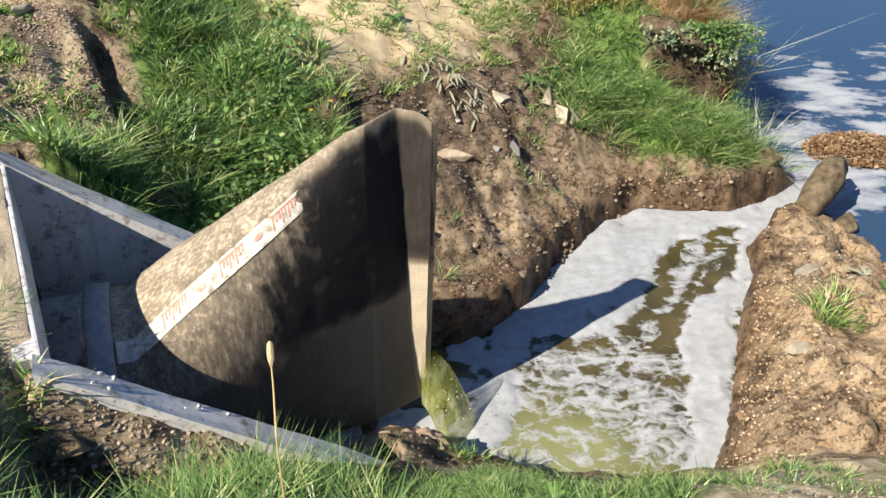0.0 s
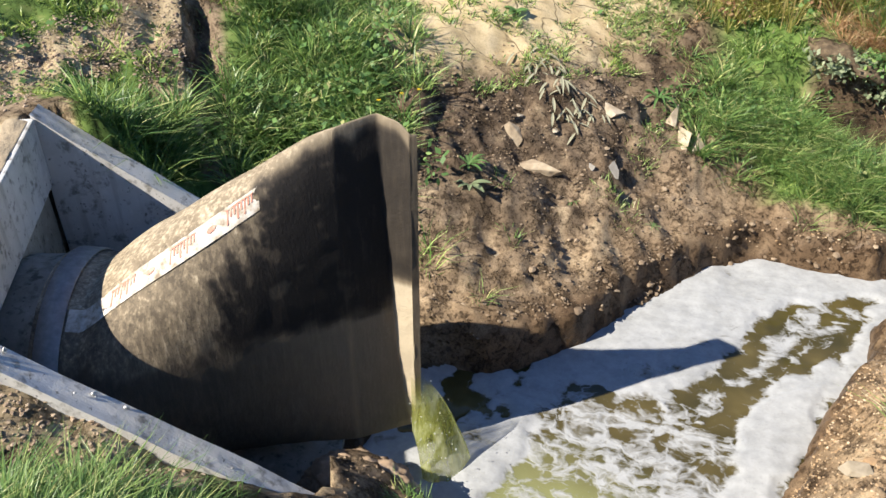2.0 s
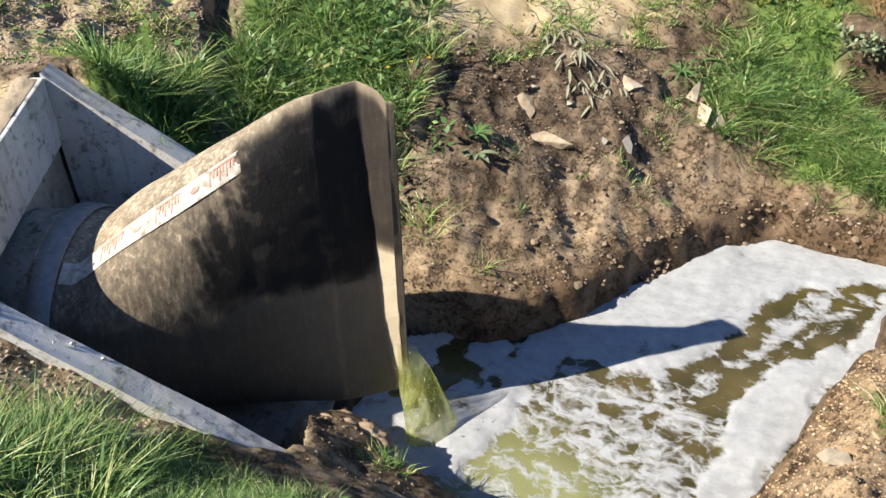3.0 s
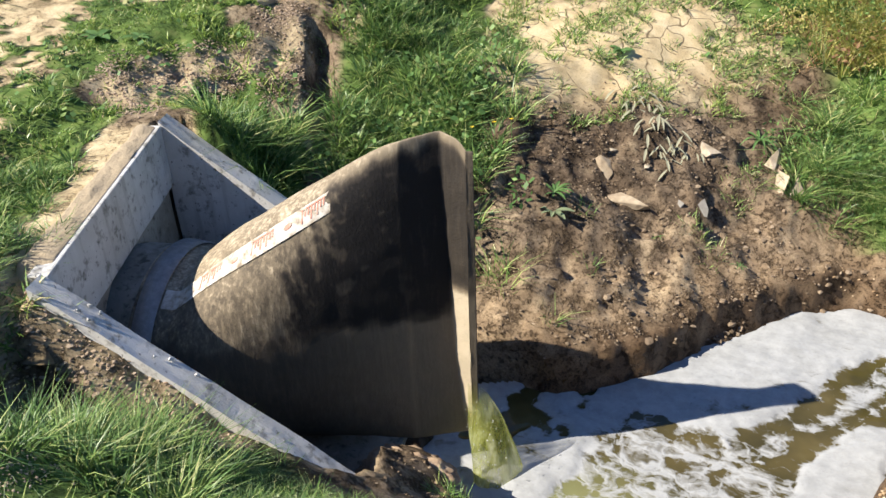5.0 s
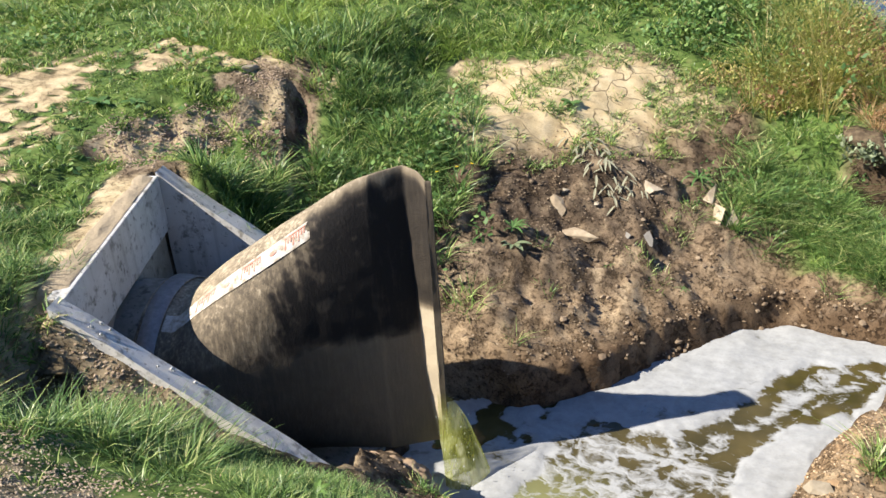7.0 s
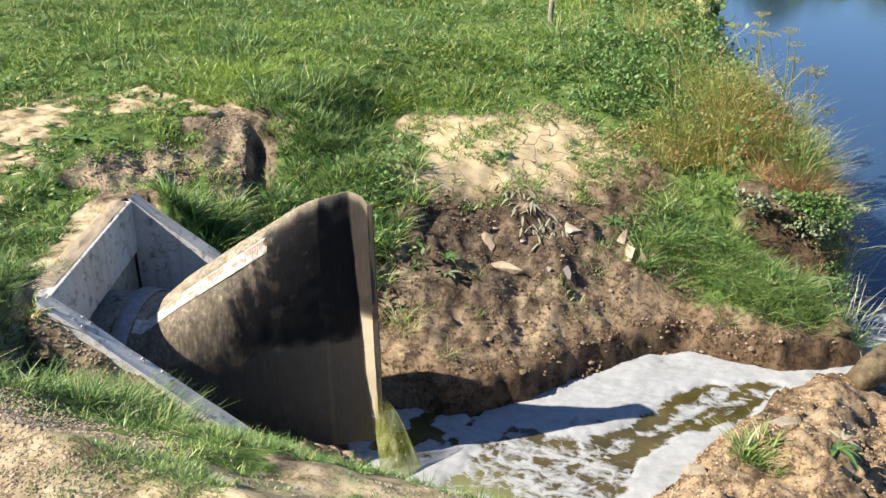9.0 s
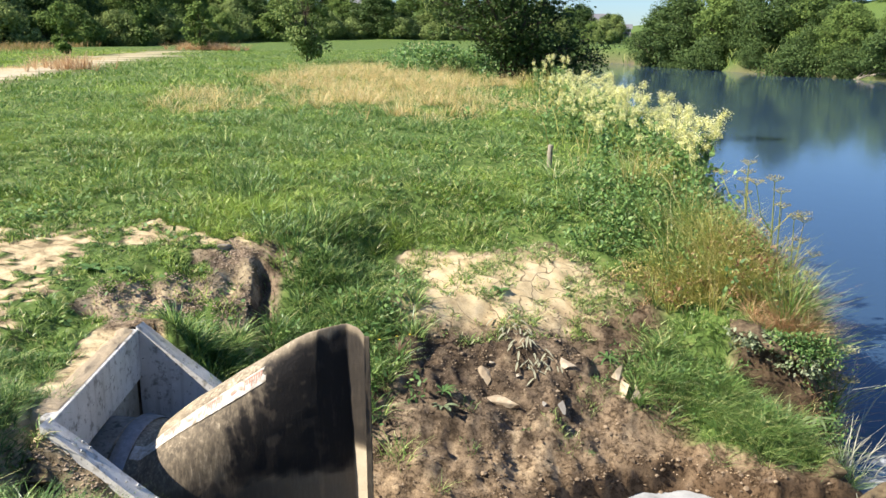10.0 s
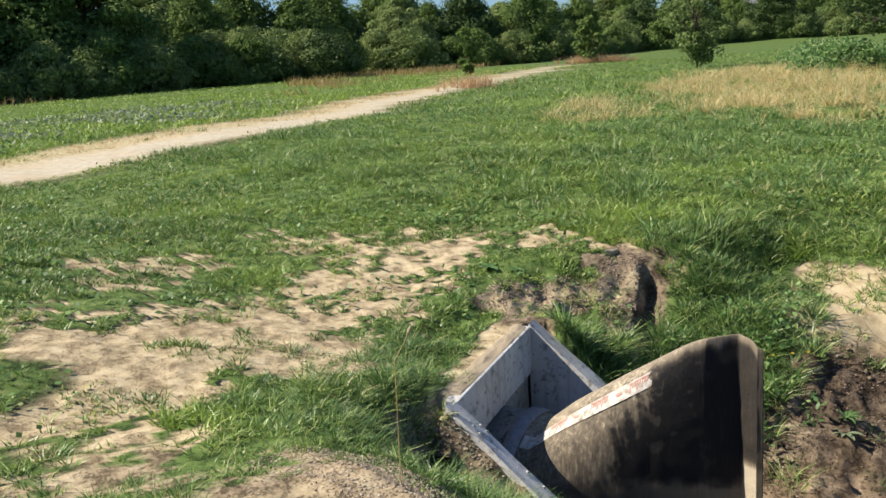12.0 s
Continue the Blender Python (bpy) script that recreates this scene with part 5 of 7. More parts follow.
def herbs(n, cx, cy, rx, ry, per, tall, size, ok=None):
    tx, ty = rng.normal(cx, rx, n), rng.normal(cy, ry, n)
    if ok is not None:
        k = ok(tx, ty)
        tx, ty = tx[k], ty[k]
    m = len(tx)
    h = rng.uniform(0.1, 1, (m, per))
    x = (tx[:, None] + rng.normal(0, 0.05, (m, per)) * (0.5 + h)).ravel()
    y = (ty[:, None] + rng.normal(0, 0.05, (m, per)) * (0.5 + h)).ravel()
    z = (height(tx, ty)[:, None] + h * tall * rng.uniform(0.6, 1.2, (m, 1))).ravel()
    return leaves(x, y, z, size)


def lifted(mesh, z):
    """The same leaves hung so that their lowest lies at height z."""
    v, f = mesh
    v = v.copy()
    mid = v[:, 2].reshape(-1, 4).mean(1)
    v[:, 2] += np.repeat(z + rng.uniform(-0.09, 0.07, len(mid)) - mid, 4)
    return v, f


def thicket(name, mat, label, *parts):
    ob = held(name, mesh_of(name, *joined(*parts)), mat)
    return tagged(ob, label, "plants", kind="stuff")


shore_ok = lambda x, y: (river_side(x, y) > 0.1) & (signed(x, y, POOL_EDGE) > 0.1)
thicket("hollow_herbs", HERB, "nettles and low herbs in the grassy hollow",
        herbs(70, -1.15, 5.0, 0.25, 0.35, 26, 0.2, 0.05, lambda x, y: clear(x, y) & (trench_off(x, y) > 0.08)),
        herbs(60, 0.55, 8.3, 0.6, 0.3, 22, 0.16, 0.05, clear), herbs(18, 1.6, 6.95, 0.35, 0.15, 22, 0.12, 0.032, clear))
thicket("riverside_herbs", HERB, "dark green leafy herbs along the river bank",
        herbs(340, 1.6, 9.8, 0.45, 0.9, 26, 0.5, 0.055, lambda x, y: shore_ok(x, y) & (y > 8.6)),
        herbs(420, 0.7, 9.0, 0.5, 0.45, 22, 0.2, 0.05, shore_ok),
        herbs(520, 1.3, 13.5, 0.8, 2.0, 34, 0.55, 0.055, shore_ok),
        herbs(420, -0.5, 21, 1.6, 3.5, 34, 0.6, 0.075, shore_ok),
        herbs(320, -4.5, 34, 2.2, 5, 30, 0.7, 0.11, shore_ok))
reed = scatter(26000, -14, 2.8, 12, 46, lambda x, y: step(2.6, 1.0, river_side(x, y)) * shore_ok(x, y))
bank_top = lambda x, y: shore_ok(x, y) & (river_side(x, y) < 1.75 + 0.5 * (rough(x, y, 0.7, 77) - 0.5)) & (y > 7.5) & (signed(x, y, CRACKED) > 0.1)
grass("riverside_grass", OLIVE, "tall yellow-green grass clumps on the river bank",
      tufts(70, 1.4, 7.9, 0.24, 0.16, 50, 0.27, 0.008, 0.9, ok=bank_top), tufts(120, 1.7, 8.6, 0.35, 0.45, 40, 0.32, 0.009, 0.8, ok=bank_top),
      tufts(70, 1.1, 10.3, 0.5, 0.8, 44, 0.42, 0.008, 0.9, ok=bank_top), tufts(70, 1.6, 8.25, 0.3, 0.25, 46, 0.46, 0.006, 0.75, ok=bank_top), tufts(16, 1.35, 7.75, 0.12, 0.1, 60, 0.34, 0.006, 0.9, ok=bank_top), tufts(60, 2.15, 8.25, 0.16, 0.3, 44, 0.5, 0.006, 0.8, ok=shore_ok), blades(*reed, height(*reed), 0.6, 0.02, 0.5))
grass("bank_green_grass", LUSH, "bright green grass clumps between the riverside plants",
      tufts(34, 1.2, 8.6, 0.4, 0.4, 50, 0.34, 0.010, 1.0, ok=bank_top), tufts(110, 0.5, 9.7, 0.7, 0.9, 40, 0.28, 0.009, 1.0, ok=lambda x, y: shore_ok(x, y) & (y > 8.4)),
      tufts(26, 2.3, 7.7, 0.12, 0.1, 40, 0.45, 0.011, 0.8, ok=shore_ok))
grass("bank_tussocks", TUSSOCK, "dark green tussocks among the riverside plants",
      tufts(26, 1.5, 8.7, 0.4, 0.4, 45, 0.36, 0.011, 0.9, ok=bank_top), tufts(48, 1.3, 6.85, 0.28, 0.2, 40, 0.18, 0.009, 1.3, ok=lambda x, y: clear(x, y) & (x > 0.85) & (y > 6.4)),
      tufts(44, 1.95, 6.75, 0.3, 0.18, 40, 0.16, 0.006, 1.5, ok=lambda x, y: clear(x, y) & (y < 7.08)))
grass("rusty_grass", RUST, "clumps of rust-brown dead grass over the river's edge",
      tufts(90, 2.27, 7.58, 0.15, 0.09, 80, 0.25, 0.006, 1.1, ok=shore_ok),
      tufts(12, 1.75, 8.1, 0.2, 0.2, 40, 0.34, 0.007, 0.9, ok=shore_ok), tufts(26, 0.95, 7.75, 0.2, 0.12, 30, 0.12, 0.007, 1.2, ok=clear), tufts(5, 1.95, 8.15, 0.2, 0.15, 40, 0.5, 0.006, 0.6, ok=shore_ok))
thicket("red_dock_leaves", leafy("red_dock", [(0.0, (0.16, 0.075, 0.04)), (0.6, (0.27, 0.14, 0.075)), (1.0, (0.4, 0.27, 0.13))], 0.25, 0.6), "reddish dying dock leaves among the riverside plants",
        herbs(16, 1.85, 8.0, 0.2, 0.18, 60, 0.5, 0.035, shore_ok), herbs(10, 1.2, 7.7, 0.2, 0.12, 30, 0.2, 0.04, bank_top))
thicket("yellowing_herbs", OLIVE, "yellowing leafy stems among the riverside grasses",
        herbs(60, 1.45, 8.0, 0.3, 0.2, 46, 0.36, 0.021, bank_top), herbs(70, 1.75, 8.7, 0.35, 0.4, 46, 0.45, 0.022, bank_top), herbs(40, 0.95, 7.75, 0.2, 0.12, 30, 0.14, 0.025, clear))
thicket("bank_herbs", HERB, "leafy green herbs between the riverside grasses",
        herbs(90, 1.6, 8.5, 0.4, 0.4, 30, 0.4, 0.045, bank_top), herbs(50, 1.3, 7.85, 0.25, 0.15, 26, 0.25, 0.04, bank_top), herbs(46, 2.2, 8.2, 0.14, 0.3, 40, 0.5, 0.035, shore_ok), herbs(20, 1.45, 6.85, 0.3, 0.18, 24, 0.12, 0.035, clear))
wood_edge = scatter(60000, -92, -30, 10, 110, lambda x, y: step(0.4, 0.6, rough(x, y, 4, 68)) * step(-12, -18, x - np.interp(y, PATH_Y, PATH_X)) * np.maximum((y + 0.6) > 0.64 * (2.4 - x) - 9 * (rough(x, y, 6, 82) - 0.3), 0.35 * step(-32, -40, path_off(x, y))))
grass("rough_grass", leafy("brown_rough_grass", [(0.0, (0.2, 0.2, 0.06)), (0.5, (0.42, 0.3, 0.12)), (1.0, (0.5, 0.3, 0.14))], 0.3, 0.6), "tall brown seeding grass along the wood's edge",
      blades(*wood_edge, height(*wood_edge), 0.7, 0.06, 0.5))
bracken = tufts(110, -59.5, 74, 1.9, 1.2, 30, 0.9, 0.03, 1.0)
grass("dead_bracken", RUST, "rust-coloured dead bracken at the footpath's far end", bracken, tufts(40, -27.3, 26.3, 0.9, 0.7, 14, 0.7, 0.02, 0.5))
# tufts in a darker green that paints in the shade by the headwall
grass("shade_toned_tussocks", TUSSOCK, "green tussocks against the headwall, shade put into their dark tone", tufts(40, -0.72, 2.12, 0.24, 0.10, 60, 0.12, 0.006, 1.3, ok=lambda x, y: clear(x, y) & (y < 2.36 + 0.25 * (x + 0.6))), tufts(40, -1.35, 1.75, 0.3, 0.2, 60, 0.09, 0.006, 1.3, ok=lambda x, y: clear(x, y) & (y < 2.1)))
grass("terrace_grass", LUSH, "soft green grass matted over the low river terrace", tufts(170, 1.62, 6.92, 0.36, 0.17, 46, 0.10, 0.005, 1.5, ok=lambda x, y: clear(x, y) & (x > 0.95) & ((y < 6.98) | (x < 1.85))))
thicket("terrace_herbs", HERB, "small leafy herbs in the terrace grass", herbs(45, 1.55, 6.9, 0.34, 0.16, 20, 0.10, 0.024, lambda x, y: clear(x, y) & ((y < 6.98) | (x < 1.85))))
def turf_overhang():
    """A ragged rim of matted soil and roots that juts out over the hollow in the bank."""
    bm = bmesh.new()
    rows = []
    for i in range(41):
        x = 1.68 + 0.92 * i / 40
        back, jut = 7.42, 0.30 * math.sin(math.pi * i / 40) ** 0.5 + 0.07 * noise.noise(Vector((x * 7, 1.0, 0)))
        top = float(height(x, 7.42)) + 0.012
        row = []
        for y, z in ((back, top), (back - 0.5 * jut, top + 0.015), (back - jut, top - 0.02), (back - jut - 0.015, top - 0.07), (back - 0.7 * jut, top - 0.12), (back, top - 0.15)):
            k = 0.022 * noise.noise(Vector((x * 11, y * 11, z * 11)))
            row.append(bm.verts.new((x, y + k, z + k)))
        rows.append(row)
    for p, q in zip(rows, rows[1:]):
        for j in range(6):
            bm.faces.new((p[j], p[(j + 1) % 6], q[(j + 1) % 6], q[j]))
    bm.faces.new(rows[0][::-1])
    bm.faces.new(rows[-1])
    bmesh.ops.recalc_face_normals(bm, faces=bm.faces[:])
    ob = part("turf_overhang", bm, EARTH_ROOTS, None, "overhanging rim of dark rooty turf above the hollow bank", True)
    return tagged(ob, category="turf")


EARTH_ROOTS = make_plain("rooty_earth", [(0.3, (0.05, 0.036, 0.022)), (0.5, (0.11, 0.08, 0.05)), (0.7, (0.19, 0.145, 0.09))], 0.95, 22, 0.9, 0.02)
turf_overhang()
thicket("overhanging_leaves", GREYLEAF, "grey-green drooping leaves under the bank's rim",
        lifted(herbs(16, 1.98, 7.24, 0.12, 0.05, 40, 0.14, 0.05, shore_ok), -0.53), lifted(herbs(9, 2.3, 7.17, 0.16, 0.03, 30, 0.14, 0.045, shore_ok), -0.68), herbs(6, 2.5, 7.25, 0.08, 0.14, 50, 0.28, 0.045, shore_ok))
thicket("rim_leaves", HERB, "green leafy shoots spilling over the bank's rim",
        lifted(herbs(22, 2.28, 7.24, 0.16, 0.05, 46, 0.14, 0.036, shore_ok), -0.5), lifted(herbs(12, 2.42, 7.17, 0.10, 0.03, 40, 0.14, 0.034, shore_ok), -0.6), herbs(14, 2.5, 7.28, 0.08, 0.14, 60, 0.28, 0.034, shore_ok))


# ---- trees ----
def tree_mesh(seed, tall, wide, leaf, count, clumps, low=0.12, trunk=0.03, far=False):
    """Arrays of a crown and a bmesh of trunk and limbs, standing at the origin."""
    r = np.random.default_rng(seed)
    bm = bmesh.new()
    lean = r.normal(0, 0.02, 2) * tall
    stem = [(lean[0] * t * t, lean[1] * t * t, tall * 0.85 * t) for t in np.linspace(0, 1, 7)]
    tube(bm, stem, [tall * trunk * (1 - 0.85 * t) for t in np.linspace(0, 1, 7)], 8)
    centres = []
    for i in range(clumps):
        t = low + (1 - low) * (i + r.uniform()) / clumps
        a = r.uniform(0, math.tau)
        shape = math.sin(math.pi * min(max((t - low * 0.6) / (1 - low * 0.6), 0.02), 1) ** 0.75) ** 0.7
        reach = wide * 0.5 * shape * r.uniform(0.35, 1.12)
        c = Vector((math.cos(a) * reach + lean[0] * t, math.sin(a) * reach + lean[1] * t, tall * t * r.uniform(0.88, 1.08)))
        base = Vector((lean[0] * t * t, lean[1] * t * t, tall * max(0.05, t - 0.18) * 0.85))
        tube(bm, [base, base.lerp(c, 0.55) + Vector((0, 0, 0.02 * tall)), c], [tall * trunk * 0.4 * (1 - 0.7 * t), tall * trunk * 0.2, tall * 0.003], 4)
        centres.append((c, wide * r.uniform(0.08, 0.22)))
    pts, ways = [], []
    for c, rad in centres:
        n = int(count / clumps * r.uniform(0.7, 1.3))
        d = r.normal(0, 1, (n, 3)) + [0, 0, 0.35]
        d /= np.linalg.norm(d, axis=1)[:, None]
        q = d * (r.uniform(0.45, 1, (n, 1)) ** 0.5) * rad * [1.15, 1.15, 0.85]
        pts.append(q + np.array(c))
        ways.append(d)
    v, f = facing(np.concatenate(pts), np.concatenate(ways), leaf * (1.25 if far else 1.0), 0.5, 0.4 if far else 0.8)
    if far:
        v, f = np.delete(v.reshape(-1, 4, 3), 3, 1).reshape(-1, 3), np.arange(len(v) // 4 * 3).reshape(-1, 3)
    return bm, v, f


def tree(name, seed, tall, wide, leaf, count, clumps, mat, label, at, low=0.12, trunk=0.03, category="tree", far=False):
    thing = tagged(new(name), label, category)
    bm, v, f = tree_mesh(seed, tall, wide, leaf, count, clumps, low, trunk, far)
    part("trunk", bm, BARK, thing)
    held("crown", mesh_of("crown", v, f), mat, thing)
    thing.matrix_basis = pose(at[0], at[1], float(height(at[0], at[1])) - 0.05, 0, 0, at[2] if len(at) > 2 else 0)
    return thing


ALONG = Vector((0.846, 0.534, 0))          # downstream along the bank
ALDER_LIMBS = ((-0.4, 0.2, 7.2), (0.5, -0.3, 7.6), (1.1, 0.3, 5.6), (-1.6, 0.5, 6.6), (-2.6, -0.2, 5.2), (-3.0, 0.4, 4.2), (-3.2, 0.0, 2.9), (-2.4, -0.8, 1.9), (-1.9, -0.9, 3.4), (-0.9, -0.7, 4.8),
         (-0.8, -1.0, 2.0), (0.3, -0.6, 3.2), (1.3, -0.2, 3.5), (1.9, 0.4, 2.4), (2.5, -0.3, 1.5), (2.9, 0.1, 0.75), (1.6, -0.8, 1.2), (0.6, -0.9, 1.6), (-2.2, 0.8, 2.6), (0.9, 0.8, 4.6), (2.2, -0.6, 0.35), (2.7, -0.4, 0.9), (2.2, 0.2, 1.3), (0.7, 0.0, 6.2), (-1.0, 0.3, 7.6))


def alder(at):
    """A many-stemmed alder: limbs bow out to their tips, twigs with loose leaf clumps along them."""
    r = np.random.default_rng(31)
    thing = tagged(new("alder_tree"), "dark green many-stemmed alder leaning over the river bank", "tree")
    bm, pts = bmesh.new(), []
    for u, w, z in ALDER_LIMBS:
        tip = ALONG * u + Vector((-ALONG.y, ALONG.x, 0)) * w + Vector((0, 0, z))
        root = ALONG * r.normal(0, 0.25) + Vector((0, 0, -0.1))
        bend = root.lerp(tip, 0.5) + Vector((0, 0, 0.22 * tip.length)) - ALONG * 0.18 * u
        line = [root * (1 - t) ** 2 + bend * 2 * t * (1 - t) + tip * t * t for t in np.linspace(0, 1, 9)]
        tube(bm, line, [0.085 * (1 - 0.9 * t) + 0.004 for t in np.linspace(0, 1, 9)], 6)
        for t in np.linspace(0.34, 1.0, 13):
            p = root * (1 - t) ** 2 + bend * 2 * t * (1 - t) + tip * t * t
            for _ in range(2):
                q = p + Vector((r.normal(0, 0.36), r.normal(0, 0.36), r.normal(-0.05, 0.26)))
                tube(bm, [p, q], [0.012, 0.004], 4)
                n = int(r.uniform(16, 60))
                pts.append(np.array(q) + r.normal(0, 1, (n, 3)) * [0.19, 0.19, 0.13])
    part("trunk", bm, BARK, thing)
    p = np.concatenate(pts)
    p = p[p[:, 2] > 0.05]
    held("crown", mesh_of("crown", *leaves(p[:, 0], p[:, 1], p[:, 2], 0.11, 0.6, 0.45)), LEAF_A, thing)
    thing.matrix_basis = pose(at[0], at[1], float(height(*at)) - 0.05)


alder((-8.1, 28.0))
for seed, tall, at in ((14, 0.8, (-12.6, 31)), (15, 0.8, (-15.5, 36)), (16, 1.0, (-10.8, 33)), (17, 0.9, (-12.0, 36)), (18, 0.9, (-18.5, 41))):
    tree("bush", seed, tall, 3.6, 0.07, 9000, 44, HERB, "low green bush in the rough grass by the alder", at, 0.0, 0.02, "bush")
tree("young_tree", 5, 8.4, 2.9, 0.12, 12000, 110, LEAF_D, "slim young tree with loose grey-green foliage", (-27.0, 43.5), 0.05, 0.008)
for seed, tall, wide, at in ((11, 3.7, 1.9, (-51.5, 47.5)), (12, 4.6, 2.4, (-80, 85.5)), (13, 5.0, 2.8, (-60, 73))):
    tree("young_tree", seed, tall, wide, 0.22, 3200, 30, LEAF_C, "small upright dark green tree beside the footpath", at, 0.05, 0.02)

woods = [tree("woodland_tree", 20 + i, 10.0, w, 0.29, 22000, 130, m, lab, (-92, 60 + 12 * i), 0.03, far=True) for i, (w, m, lab) in enumerate((
    (8.5, LEAF_C, "broad dark green woodland tree"), (7.5, LEAF_B, "pale green woodland willow"), (9.5, LEAF_A, "dense deep green woodland tree"),
    (8.0, LEAF_C, "rounded dark green woodland tree")))]
shrubs = [tree("shrub", 40 + i, 4.0, w, 0.21, 11000, 70, m, lab, (-74, 30 + 9 * i), 0.0, 0.02, "shrub", True) for i, (w, m, lab) in enumerate((
    (6.0, LEAF_B, "rounded pale green shrub at the wood's edge"), (5.5, LEAF_C, "dark green shrub at the wood's edge"), (6.5, LEAF_A, "dense deep green shrub at the wood's edge")))]
wr = random.Random(4)


def plant_wood(kinds, x, y, size, group):
    ob = copy_thing(wr.choice(kinds), pose(x, y, float(height(x, y)) - 0.15, 0, 0, wr.uniform(0, 360)))
    ob.scale = (size * wr.uniform(0.9, 1.2), size * wr.uniform(0.9, 1.2), size)
    return tagged(ob, group=group)


def row_of_trees(kinds, points, gap, size, group, deep=6):
    for (ax, ay), (bx, by) in zip(points, points[1:]):
        n = max(1, int(math.hypot(bx - ax, by - ay) / gap))
        for i in range(n):
            t = (i + wr.uniform(0.1, 0.9)) / n
            plant_wood(kinds, ax + (bx - ax) * t + wr.uniform(-deep, deep), ay + (by - ay) * t + wr.uniform(-deep, deep), size * wr.uniform(0.75, 1.25), group)


row_of_trees([woods[0], woods[1], woods[3], woods[0]], [(-81, 2), (-84, 26), (-86, 48)], 4.0, 1.15, "woodland edge", 4)
row_of_trees(woods, [(-86, 48), (-92, 78), (-104, 118), (-100, 160)], 4.4, 0.74, "woodland edge", 4)
row_of_trees([shrubs[0], shrubs[1], shrubs[0]], [(-72, 6), (-74, 14), (-78, 45), (-84, 78), (-97, 118), (-94, 160), (-60, 180), (-40, 190)], 3.2, 1.0, "shrubs at the wood's edge", 3)
row_of_trees(woods, [(-99, 10), (-100, 20), (-108, 60), (-124, 110), (-122, 160)], 4.5, 0.98, "woodland behind", 6)
row_of_trees(woods, [(-100, 165), (-70, 190), (-45, 200)], 3.2, 0.78, "low trees beyond the field", 6)
row_of_trees(woods, [(-160, 205), (-125, 250), (-95, 285)], 8, 1.1, "trees round the hillside house", 9)
row_of_trees([woods[2], woods[3]], [(-22, 121), (-12, 114), (-2, 106)], 3.0, 0.70, "far bank trees", 1.5)
row_of_trees([woods[2], woods[0], woods[3], woods[2]], [(-2, 105), (16, 88), (34, 68), (52, 46), (70, 16)], 3.6, 0.48, "far bank trees", 2.5)
row_of_trees(shrubs[2:], [(-19, 115), (-10, 108), (2, 96), (18, 82), (34, 64), (52, 42)], 3.2, 0.75, "far bank shrubs", 2)
row_of_trees([woods[0], woods[2]], [(-10, 140), (16, 118), (45, 88), (80, 40)], 6, 0.58, "far bank trees behind", 5)
row_of_trees(woods, [(-88, 262), (-60, 268), (-44, 240), (-30, 205)], 5, 0.24, "hedge trees beyond the river", 4)
row_of_trees(woods, [(-20, 330), (40, 300), (110, 240), (170, 150)], 12, 1.5, "hill trees", 14)


# ---- far houses ----
WALLS = make_plain("pale_render", [(0.3, (0.34, 0.32, 0.3)), (0.7, (0.48, 0.46, 0.43))], 0.85, 1.5, 0.1, 0.01)
STONE_WALL = make_plain("grey_stone_wall", [(0.3, (0.16, 0.15, 0.14)), (0.7, (0.27, 0.26, 0.24))], 0.9, 3, 0.3, 0.02)
SLATE = make_plain("grey_slate", [(0.3, (0.13, 0.13, 0.145)), (0.7, (0.22, 0.22, 0.235))], 0.7, 4, 0.3, 0.02)
DARK_GLASS = make_plain("dark_window_glass", [(0.3, (0.03, 0.035, 0.045)), (0.7, (0.06, 0.07, 0.085))], 0.1, 3, 0.02, 0.005)


def house(at, long, deep, tall, windows, label, walls=WALLS):
    thing = tagged(new("house"), label, "house")
    bm = bmesh.new()
    hull(bm, [(x, y, z) for z in (0, tall) for x, y in ((-long / 2, -deep / 2), (long / 2, -deep / 2), (long / 2, deep / 2), (-long / 2, deep / 2))])
    part("wall", bm, walls, thing)
    bm = bmesh.new()
    e = 0.4
    q = [bm.verts.new(p) for p in ((-long / 2 - e, -deep / 2 - e, tall - 0.1), (long / 2 + e, -deep / 2 - e, tall - 0.1), (long / 2 + e, deep / 2 + e, tall - 0.1),
                                   (-long / 2 - e, deep / 2 + e, tall - 0.1), (-long / 2 - e, 0, tall + deep * 0.3), (long / 2 + e, 0, tall + deep * 0.3))]
    for f in ((0, 1, 5, 4), (2, 3, 4, 5), (1, 2, 5), (3, 0, 4), (3, 2, 1, 0)):
        bm.faces.new([q[i] for i in f])
    part("roof", bm, SLATE, thing)
    for i in range(windows):
        for floor_z in np.arange(1.0, tall - 1.2, 2.6):
            x = -long / 2 + long * (i + 0.5) / windows
            bm = bmesh.new()
            hull(bm, [(x + a, -deep / 2 + b, floor_z + c) for c in (0, 1.3) for a, b in ((-0.6, -0.06), (0.6, -0.06), (0.6, 0.04), (-0.6, 0.04))])
            part("window", bm, DARK_GLASS, thing)
    thing.matrix_basis = pose(at[0], at[1], float(height(at[0], at[1])) + at[2], 0, 0, at[3])
    return thing


house((-62.7, 230.4, 0.5, 15), 11, 7, 4.0, 6, "long pale house with a grey slate roof beyond the river")
house((-54.5, 237.4, 0.5, 15), 4, 4, 2.6, 2, "small white house beyond the river")
house((-131, 222, -1.5, 30), 6, 5, 3.4, 3, "grey stone house among hillside trees", STONE_WALL)


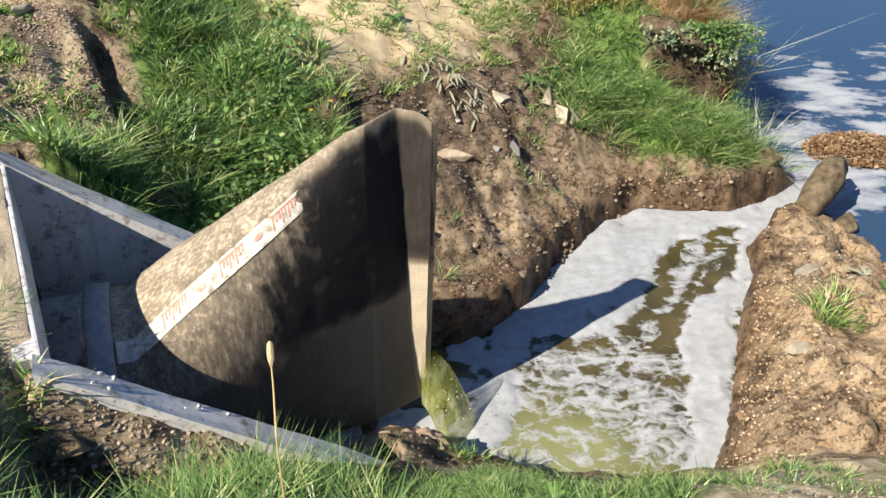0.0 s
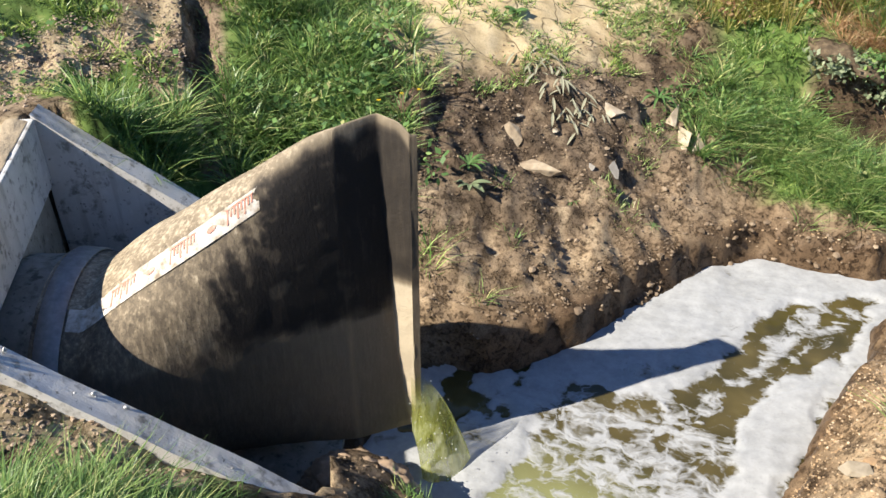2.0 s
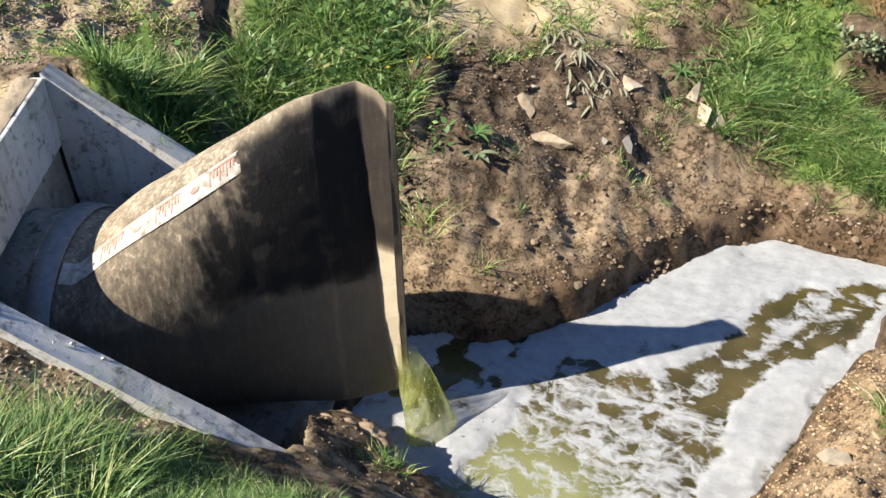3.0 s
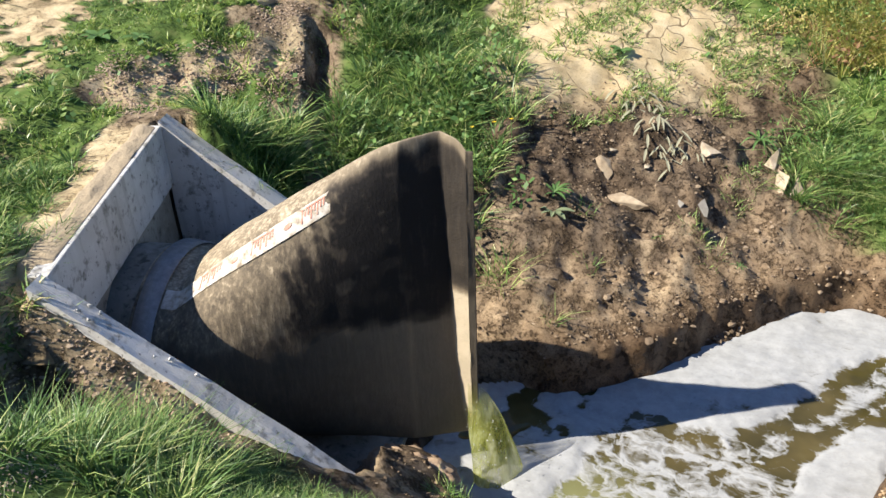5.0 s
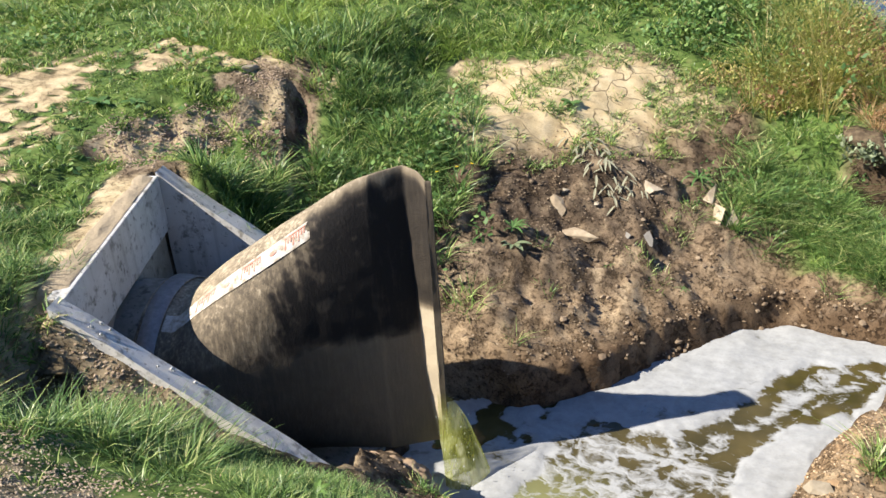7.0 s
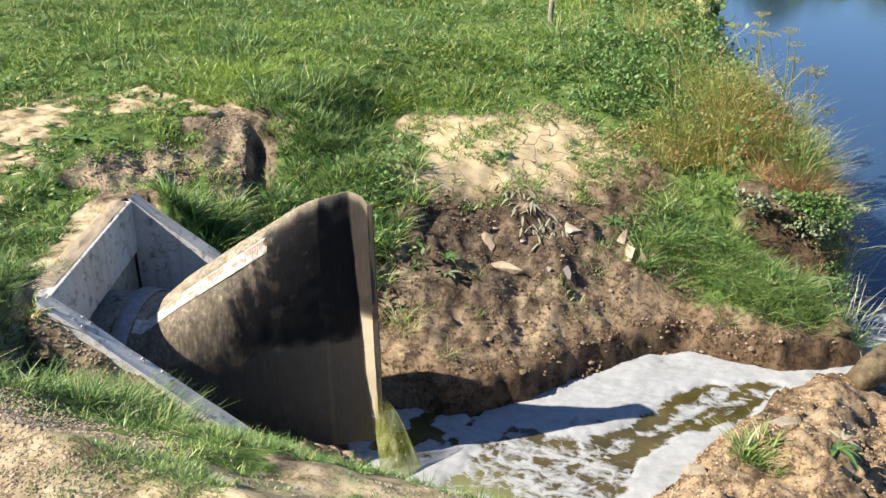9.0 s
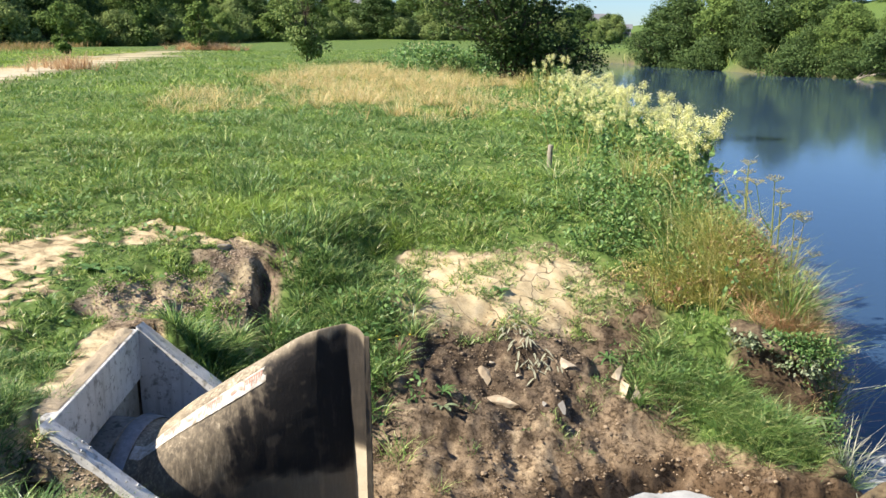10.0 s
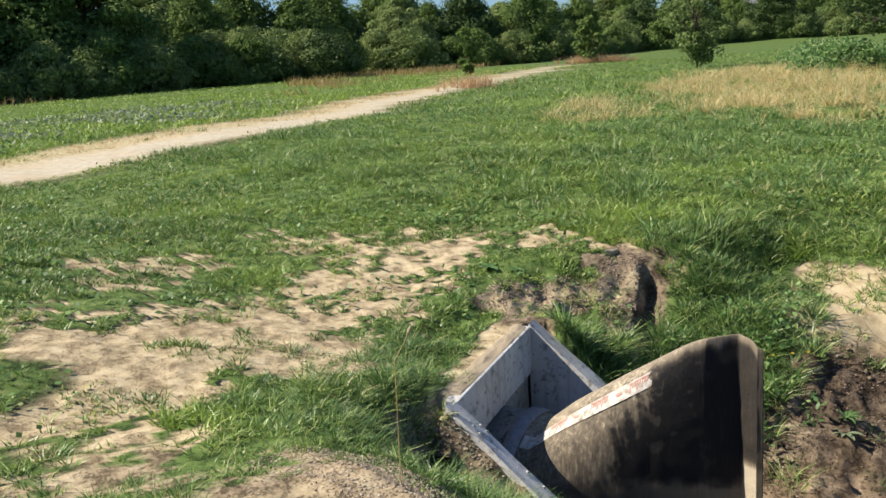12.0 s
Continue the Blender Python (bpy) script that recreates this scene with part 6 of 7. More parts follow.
# ---- water that leaves the valve ----
def make_jet():
    m, nt, b = material("yellow_green_water", 0.12, spec=0.5)
    n = noise_tex(nt, coords(nt, (14, 14, 3)), 1.0, 4)
    col = ramp(nt, n, [(0.3, (0.28, 0.31, 0.06)), (0.5, (0.44, 0.47, 0.12)), (0.7, (0.78, 0.80, 0.55))])
    nt.links.new(col, b.inputs["Base Color"])
    bumped(nt, b, n, 0.6, 0.02)
    t = nt.nodes.new("ShaderNodeBsdfTranslucent")
    nt.links.new(col, t.inputs[0])
    x = nt.nodes.new("ShaderNodeMixShader")
    x.inputs[0].default_value = 0.6
    nt.links.new(b.outputs[0], x.inputs[1])
    nt.links.new(t.outputs[0], x.inputs[2])
    clearer = nt.nodes.new("ShaderNodeBsdfTransparent")
    y = nt.nodes.new("ShaderNodeMixShader")
    c = nt.nodes.new("ShaderNodeTexCoord")
    xyz = nt.nodes.new("ShaderNodeSeparateXYZ")
    nt.links.new(c.outputs["Object"], xyz.inputs[0])
    deep = ramp(nt, plain(nt, "ADD", plain(nt, "MULTIPLY", xyz.outputs[2], -1.8), -1.9), [(0.0, 0.25), (0.5, 1.0)])
    nt.links.new(sums(nt, "MULTIPLY", ramp(nt, n, [(0.34, 0.2), (0.62, 0.85)]), deep), y.inputs[0])
    nt.links.new(clearer.outputs[0], y.inputs[1])
    nt.links.new(x.outputs[0], y.inputs[2])
    nt.links.new(y.outputs[0], nt.nodes["Material Output"].inputs[0])
    return m


def build_jet():
    bm = bmesh.new()
    nu, nv = 26, 16
    def at(u, v, side):
        z0 = -1.43 + 0.40 * v
        reach = 0.06 + 0.25 * v
        s = LIP_S - 0.02 + u * reach
        z = z0 + (WATER - 0.03 - z0) * u ** 1.9
        wob = 0.018 * noise.noise(Vector((u * 5, v * 9, side * 3.0)))
        edge = math.sin(math.pi * min(max(v, 0.02), 0.98)) ** 0.5
        return along(s, side * (0.012 + 0.06 * u) * edge + wob * u - (0.06 + 0.16 * (1 - v)) * u ** 1.2, z)
    sides = []
    for side in (-1, 1):
        sides.append([[bm.verts.new(at(i / nu, j / nv, side)) for j in range(nv + 1)] for i in range(nu + 1)])
    for g in sides:
        for i in range(nu):
            for j in range(nv):
                bm.faces.new((g[i][j], g[i + 1][j], g[i + 1][j + 1], g[i][j + 1]))
    for i in range(nu):
        for j in (0, nv):
            bm.faces.new((sides[0][i][j], sides[0][i + 1][j], sides[1][i + 1][j], sides[1][i][j]))
    for j in range(nv):
        bm.faces.new((sides[0][0][j], sides[0][0][j + 1], sides[1][0][j + 1], sides[1][0][j]))
    bmesh.ops.recalc_face_normals(bm, faces=bm.faces[:])
    ob = part("outflow_water", bm, make_jet(), None, "yellow-green sheet of water pouring from the valve's lip", True)
    return tagged(ob, category="water")


build_jet()


def build_drops():
    r = random.Random(9)
    me_v, me_f, k = [], [], 0
    for i in range(110):
        u, v = r.uniform(0.0, 1.0), r.uniform(0.1, 1.0)
        s = LIP_S + u * (0.06 + 0.24 * v) + r.gauss(0, 0.02)
        z = max(WATER, -1.43 + 0.42 * v - (0.2 + 0.4 * v) * u ** 1.9 + r.gauss(0, 0.025))
        p = along(s, r.gauss(0, 0.045) - 0.25 * u, z)
        q = 0.0022 * math.exp(r.gauss(0, 0.4))
        me_v += [p + Vector(d) * q for d in ((1, 0, 0), (-1, 0, 0), (0, 1, 0), (0, -1, 0), (0, 0, 1.6), (0, 0, -1.6))]
        me_f += [(k + a, k + b, k + c) for a, b, c in ((0, 2, 4), (2, 1, 4), (1, 3, 4), (3, 0, 4), (2, 0, 5), (1, 2, 5), (3, 1, 5), (0, 3, 5))]
        k += 6
    me = mesh_of("spray", [tuple(p) for p in me_v], me_f, True)
    mat = make_plain("white_spray", [(0.3, (0.6, 0.62, 0.6)), (0.7, (0.75, 0.77, 0.74))], 0.2, 20, 0.0, 0.001)
    return tagged(held("spray", me, mat), "white spray drops round the falling water", "water", kind="stuff")


build_drops()


# ---- stones and clods ----
def rock_mesh(name, size, seed, points=10):
    """An angular stone: the hull of scattered points, edges worn."""
    r = random.Random(seed)
    bm = bmesh.new()
    for _ in range(points):
        d = Vector((r.gauss(0, 1), r.gauss(0, 1), r.gauss(0, 1))).normalized() * r.uniform(0.34, 0.6)
        bm.verts.new((d.x * size[0], d.y * size[1], d.z * size[2]))
    out = bmesh.ops.convex_hull(bm, input=bm.verts[:])
    bmesh.ops.delete(bm, geom=[v for v in out["geom_interior"] if isinstance(v, bmesh.types.BMVert)], context="VERTS")
    bmesh.ops.bevel(bm, geom=bm.edges[:], offset=min(size) * 0.03, segments=1, affect="EDGES")
    me = bpy.data.meshes.new(name)
    bm.to_mesh(me)
    bm.free()
    return me


def rock(name, at, size, turn, mat, label, seed, sink=0.25, tilt=(0, 0), category="stone"):
    ob = held(name, rock_mesh(name, size, seed), mat, None, label)
    z = float(height(at[0], at[1])) + size[2] * (0.5 - sink)
    ob.matrix_basis = pose(at[0], at[1], z, tilt[0], tilt[1], turn)
    return tagged(ob, category=category)


SHARD = make_plain("pale_wood_shard", [(0.3, (0.3, 0.23, 0.15)), (0.5, (0.44, 0.36, 0.26)), (0.7, (0.54, 0.46, 0.35))], 0.85, 14, 0.4, 0.01)
SLATEY = make_plain("grey_shard", [(0.3, (0.17, 0.155, 0.135)), (0.7, (0.27, 0.255, 0.23))], 0.8, 18, 0.3, 0.008)
CLAY = make_plain("pale_clay", [(0.3, (0.24, 0.18, 0.12)), (0.5, (0.37, 0.295, 0.205)), (0.7, (0.48, 0.40, 0.29))], 0.95, 12, 0.8, 0.02)
MOSSY = make_plain("mossy_earth", [(0.3, (0.07, 0.05, 0.03)), (0.5, (0.14, 0.105, 0.06)), (0.7, (0.21, 0.165, 0.095))], 0.95, 16, 0.7, 0.02)

rock("stone_shard", (0.86, 6.58), (0.17, 0.06, 0.30), 20, SHARD, "pale upright stone shard in the earth bank", 1, 0.4, (-40, 10))
rock("stone_shard", (0.95, 6.44), (0.13, 0.05, 0.28), -15, SHARD, "narrow pale stone shard in the earth bank", 2, 0.4, (-45, -35))
rock("stone_shard", (1.04, 6.45), (0.14, 0.05, 0.22), 10, SHARD, "flat pale stone shard in the earth bank", 3, 0.4, (-40, 15))
rock("flat_stone", (0.44, 6.33), (0.2, 0.14, 0.04), 25, SHARD, "flat pale stone beside wilted leaves on the bank", 4, 0.3, (22, 0))
rock("grey_shard", (0.54, 5.92), (0.10, 0.03, 0.15), 8, SLATEY, "thin grey slate shard set in the bank", 5, 0.5, (-40, 5))
rock("grey_shard", (0.40, 5.86), (0.09, 0.03, 0.13), -20, SLATEY, "small grey slate shard set in the bank", 6, 0.5, (-40, -10))
rock("stone", (-0.12, 5.98), (0.07, 0.055, 0.035), 0, STONE, "small pale stone on the earth bank", 7, 0.4)
rock("stone", (0.11, 5.98), (0.07, 0.06, 0.035), 40, STONE, "small pale stone on the earth bank", 8, 0.4)
rock("stone", (0.02, 4.95), (0.06, 0.05, 0.035), 0, STONE, "small pale pebble low on the earth bank", 9, 0.4)
rock("stone", (2.38, 4.78), (0.22, 0.14, 0.09), 15, STONE, "pale yellow stone on the muddy spit", 10)
rock("stone", (1.96, 3.82), (0.19, 0.12, 0.10), -10, STONE, "pale yellow stone at the pool's edge", 11)
rock("stone", (-2.6, 5.51), (0.16, 0.12, 0.10), 30, STONE, "small grey stone at the field's edge", 12)
rock("stone", (0.80, 1.22), (0.14, 0.09, 0.04), 5, STONE, "flat pale stone in the trodden ground", 13)
rock("boulder", (3.2, 5.98), (0.34, 0.30, 0.26), 20, MOSSY, "rounded brown boulder in the channel mouth", 14)
rock("earth_block", (-1.27, 2.29), (0.15, 0.12, 0.11), 25, MOSSY, "dark earth block beside the headwall corner", 15, 0.25, (0, 0), "clod")
rock("clay_lump", (0.04, 5.72), (0.42, 0.20, 0.10), 10, CLAY, "pale clay lump slumped on the bank", 16, 0.5, (-18, 6), "clod")
rock("clay_lump", (-0.12, 5.80), (0.15, 0.10, 0.22), 0, CLAY, "pale clay lump slumped on the bank", 17, 0.5, (-20, 0), "clod")
rock("mud_clod", (2.66, 6.46), (0.4, 0.26, 0.26), 35, MOSSY, "dark mud clod at the channel's edge", 18, 0.4, (0, 0), "clod")
rock("mud_clod", (3.02, 6.55), (0.3, 0.22, 0.2), -10, MOSSY, "dark mud clod at the channel's edge", 19, 0.4, (0, 0), "clod")


def mud_lump(at, size, turn, seed):
    bm = bmesh.new()
    bmesh.ops.create_icosphere(bm, subdivisions=5, radius=1.0)
    for v in bm.verts:
        d = v.co.copy()
        k = 1 + 0.22 * noise.noise(d * 1.7 + Vector((seed, 0, 0))) + 0.13 * noise.noise(d * 4.5) + 0.07 * noise.noise(d * 11) + 0.035 * noise.noise(d * 27)
        v.co = Vector((d.x * size[0], d.y * size[1], d.z * size[2])) * k
    ob = part("mud_clod", bm, MUD, None, "large wet-brown mud clod below the valve's lip", True)
    ob.matrix_basis = pose(*at, 0, 0, turn)
    return tagged(ob, category="clod")


MUD = make_plain("brown_mud", [(0.3, (0.19, 0.13, 0.085)), (0.5, (0.34, 0.245, 0.165)), (0.7, (0.46, 0.35, 0.245))], 0.9, 13, 0.8, 0.025)
mud_lump((-0.2, 3.3, -1.44), (0.29, 0.16, 0.24), 8, 2)
mud_lump((0.06, 3.24, -1.5), (0.15, 0.13, 0.2), -20, 7)


def build_log():
    bm = bmesh.new()
    pts = [Vector((2.82, 5.9, -1.44)), Vector((2.95, 6.06, -1.38)), Vector((3.08, 6.22, -1.33)), Vector((3.17, 6.34, -1.31))]
    tube(bm, pts, [0.08, 0.125, 0.13, 0.10], 18)
    bmesh.ops.subdivide_edges(bm, edges=bm.edges[:], cuts=2, use_grid_fill=True)
    for v in bm.verts:
        v.co += Vector((1, 0.6, 1)) * (0.05 * noise.noise(v.co * 6) + 0.025 * noise.noise(v.co * 17))
    ob = part("log", bm, MOSSY, None, "short mossy log lying in the channel mouth", True)
    return tagged(ob, category="log")


build_log()


def crumbs(name, mat, label, x, y, size, category, spread=0.45):
    """Many small stones or clods, joined."""
    base12, tri20 = ICO_V, ICO_F
    n = len(x)
    s = size * np.minimum(np.exp(rng.normal(0, spread, n)), 2.3)
    a = rng.uniform(0, math.tau, n)
    sc = np.stack((s * rng.uniform(0.8, 1.4, n), s * rng.uniform(0.7, 1.1, n), s * rng.uniform(0.4, 0.75, n)), -1)
    v = base12[None] * (1 + rng.uniform(-0.4, 0.3, (n, 12, 1))) * sc[:, None]
    c, d = np.cos(a)[:, None], np.sin(a)[:, None]
    vx, vy = v[..., 0] * c - v[..., 1] * d, v[..., 0] * d + v[..., 1] * c
    z = height(x, y) + s * 0.03
    v = np.stack((vx + x[:, None], vy + y[:, None], v[..., 2] + z[:, None]), -1).reshape(-1, 3)
    f = (tri20[None] + (np.arange(n) * 12)[:, None, None]).reshape(-1, 3)
    return tagged(held(name, mesh_of(name, v, f), mat), label, category, kind="stuff")


g = (1 + 5 ** 0.5) / 2
ICO_V = np.array([(-1, g, 0), (1, g, 0), (-1, -g, 0), (1, -g, 0), (0, -1, g), (0, 1, g), (0, -1, -g), (0, 1, -g), (g, 0, -1), (g, 0, 1), (-g, 0, -1), (-g, 0, 1)]) * 0.2628
ICO_F = np.array([(0, 11, 5), (0, 5, 1), (0, 1, 7), (0, 7, 10), (0, 10, 11), (1, 5, 9), (5, 11, 4), (11, 10, 2), (10, 7, 6), (7, 1, 8),
                  (3, 9, 4), (3, 4, 2), (3, 2, 6), (3, 6, 8), (3, 8, 9), (4, 9, 5), (2, 4, 11), (6, 2, 10), (8, 6, 7), (9, 8, 1)])

dry_land = lambda x, y: (signed(x, y, POOL_EDGE) > 0.05) & (signed(x, y, BOX) > 0.03) & (river_side(x, y) > 0.3)
mound_spots = scatter(2200, 1.6, 3.2, 3.0, 6.2, lambda x, y: dry_land(x, y) * step(0.45, 0.62, rough(x, y, 0.35, 71)))
edge_spots = scatter(1300, 1.5, 2.3, 3.0, 4.8, lambda x, y: dry_land(x, y) * step(0.55, 0.2, signed(x, y, POOL_EDGE)))
bank_spots = scatter(1200, -1.0, 2.6, 4.3, 7.0, lambda x, y: dry_land(x, y) * bank_face(x, y) * (0.12 + 0.88 * step(0.5, 0.64, rough(x, y, 0.3, 72))))
chip_spots = scatter(15000, 1.35, 3.1, 2.9, 6.2, lambda x, y: dry_land(x, y) * np.maximum(step(0.48, 0.62, rough(x, y, 0.28, 71)) * 0.55, step(0.42, 0.12, signed(x, y, POOL_EDGE) + 0.3 * (rough(x, y, 0.4, 93) - 0.5)) * (y < 4.9)))
crumbs("bark_chips", CHIP, "pale chips of bark and stone strewn over the spit", *chip_spots, 0.0085, "chips", 0.75)
crumbs("pebbles", PEBBLE, "pale pebbles and bark chips strewn over the banks", np.concatenate((mound_spots[0], edge_spots[0], bank_spots[0])),
       np.concatenate((mound_spots[1], edge_spots[1], bank_spots[1])), 0.0095, "pebbles")
clod_spots = scatter(30000, -3.4, -1.6, 3.8, 6.0, lambda x, y: step(0.12, -0.1, np.minimum(signed(x, y, CLODS), np.abs(trench_off(x, y) + 0.17) - 0.14 + 9 * (np.abs(y - 5.2) > 0.5)) + 0.3 * (rough(x, y, 0.5, 73) - 0.5)) * dry_land(x, y) * ((trench_off(x, y) < -0.03) | (y < 4.6)) * (0.4 + 0.6 * step(0.4, 0.55, rough(x, y, 0.25, 79))))
side_spots = scatter(4500, -1.7, -0.3, 1.9, 2.7, lambda x, y: dry_land(x, y) * step(0.3, 0.1, signed(x, y, WALL_SIDE)))
face_spots = scatter(21000, -1.0, 2.4, 4.3, 7.0, lambda x, y: dry_land(x, y) * bank_face(x, y) * (0.2 + 0.6 * step(0.42, 0.6, rough(x, y, 0.4, 74))))
lip_spots = scatter(260, -0.35, 0.3, 2.85, 3.3, lambda x, y: dry_land(x, y) * 1.0)
crumbs("soil_clods", CLOD, "crumbly brown soil clods round the headwall", np.concatenate((clod_spots[0], side_spots[0])),
       np.concatenate((clod_spots[1], side_spots[1])), 0.0105, "soil", 0.65)
crumbs("bank_crumbs", SOIL, "dark crumbs of raw soil on the bank and by the headwall", np.concatenate((face_spots[0], lip_spots[0])), np.concatenate((face_spots[1], lip_spots[1])), 0.0085, "soil", 0.7)
brink = scatter(4200, 0.0, 2.7, 4.2, 6.6, lambda x, y: step(0.16, 0.1, signed(x, y, POOL_EDGE)) * (signed(x, y, POOL_EDGE) > 0.02) * (y > 4.1 + 0.8 * x) * step(0.4, 0.6, rough(x, y, 0.25, 80)))
lump = scatter(1500, -1.0, 1.7, 4.5, 6.6, lambda x, y: dry_land(x, y) * bank_face(x, y) * step(0.42, 0.6, rough(x, y, 0.35, 105)))
crumbs("bank_clods", SOIL, "larger broken clods lying on the raw earth bank", *lump, 0.021, "soil", 0.55)
spit_lump = scatter(340, 1.5, 3.1, 3.0, 6.2, lambda x, y: dry_land(x, y) * step(0.45, 0.6, rough(x, y, 0.3, 106)))
crumbs("spit_clods", OCHRE_CLOD, "ochre clods of dried mud on the spit", *spit_lump, 0.024, "soil", 0.5)
crumbs("brink_clods", SOIL, "ragged wet clods along the pool's brink", *brink, 0.026, "soil", 0.5)
front_spots = scatter(17000, -0.9, 2.2, 0.6, 2.4, lambda x, y: step(0.42, 0.6, rough(x, y, 0.4, 75)) * step(1.9, 1.5, y - 0.8 * (x > 0.8)))
trod_spots = scatter(3500, -6, -1.5, -0.5, 5, lambda x, y: bare(x, y) * dry_land(x, y) * step(0.45, 0.62, rough(x, y, 0.4, 76)))
rubble_spots = scatter(16000, -0.9, 0.7, 0.85, 1.9, lambda x, y: step(0.36, 0.56, rough(x, y, 0.3, 102)) * step(1.85, 1.5, y + 0.3 * x))
crumbs("rubble", GRIT, "dry crumbled clods of pale soil on the brow of the bank", *rubble_spots, 0.006, "soil", 0.75)
crumbs("gravel", GRIT, "loose gravel on the trodden ground", np.concatenate((front_spots[0], trod_spots[0])), np.concatenate((front_spots[1], trod_spots[1])), 0.006, "gravel", 0.7)


# ---- heap of dead leaves in the shallows ----
def build_heap():
    n = 6000
    a, r = rng.uniform(0, math.tau, n), 0.44 * np.sqrt(rng.uniform(0, 1, n))
    x, y = 3.86 + r * np.cos(a) * 1.15, 7.3 + r * np.sin(a) * 0.75
    z = RIVER_Z + 0.02 + 0.12 * (1 - (r / 0.44) ** 2) * rng.uniform(0.6, 1, n)
    v, f = leaves(x, y, z, 0.038, 0.5, 0.35)
    ob = held("leaf_heap", mesh_of("leaf_heap", v, f), leafy("brown_wet_leaves", [(0.0, (0.12, 0.065, 0.03)), (0.5, (0.25, 0.145, 0.07)), (1.0, (0.42, 0.29, 0.16))], 0.15, 0.5))
    return tagged(ob, "heap of brown dead leaves in the river shallows", "leaves", kind="stuff")


build_heap()


# ---- single plants ----
def long_leaves(n, at, length, wide, rise, mat, name, label, seed, droop=1.0, category="plant", fan=None):
    """A rosette of long drooping leaves, each a folded strip."""
    r = random.Random(seed)
    z0 = float(height(at[0], at[1]))
    thing = tagged(new(name), label, category)
    thing.matrix_basis = pose(at[0], at[1], z0)
    for i in range(n):
        a, l = math.tau * i / n + r.uniform(-0.4, 0.4), length * r.uniform(0.6, 1.15)
        start = Vector((0, 0, 0))
        if fan is not None:
            a = fan + r.gauss(0, 0.8)
            start = Vector((r.gauss(0, 0.1), r.gauss(0, 0.06), 0))
            start.z = float(height(at[0] + start.x, at[1] + start.y)) - z0 + 0.02
        bm = bmesh.new()
        d, s = Vector((math.cos(a), math.sin(a), -0.35 if fan is not None else 0)), Vector((-math.sin(a), math.cos(a), 0))
        up = rise * r.uniform(0.5, 1.3)
        rows = []
        for k in range(6):
            t = k / 5
            p = start + d * l * t + Vector((0, 0, up * l * (t - droop * t * t)))
            w = wide * l * math.sin(math.pi * min(0.97, t * 0.9 + 0.08)) ** 0.8
            rows.append([bm.verts.new(p + s * w * q + Vector((0, 0, abs(q) * w * 0.3))) for q in (-1, 0, 1)])
        for p, q in zip(rows, rows[1:]):
            for k in range(2):
                bm.faces.new((p[k], p[k + 1], q[k + 1], q[k]))
        part("leaf", bm, mat, thing)
    return thing


WILTED = leafy("wilted_leaves", [(0.0, (0.26, 0.26, 0.17)), (0.5, (0.42, 0.41, 0.29)), (1.0, (0.56, 0.53, 0.4))], 0.2, 0.65)
for k, (x, y, n, l, rise) in enumerate(((0.14, 6.22, 11, 0.12, 0.15), (0.24, 6.12, 9, 0.11, 0.1), (0.06, 6.3, 9, 0.13, 0.3), (0.3, 6.26, 8, 0.1, 0.2), (-0.02, 6.44, 9, 0.12, 0.5), (-0.14, 6.36, 7, 0.12, 0.4))):
    long_leaves(n, (x, y), l, 0.085, rise, WILTED, "wilted_plant", "wilted grey-green plant with limp narrow leaves", 1 + 20 * k, 1.1, fan=-1.3)
long_leaves(14, (0.72, 6.72), 0.17, 0.06, 0.9, HERB, "green_weed", "green weed with drooping leaves at the bank's rim", 3, 1.0)
long_leaves(14, (0.98, 6.95), 0.17, 0.07, 0.9, HERB, "green_weed", "green weed with drooping leaves at the bank's rim", 4, 1.0)
long_leaves(12, (-0.28, 5.32), 0.13, 0.09, 0.8, HERB, "thistle_rosette", "grey-green thistle rosette on the raw bank", 5, 0.8)
long_leaves(8, (-0.24, 5.22), 0.13, 0.16, 0.6, GREYLEAF, "thistle_rosette", "pale thistle rosette on the raw bank", 6, 0.8)
long_leaves(9, (-0.36, 6.78), 0.11, 0.24, 0.8, HERB, "dock_plant", "broad-leaved dock plant on the dried mud", 7, 0.7)
long_leaves(12, (-3.2, 4.5), 0.13, 0.22, 0.5, HERB, "dock_plant", "broad-leaved dock plants at the bare ground's edge", 8, 0.7)
long_leaves(9, (-2.95, 4.62), 0.11, 0.22, 0.5, HERB, "dock_plant", "broad-leaved dock plants at the bare ground's edge", 9, 0.7)
long_leaves(7, (-1.83, 4.95), 0.16, 0.24, 0.8, LUSH, "dock_plant", "bright green dock plant in the grassy hollow", 10, 0.7)
long_leaves(6, (0.33, 2.05), 0.07, 0.2, 0.9, LUSH, "plantain", "bright green plantain on the near bank", 11, 0.7)
long_leaves(12, (2.72, 4.72), 0.17, 0.085, 0.7, WILTED, "wilted_plant", "wilted grey-green plant at the spit's outer edge", 41, 1.3)
long_leaves(12, (2.68, 4.42), 0.18, 0.10, 0.7, HERB, "green_weed", "limp green weed at the spit's outer edge", 42, 1.3)
long_leaves(10, (0.34, 5.62), 0.06, 0.06, 0.9, HERB, "small_weed", "small yellow-green weed on the raw bank", 12, 0.8)
long_leaves(10, (0.86, 5.75), 0.06, 0.06, 0.9, HERB, "small_weed", "small yellow-green weed on the raw bank", 13, 0.8)
long_leaves(12, (2.28, 7.2), 0.3, 0.12, 0.5, DEADLEAF, "dead_burdock", "large dead brown leaves hanging under the rim", 14, 2.0)
long_leaves(14, (2.5, 7.25), 0.2, 0.11, 0.4, GREYLEAF, "fern_plant", "grey-green ferny leaves hanging over the bank", 15, 1.7)
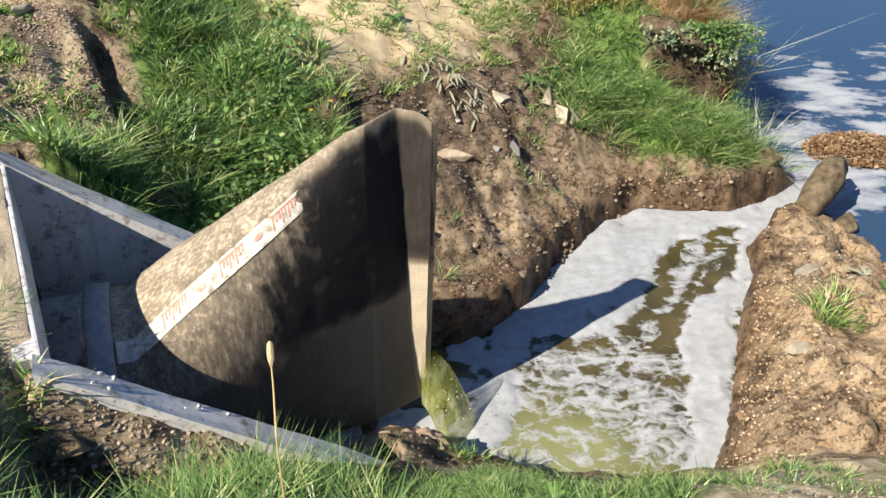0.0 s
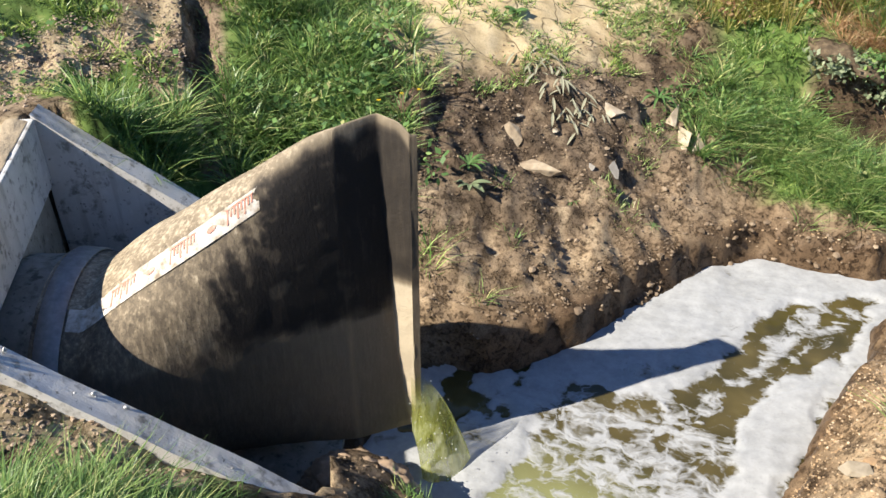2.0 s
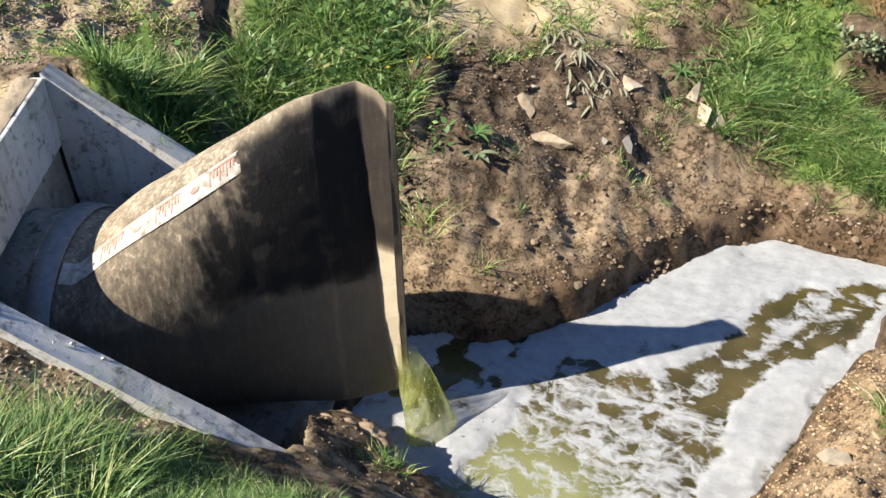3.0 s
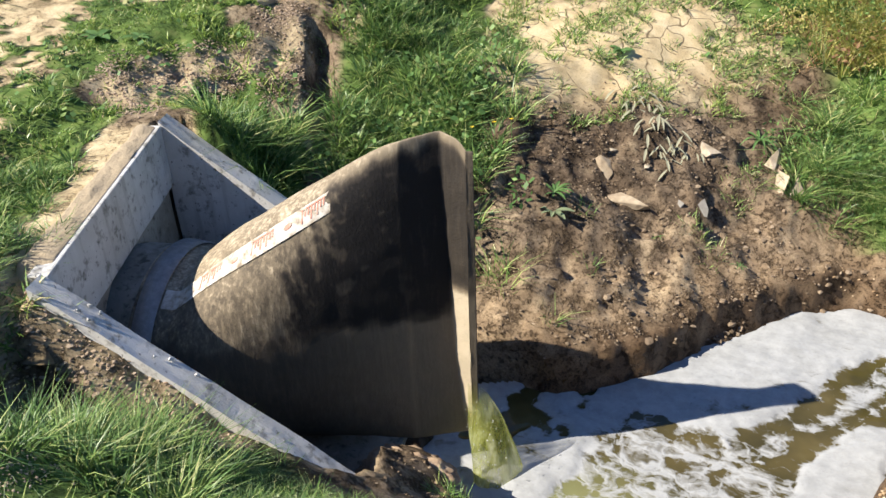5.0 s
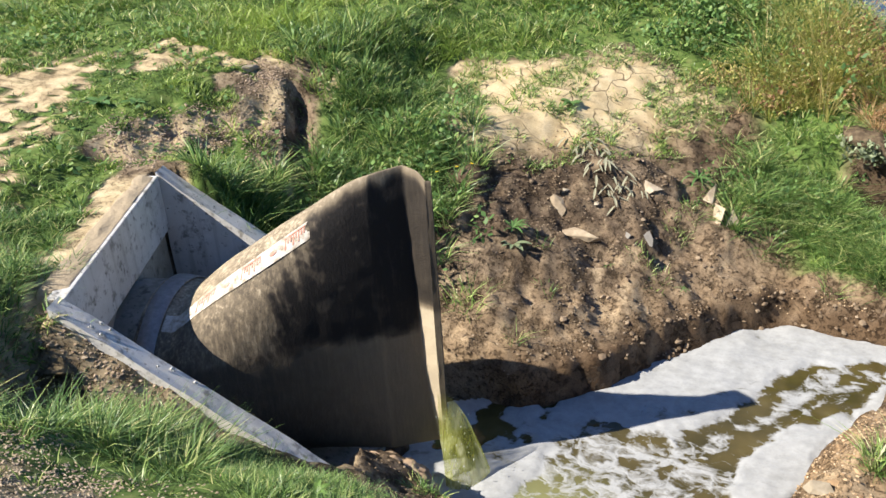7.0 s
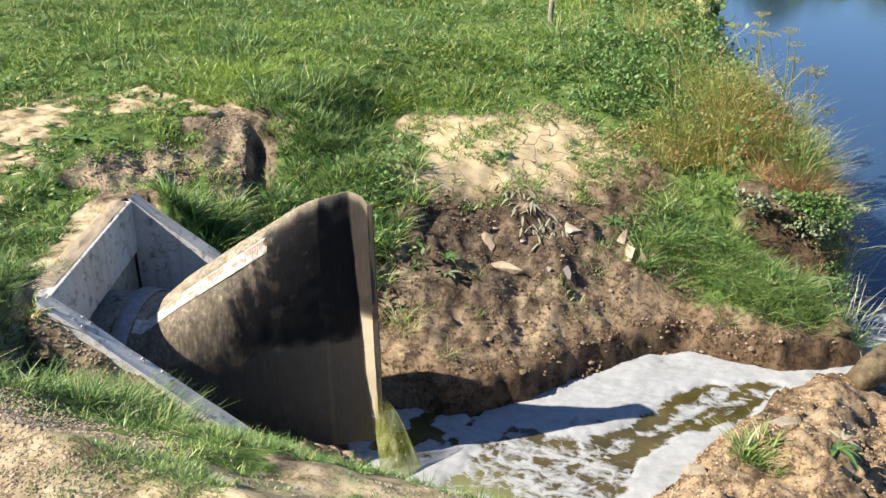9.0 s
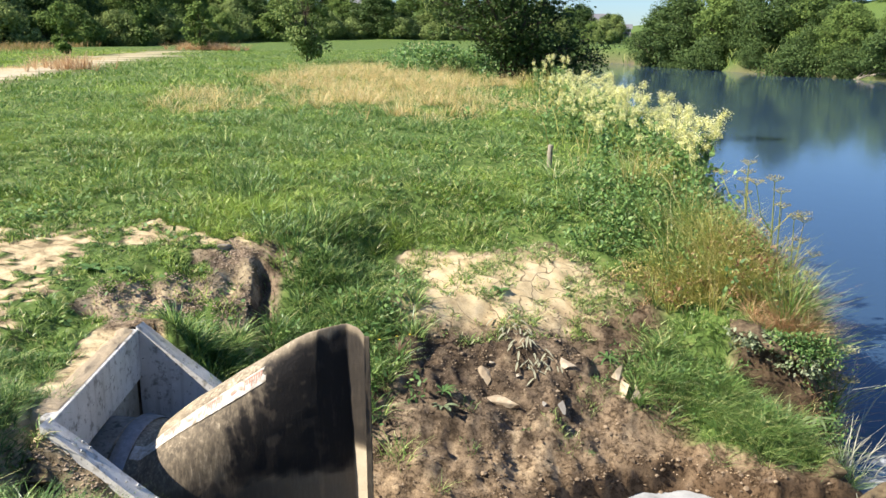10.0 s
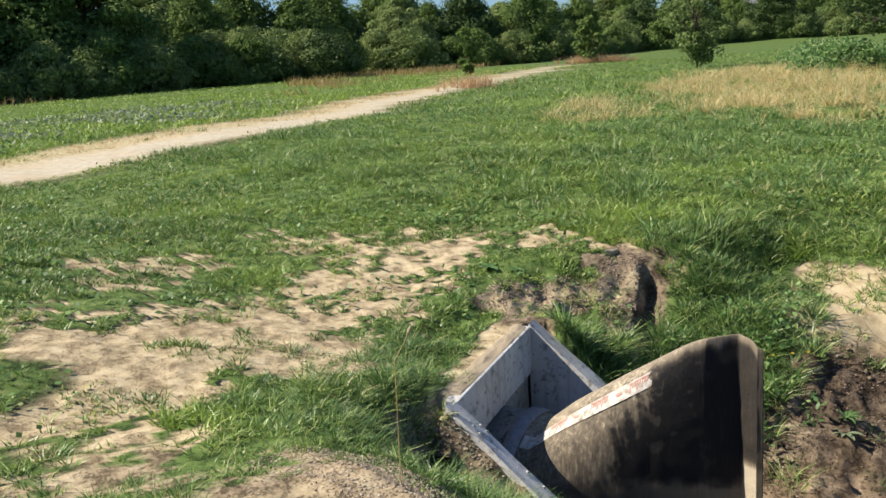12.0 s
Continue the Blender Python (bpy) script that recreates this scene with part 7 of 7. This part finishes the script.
long_leaves(16, (2.1, 7.35), 0.2, 0.11, 0.4, GREYLEAF, "fern_plant", "grey-green ferny leaves hanging over the bank", 16, 1.6)

grass("mound_grass", LUSH, "small green tufts on the muddy spit and lower bank",
      tufts(9, 2.24, 4.13, 0.05, 0.05, 40, 0.13, 0.006, 1.1),
      tufts(5, 0.62, 5.75, 0.1, 0.08, 25, 0.07, 0.005, 1.0),
      tufts(5, 0.75, 6.3, 0.12, 0.06, 30, 0.1, 0.005, 1.0),
      tufts(6, -0.38, 4.72, 0.06, 0.1, 13, 0.22, 0.006, 1.1),
      tufts(6, 2.75, 6.72, 0.06, 0.05, 30, 0.15, 0.006, 1.0))


def yellow_flower(at):
    thing = tagged(new("yellow_flower"), "small yellow flower in the bank grass", "flower", "yellow flowers")
    bm = bmesh.new()
    tube(bm, [(0, 0, 0), (0.01, 0, 0.14), (0.0, 0.01, 0.26)], [0.003, 0.002, 0.002], 5)
    part("stem", bm, HERB, thing)
    bm = bmesh.new()
    for k in range(9):
        a = k * math.tau / 9
        q = [bm.verts.new(p) for p in ((0, 0.01, 0.26), (0.010 * math.cos(a - 0.25), 0.01 + 0.010 * math.sin(a - 0.25), 0.265), (0.016 * math.cos(a), 0.01 + 0.016 * math.sin(a), 0.264),
                                       (0.010 * math.cos(a + 0.25), 0.01 + 0.010 * math.sin(a + 0.25), 0.265))]
        bm.faces.new(q)
    part("petals", bm, YELLOW, thing)
    thing.matrix_basis = pose(at[0], at[1], float(height(*at)))


for at in ((-0.70, 5.30), (-0.62, 5.38), (-0.82, 5.22)):
    yellow_flower(at)


def seed_stalk():
    thing = tagged(new("seed_stalk"), "dry ribwort stalk with a brown seed head", "plant")
    x, y = -0.30, 1.27
    z0 = float(height(x, y))
    bm = bmesh.new()
    tube(bm, [(x, y, z0 - 0.02), (-0.303, 1.29, 0.86), (-0.312, 1.35, 0.915), (-0.317, 1.378, 0.95)], [0.0022, 0.0018, 0.0016, 0.0014], 6)
    part("stem", bm, STRAW, thing)
    bm = bmesh.new()
    tube(bm, [(-0.3165, 1.372, 0.943), (-0.3175, 1.380, 0.951), (-0.319, 1.388, 0.961), (-0.320, 1.397, 0.972), (-0.3205, 1.400, 0.976)], [0.0025, 0.006, 0.0066, 0.0055, 0.002], 9)
    part("seed_head", bm, make_plain("seed_head", [(0.3, (0.35, 0.27, 0.14)), (0.7, (0.6, 0.5, 0.3))], 0.9, 300, 0.8, 0.002), thing)


seed_stalk()


def post():
    x, y = -1.07, 10.35
    bm = bmesh.new()
    tube(bm, [(0, 0, -0.15), (0.004, 0, 0.16), (0.01, 0.004, 0.33), (0.012, 0.004, 0.342)], [0.038, 0.036, 0.035, 0.028], 14)
    ob = part("fence_post", bm, WOOD, None, "short weathered wooden post in the meadow grass")
    ob.matrix_basis = pose(x, y, float(height(x, y)))
    return tagged(ob, category="post")


post()


# ---- flowering plants on the river bank ----
def meadowsweet(seed, at):
    r = np.random.default_rng(seed)
    thing = tagged(new("meadowsweet"), "tall meadowsweet with frothy cream flower heads", "plant", "meadowsweet on the bank")
    bm = bmesh.new()
    tops = []
    for k in range(5):
        dx, dy, h = r.normal(0, 0.14), r.normal(0, 0.14), r.uniform(0.55, 0.95)
        tube(bm, [(dx * 0.2, dy * 0.2, 0), (dx * 0.6, dy * 0.6, h * 0.6), (dx, dy, h)], [0.006, 0.005, 0.003], 5)
        tops.append((dx, dy, h))
    part("stem", bm, HERB, thing)
    for dx, dy, h in tops:
        n = 190
        d = r.normal(0, 1, (n, 3)) * [0.032, 0.032, 0.036]
        v, f = leaves(dx + d[:, 0], dy + d[:, 1], h + d[:, 2], 0.018, 0.6, 0.6)
        tagged(held("flower_head", mesh_of("flower_head", v, f), CREAM, thing), kind="stuff")
    n = 100
    v, f = leaves(r.normal(0, 0.09, n), r.normal(0, 0.09, n), r.uniform(0.05, 0.6, n), 0.09, 0.6, 0.4)
    tagged(held("leaves", mesh_of("leaves", v, f), HERB, thing), kind="stuff")
    thing.matrix_basis = pose(at[0], at[1], float(height(*at)))
    return thing


sweet = [meadowsweet(60 + k, p) for k, p in enumerate(((0.95, 9.6), (0.2, 11.2), (-0.6, 12.6)))]
for k in range(64):
    y = 9.2 + (8 if k % 3 else 17) * wr.random() ** 1.2
    x = float(np.interp(y, SHORE_Y, SHORE_X)) - 0.55 - abs(wr.gauss(0, 0.6)) - 0.03 * (y - 9)
    ob = copy_thing(wr.choice(sweet), pose(x, y, float(height(x, y)), 0, 0, wr.uniform(0, 360)))
    s = wr.uniform(0.7, 1.1)
    ob.scale = (s, s, s)


def umbel(at, tall, seed):
    r = np.random.default_rng(seed)
    thing = tagged(new("hogweed"), "tall hogweed going to seed with flat umbels", "plant", "hogweed at the river")
    bm = bmesh.new()
    heads = [(0.0, 0.0, tall)] + [(r.normal(0, 0.16), r.normal(0, 0.16), tall * r.uniform(0.55, 1.0)) for _ in range(3)]
    tube(bm, [(0, 0, 0), (0.02, 0, tall * 0.5), heads[0]], [0.010, 0.008, 0.004], 6)
    for h in heads[1:]:
        tube(bm, [(0.02, 0, tall * 0.5), (h[0] * 0.6, h[1] * 0.6, tall * 0.68), h], [0.006, 0.005, 0.003], 5)
    for h in heads:
        for k in range(12):
            a, q = k * math.tau / 12, r.uniform(0.05, 0.085)
            tube(bm, [h, (h[0] + q * math.cos(a), h[1] + q * math.sin(a), h[2] + 0.045)], [0.0018, 0.0012], 3)
    part("stem", bm, OLIVE, thing)
    for h in heads:
        n = 110
        a, q = r.uniform(0, math.tau, n), 0.085 * np.sqrt(r.uniform(0.1, 1, n))
        v, f = leaves(h[0] + q * np.cos(a), h[1] + q * np.sin(a), h[2] + 0.045 + r.normal(0, 0.008, n), 0.014, 0.5, 0.5)
        tagged(held("umbel", mesh_of("umbel", v, f), SEEDY if r.uniform() < 0.9 else CREAM, thing), kind="stuff")
    thing.matrix_basis = pose(at[0], at[1], float(height(*at)))


SEEDY = leafy("brown_green_seeds", [(0.0, (0.22, 0.19, 0.07)), (0.5, (0.36, 0.31, 0.13)), (1.0, (0.5, 0.44, 0.22))], 0.25, 0.7)
for k, (x, y, t) in enumerate(((1.95, 8.55, 1.3), (2.1, 8.45, 1.25), (1.9, 8.2, 1.0), (2.3, 8.15, 0.85), (1.6, 8.7, 1.05), (2.5, 7.6, 0.5), (2.62, 7.5, 0.42), (2.2, 8.75, 1.2), (2.32, 8.45, 1.05), (2.05, 8.95, 1.1))):
    umbel((x, y), t, 80 + k)

plume = tufts(8, 2.55, 8.15, 0.1, 0.2, 9, 0.95, 0.012, 1.0)
grass("pale_plumes", leafy("pale_grass_plumes", [(0.0, (0.42, 0.42, 0.32)), (1.0, (0.62, 0.62, 0.5))], 0.3, 0.6), "pale arching grass plumes over the water", plume,
      tufts(10, 2.8, 7.2, 0.08, 0.2, 8, 0.5, 0.010, 1.4))
grass("tall_straw", STRAW, "tall straw-coloured stems among the riverside plants", tufts(26, 1.75, 8.5, 0.4, 0.4, 20, 0.7, 0.005, 0.45, ok=shore_ok),
      tufts(22, 0.9, 10.6, 0.6, 1.0, 16, 0.6, 0.005, 0.45, ok=shore_ok))


# ---- bare fallen branches on the far bank ----
def fallen_branches(at, turn):
    r = random.Random(12)
    thing = tagged(new("fallen_tree"), "bare grey fallen tree on the far bank", "tree")
    bm = bmesh.new()
    tube(bm, [(0, 0, 0.1), (1.6, 0.2, 0.7), (3.4, 0.1, 1.0), (5.2, -0.2, 0.9)], [0.16, 0.13, 0.09, 0.04], 8)
    part("trunk", bm, WOOD, thing)
    for k in range(9):
        t = 0.6 + 0.5 * k
        a = r.uniform(-0.9, 0.9)
        p = Vector((t, 0.1, 0.35 + 0.55 * min(t / 3.4, 1)))
        l = r.uniform(0.9, 1.9)
        q = p + Vector((l * 0.7, l * math.sin(a) * 0.5, l * r.uniform(0.2, 0.6)))
        bm = bmesh.new()
        tube(bm, [p, p.lerp(q, 0.5) + Vector((0, 0, 0.12)), q], [0.05, 0.035, 0.012], 5)
        part("branch", bm, WOOD, thing)
    thing.matrix_basis = pose(at[0], at[1], float(height(*at)), 0, 0, turn)


fallen_branches((2.5, 93.5), -38)
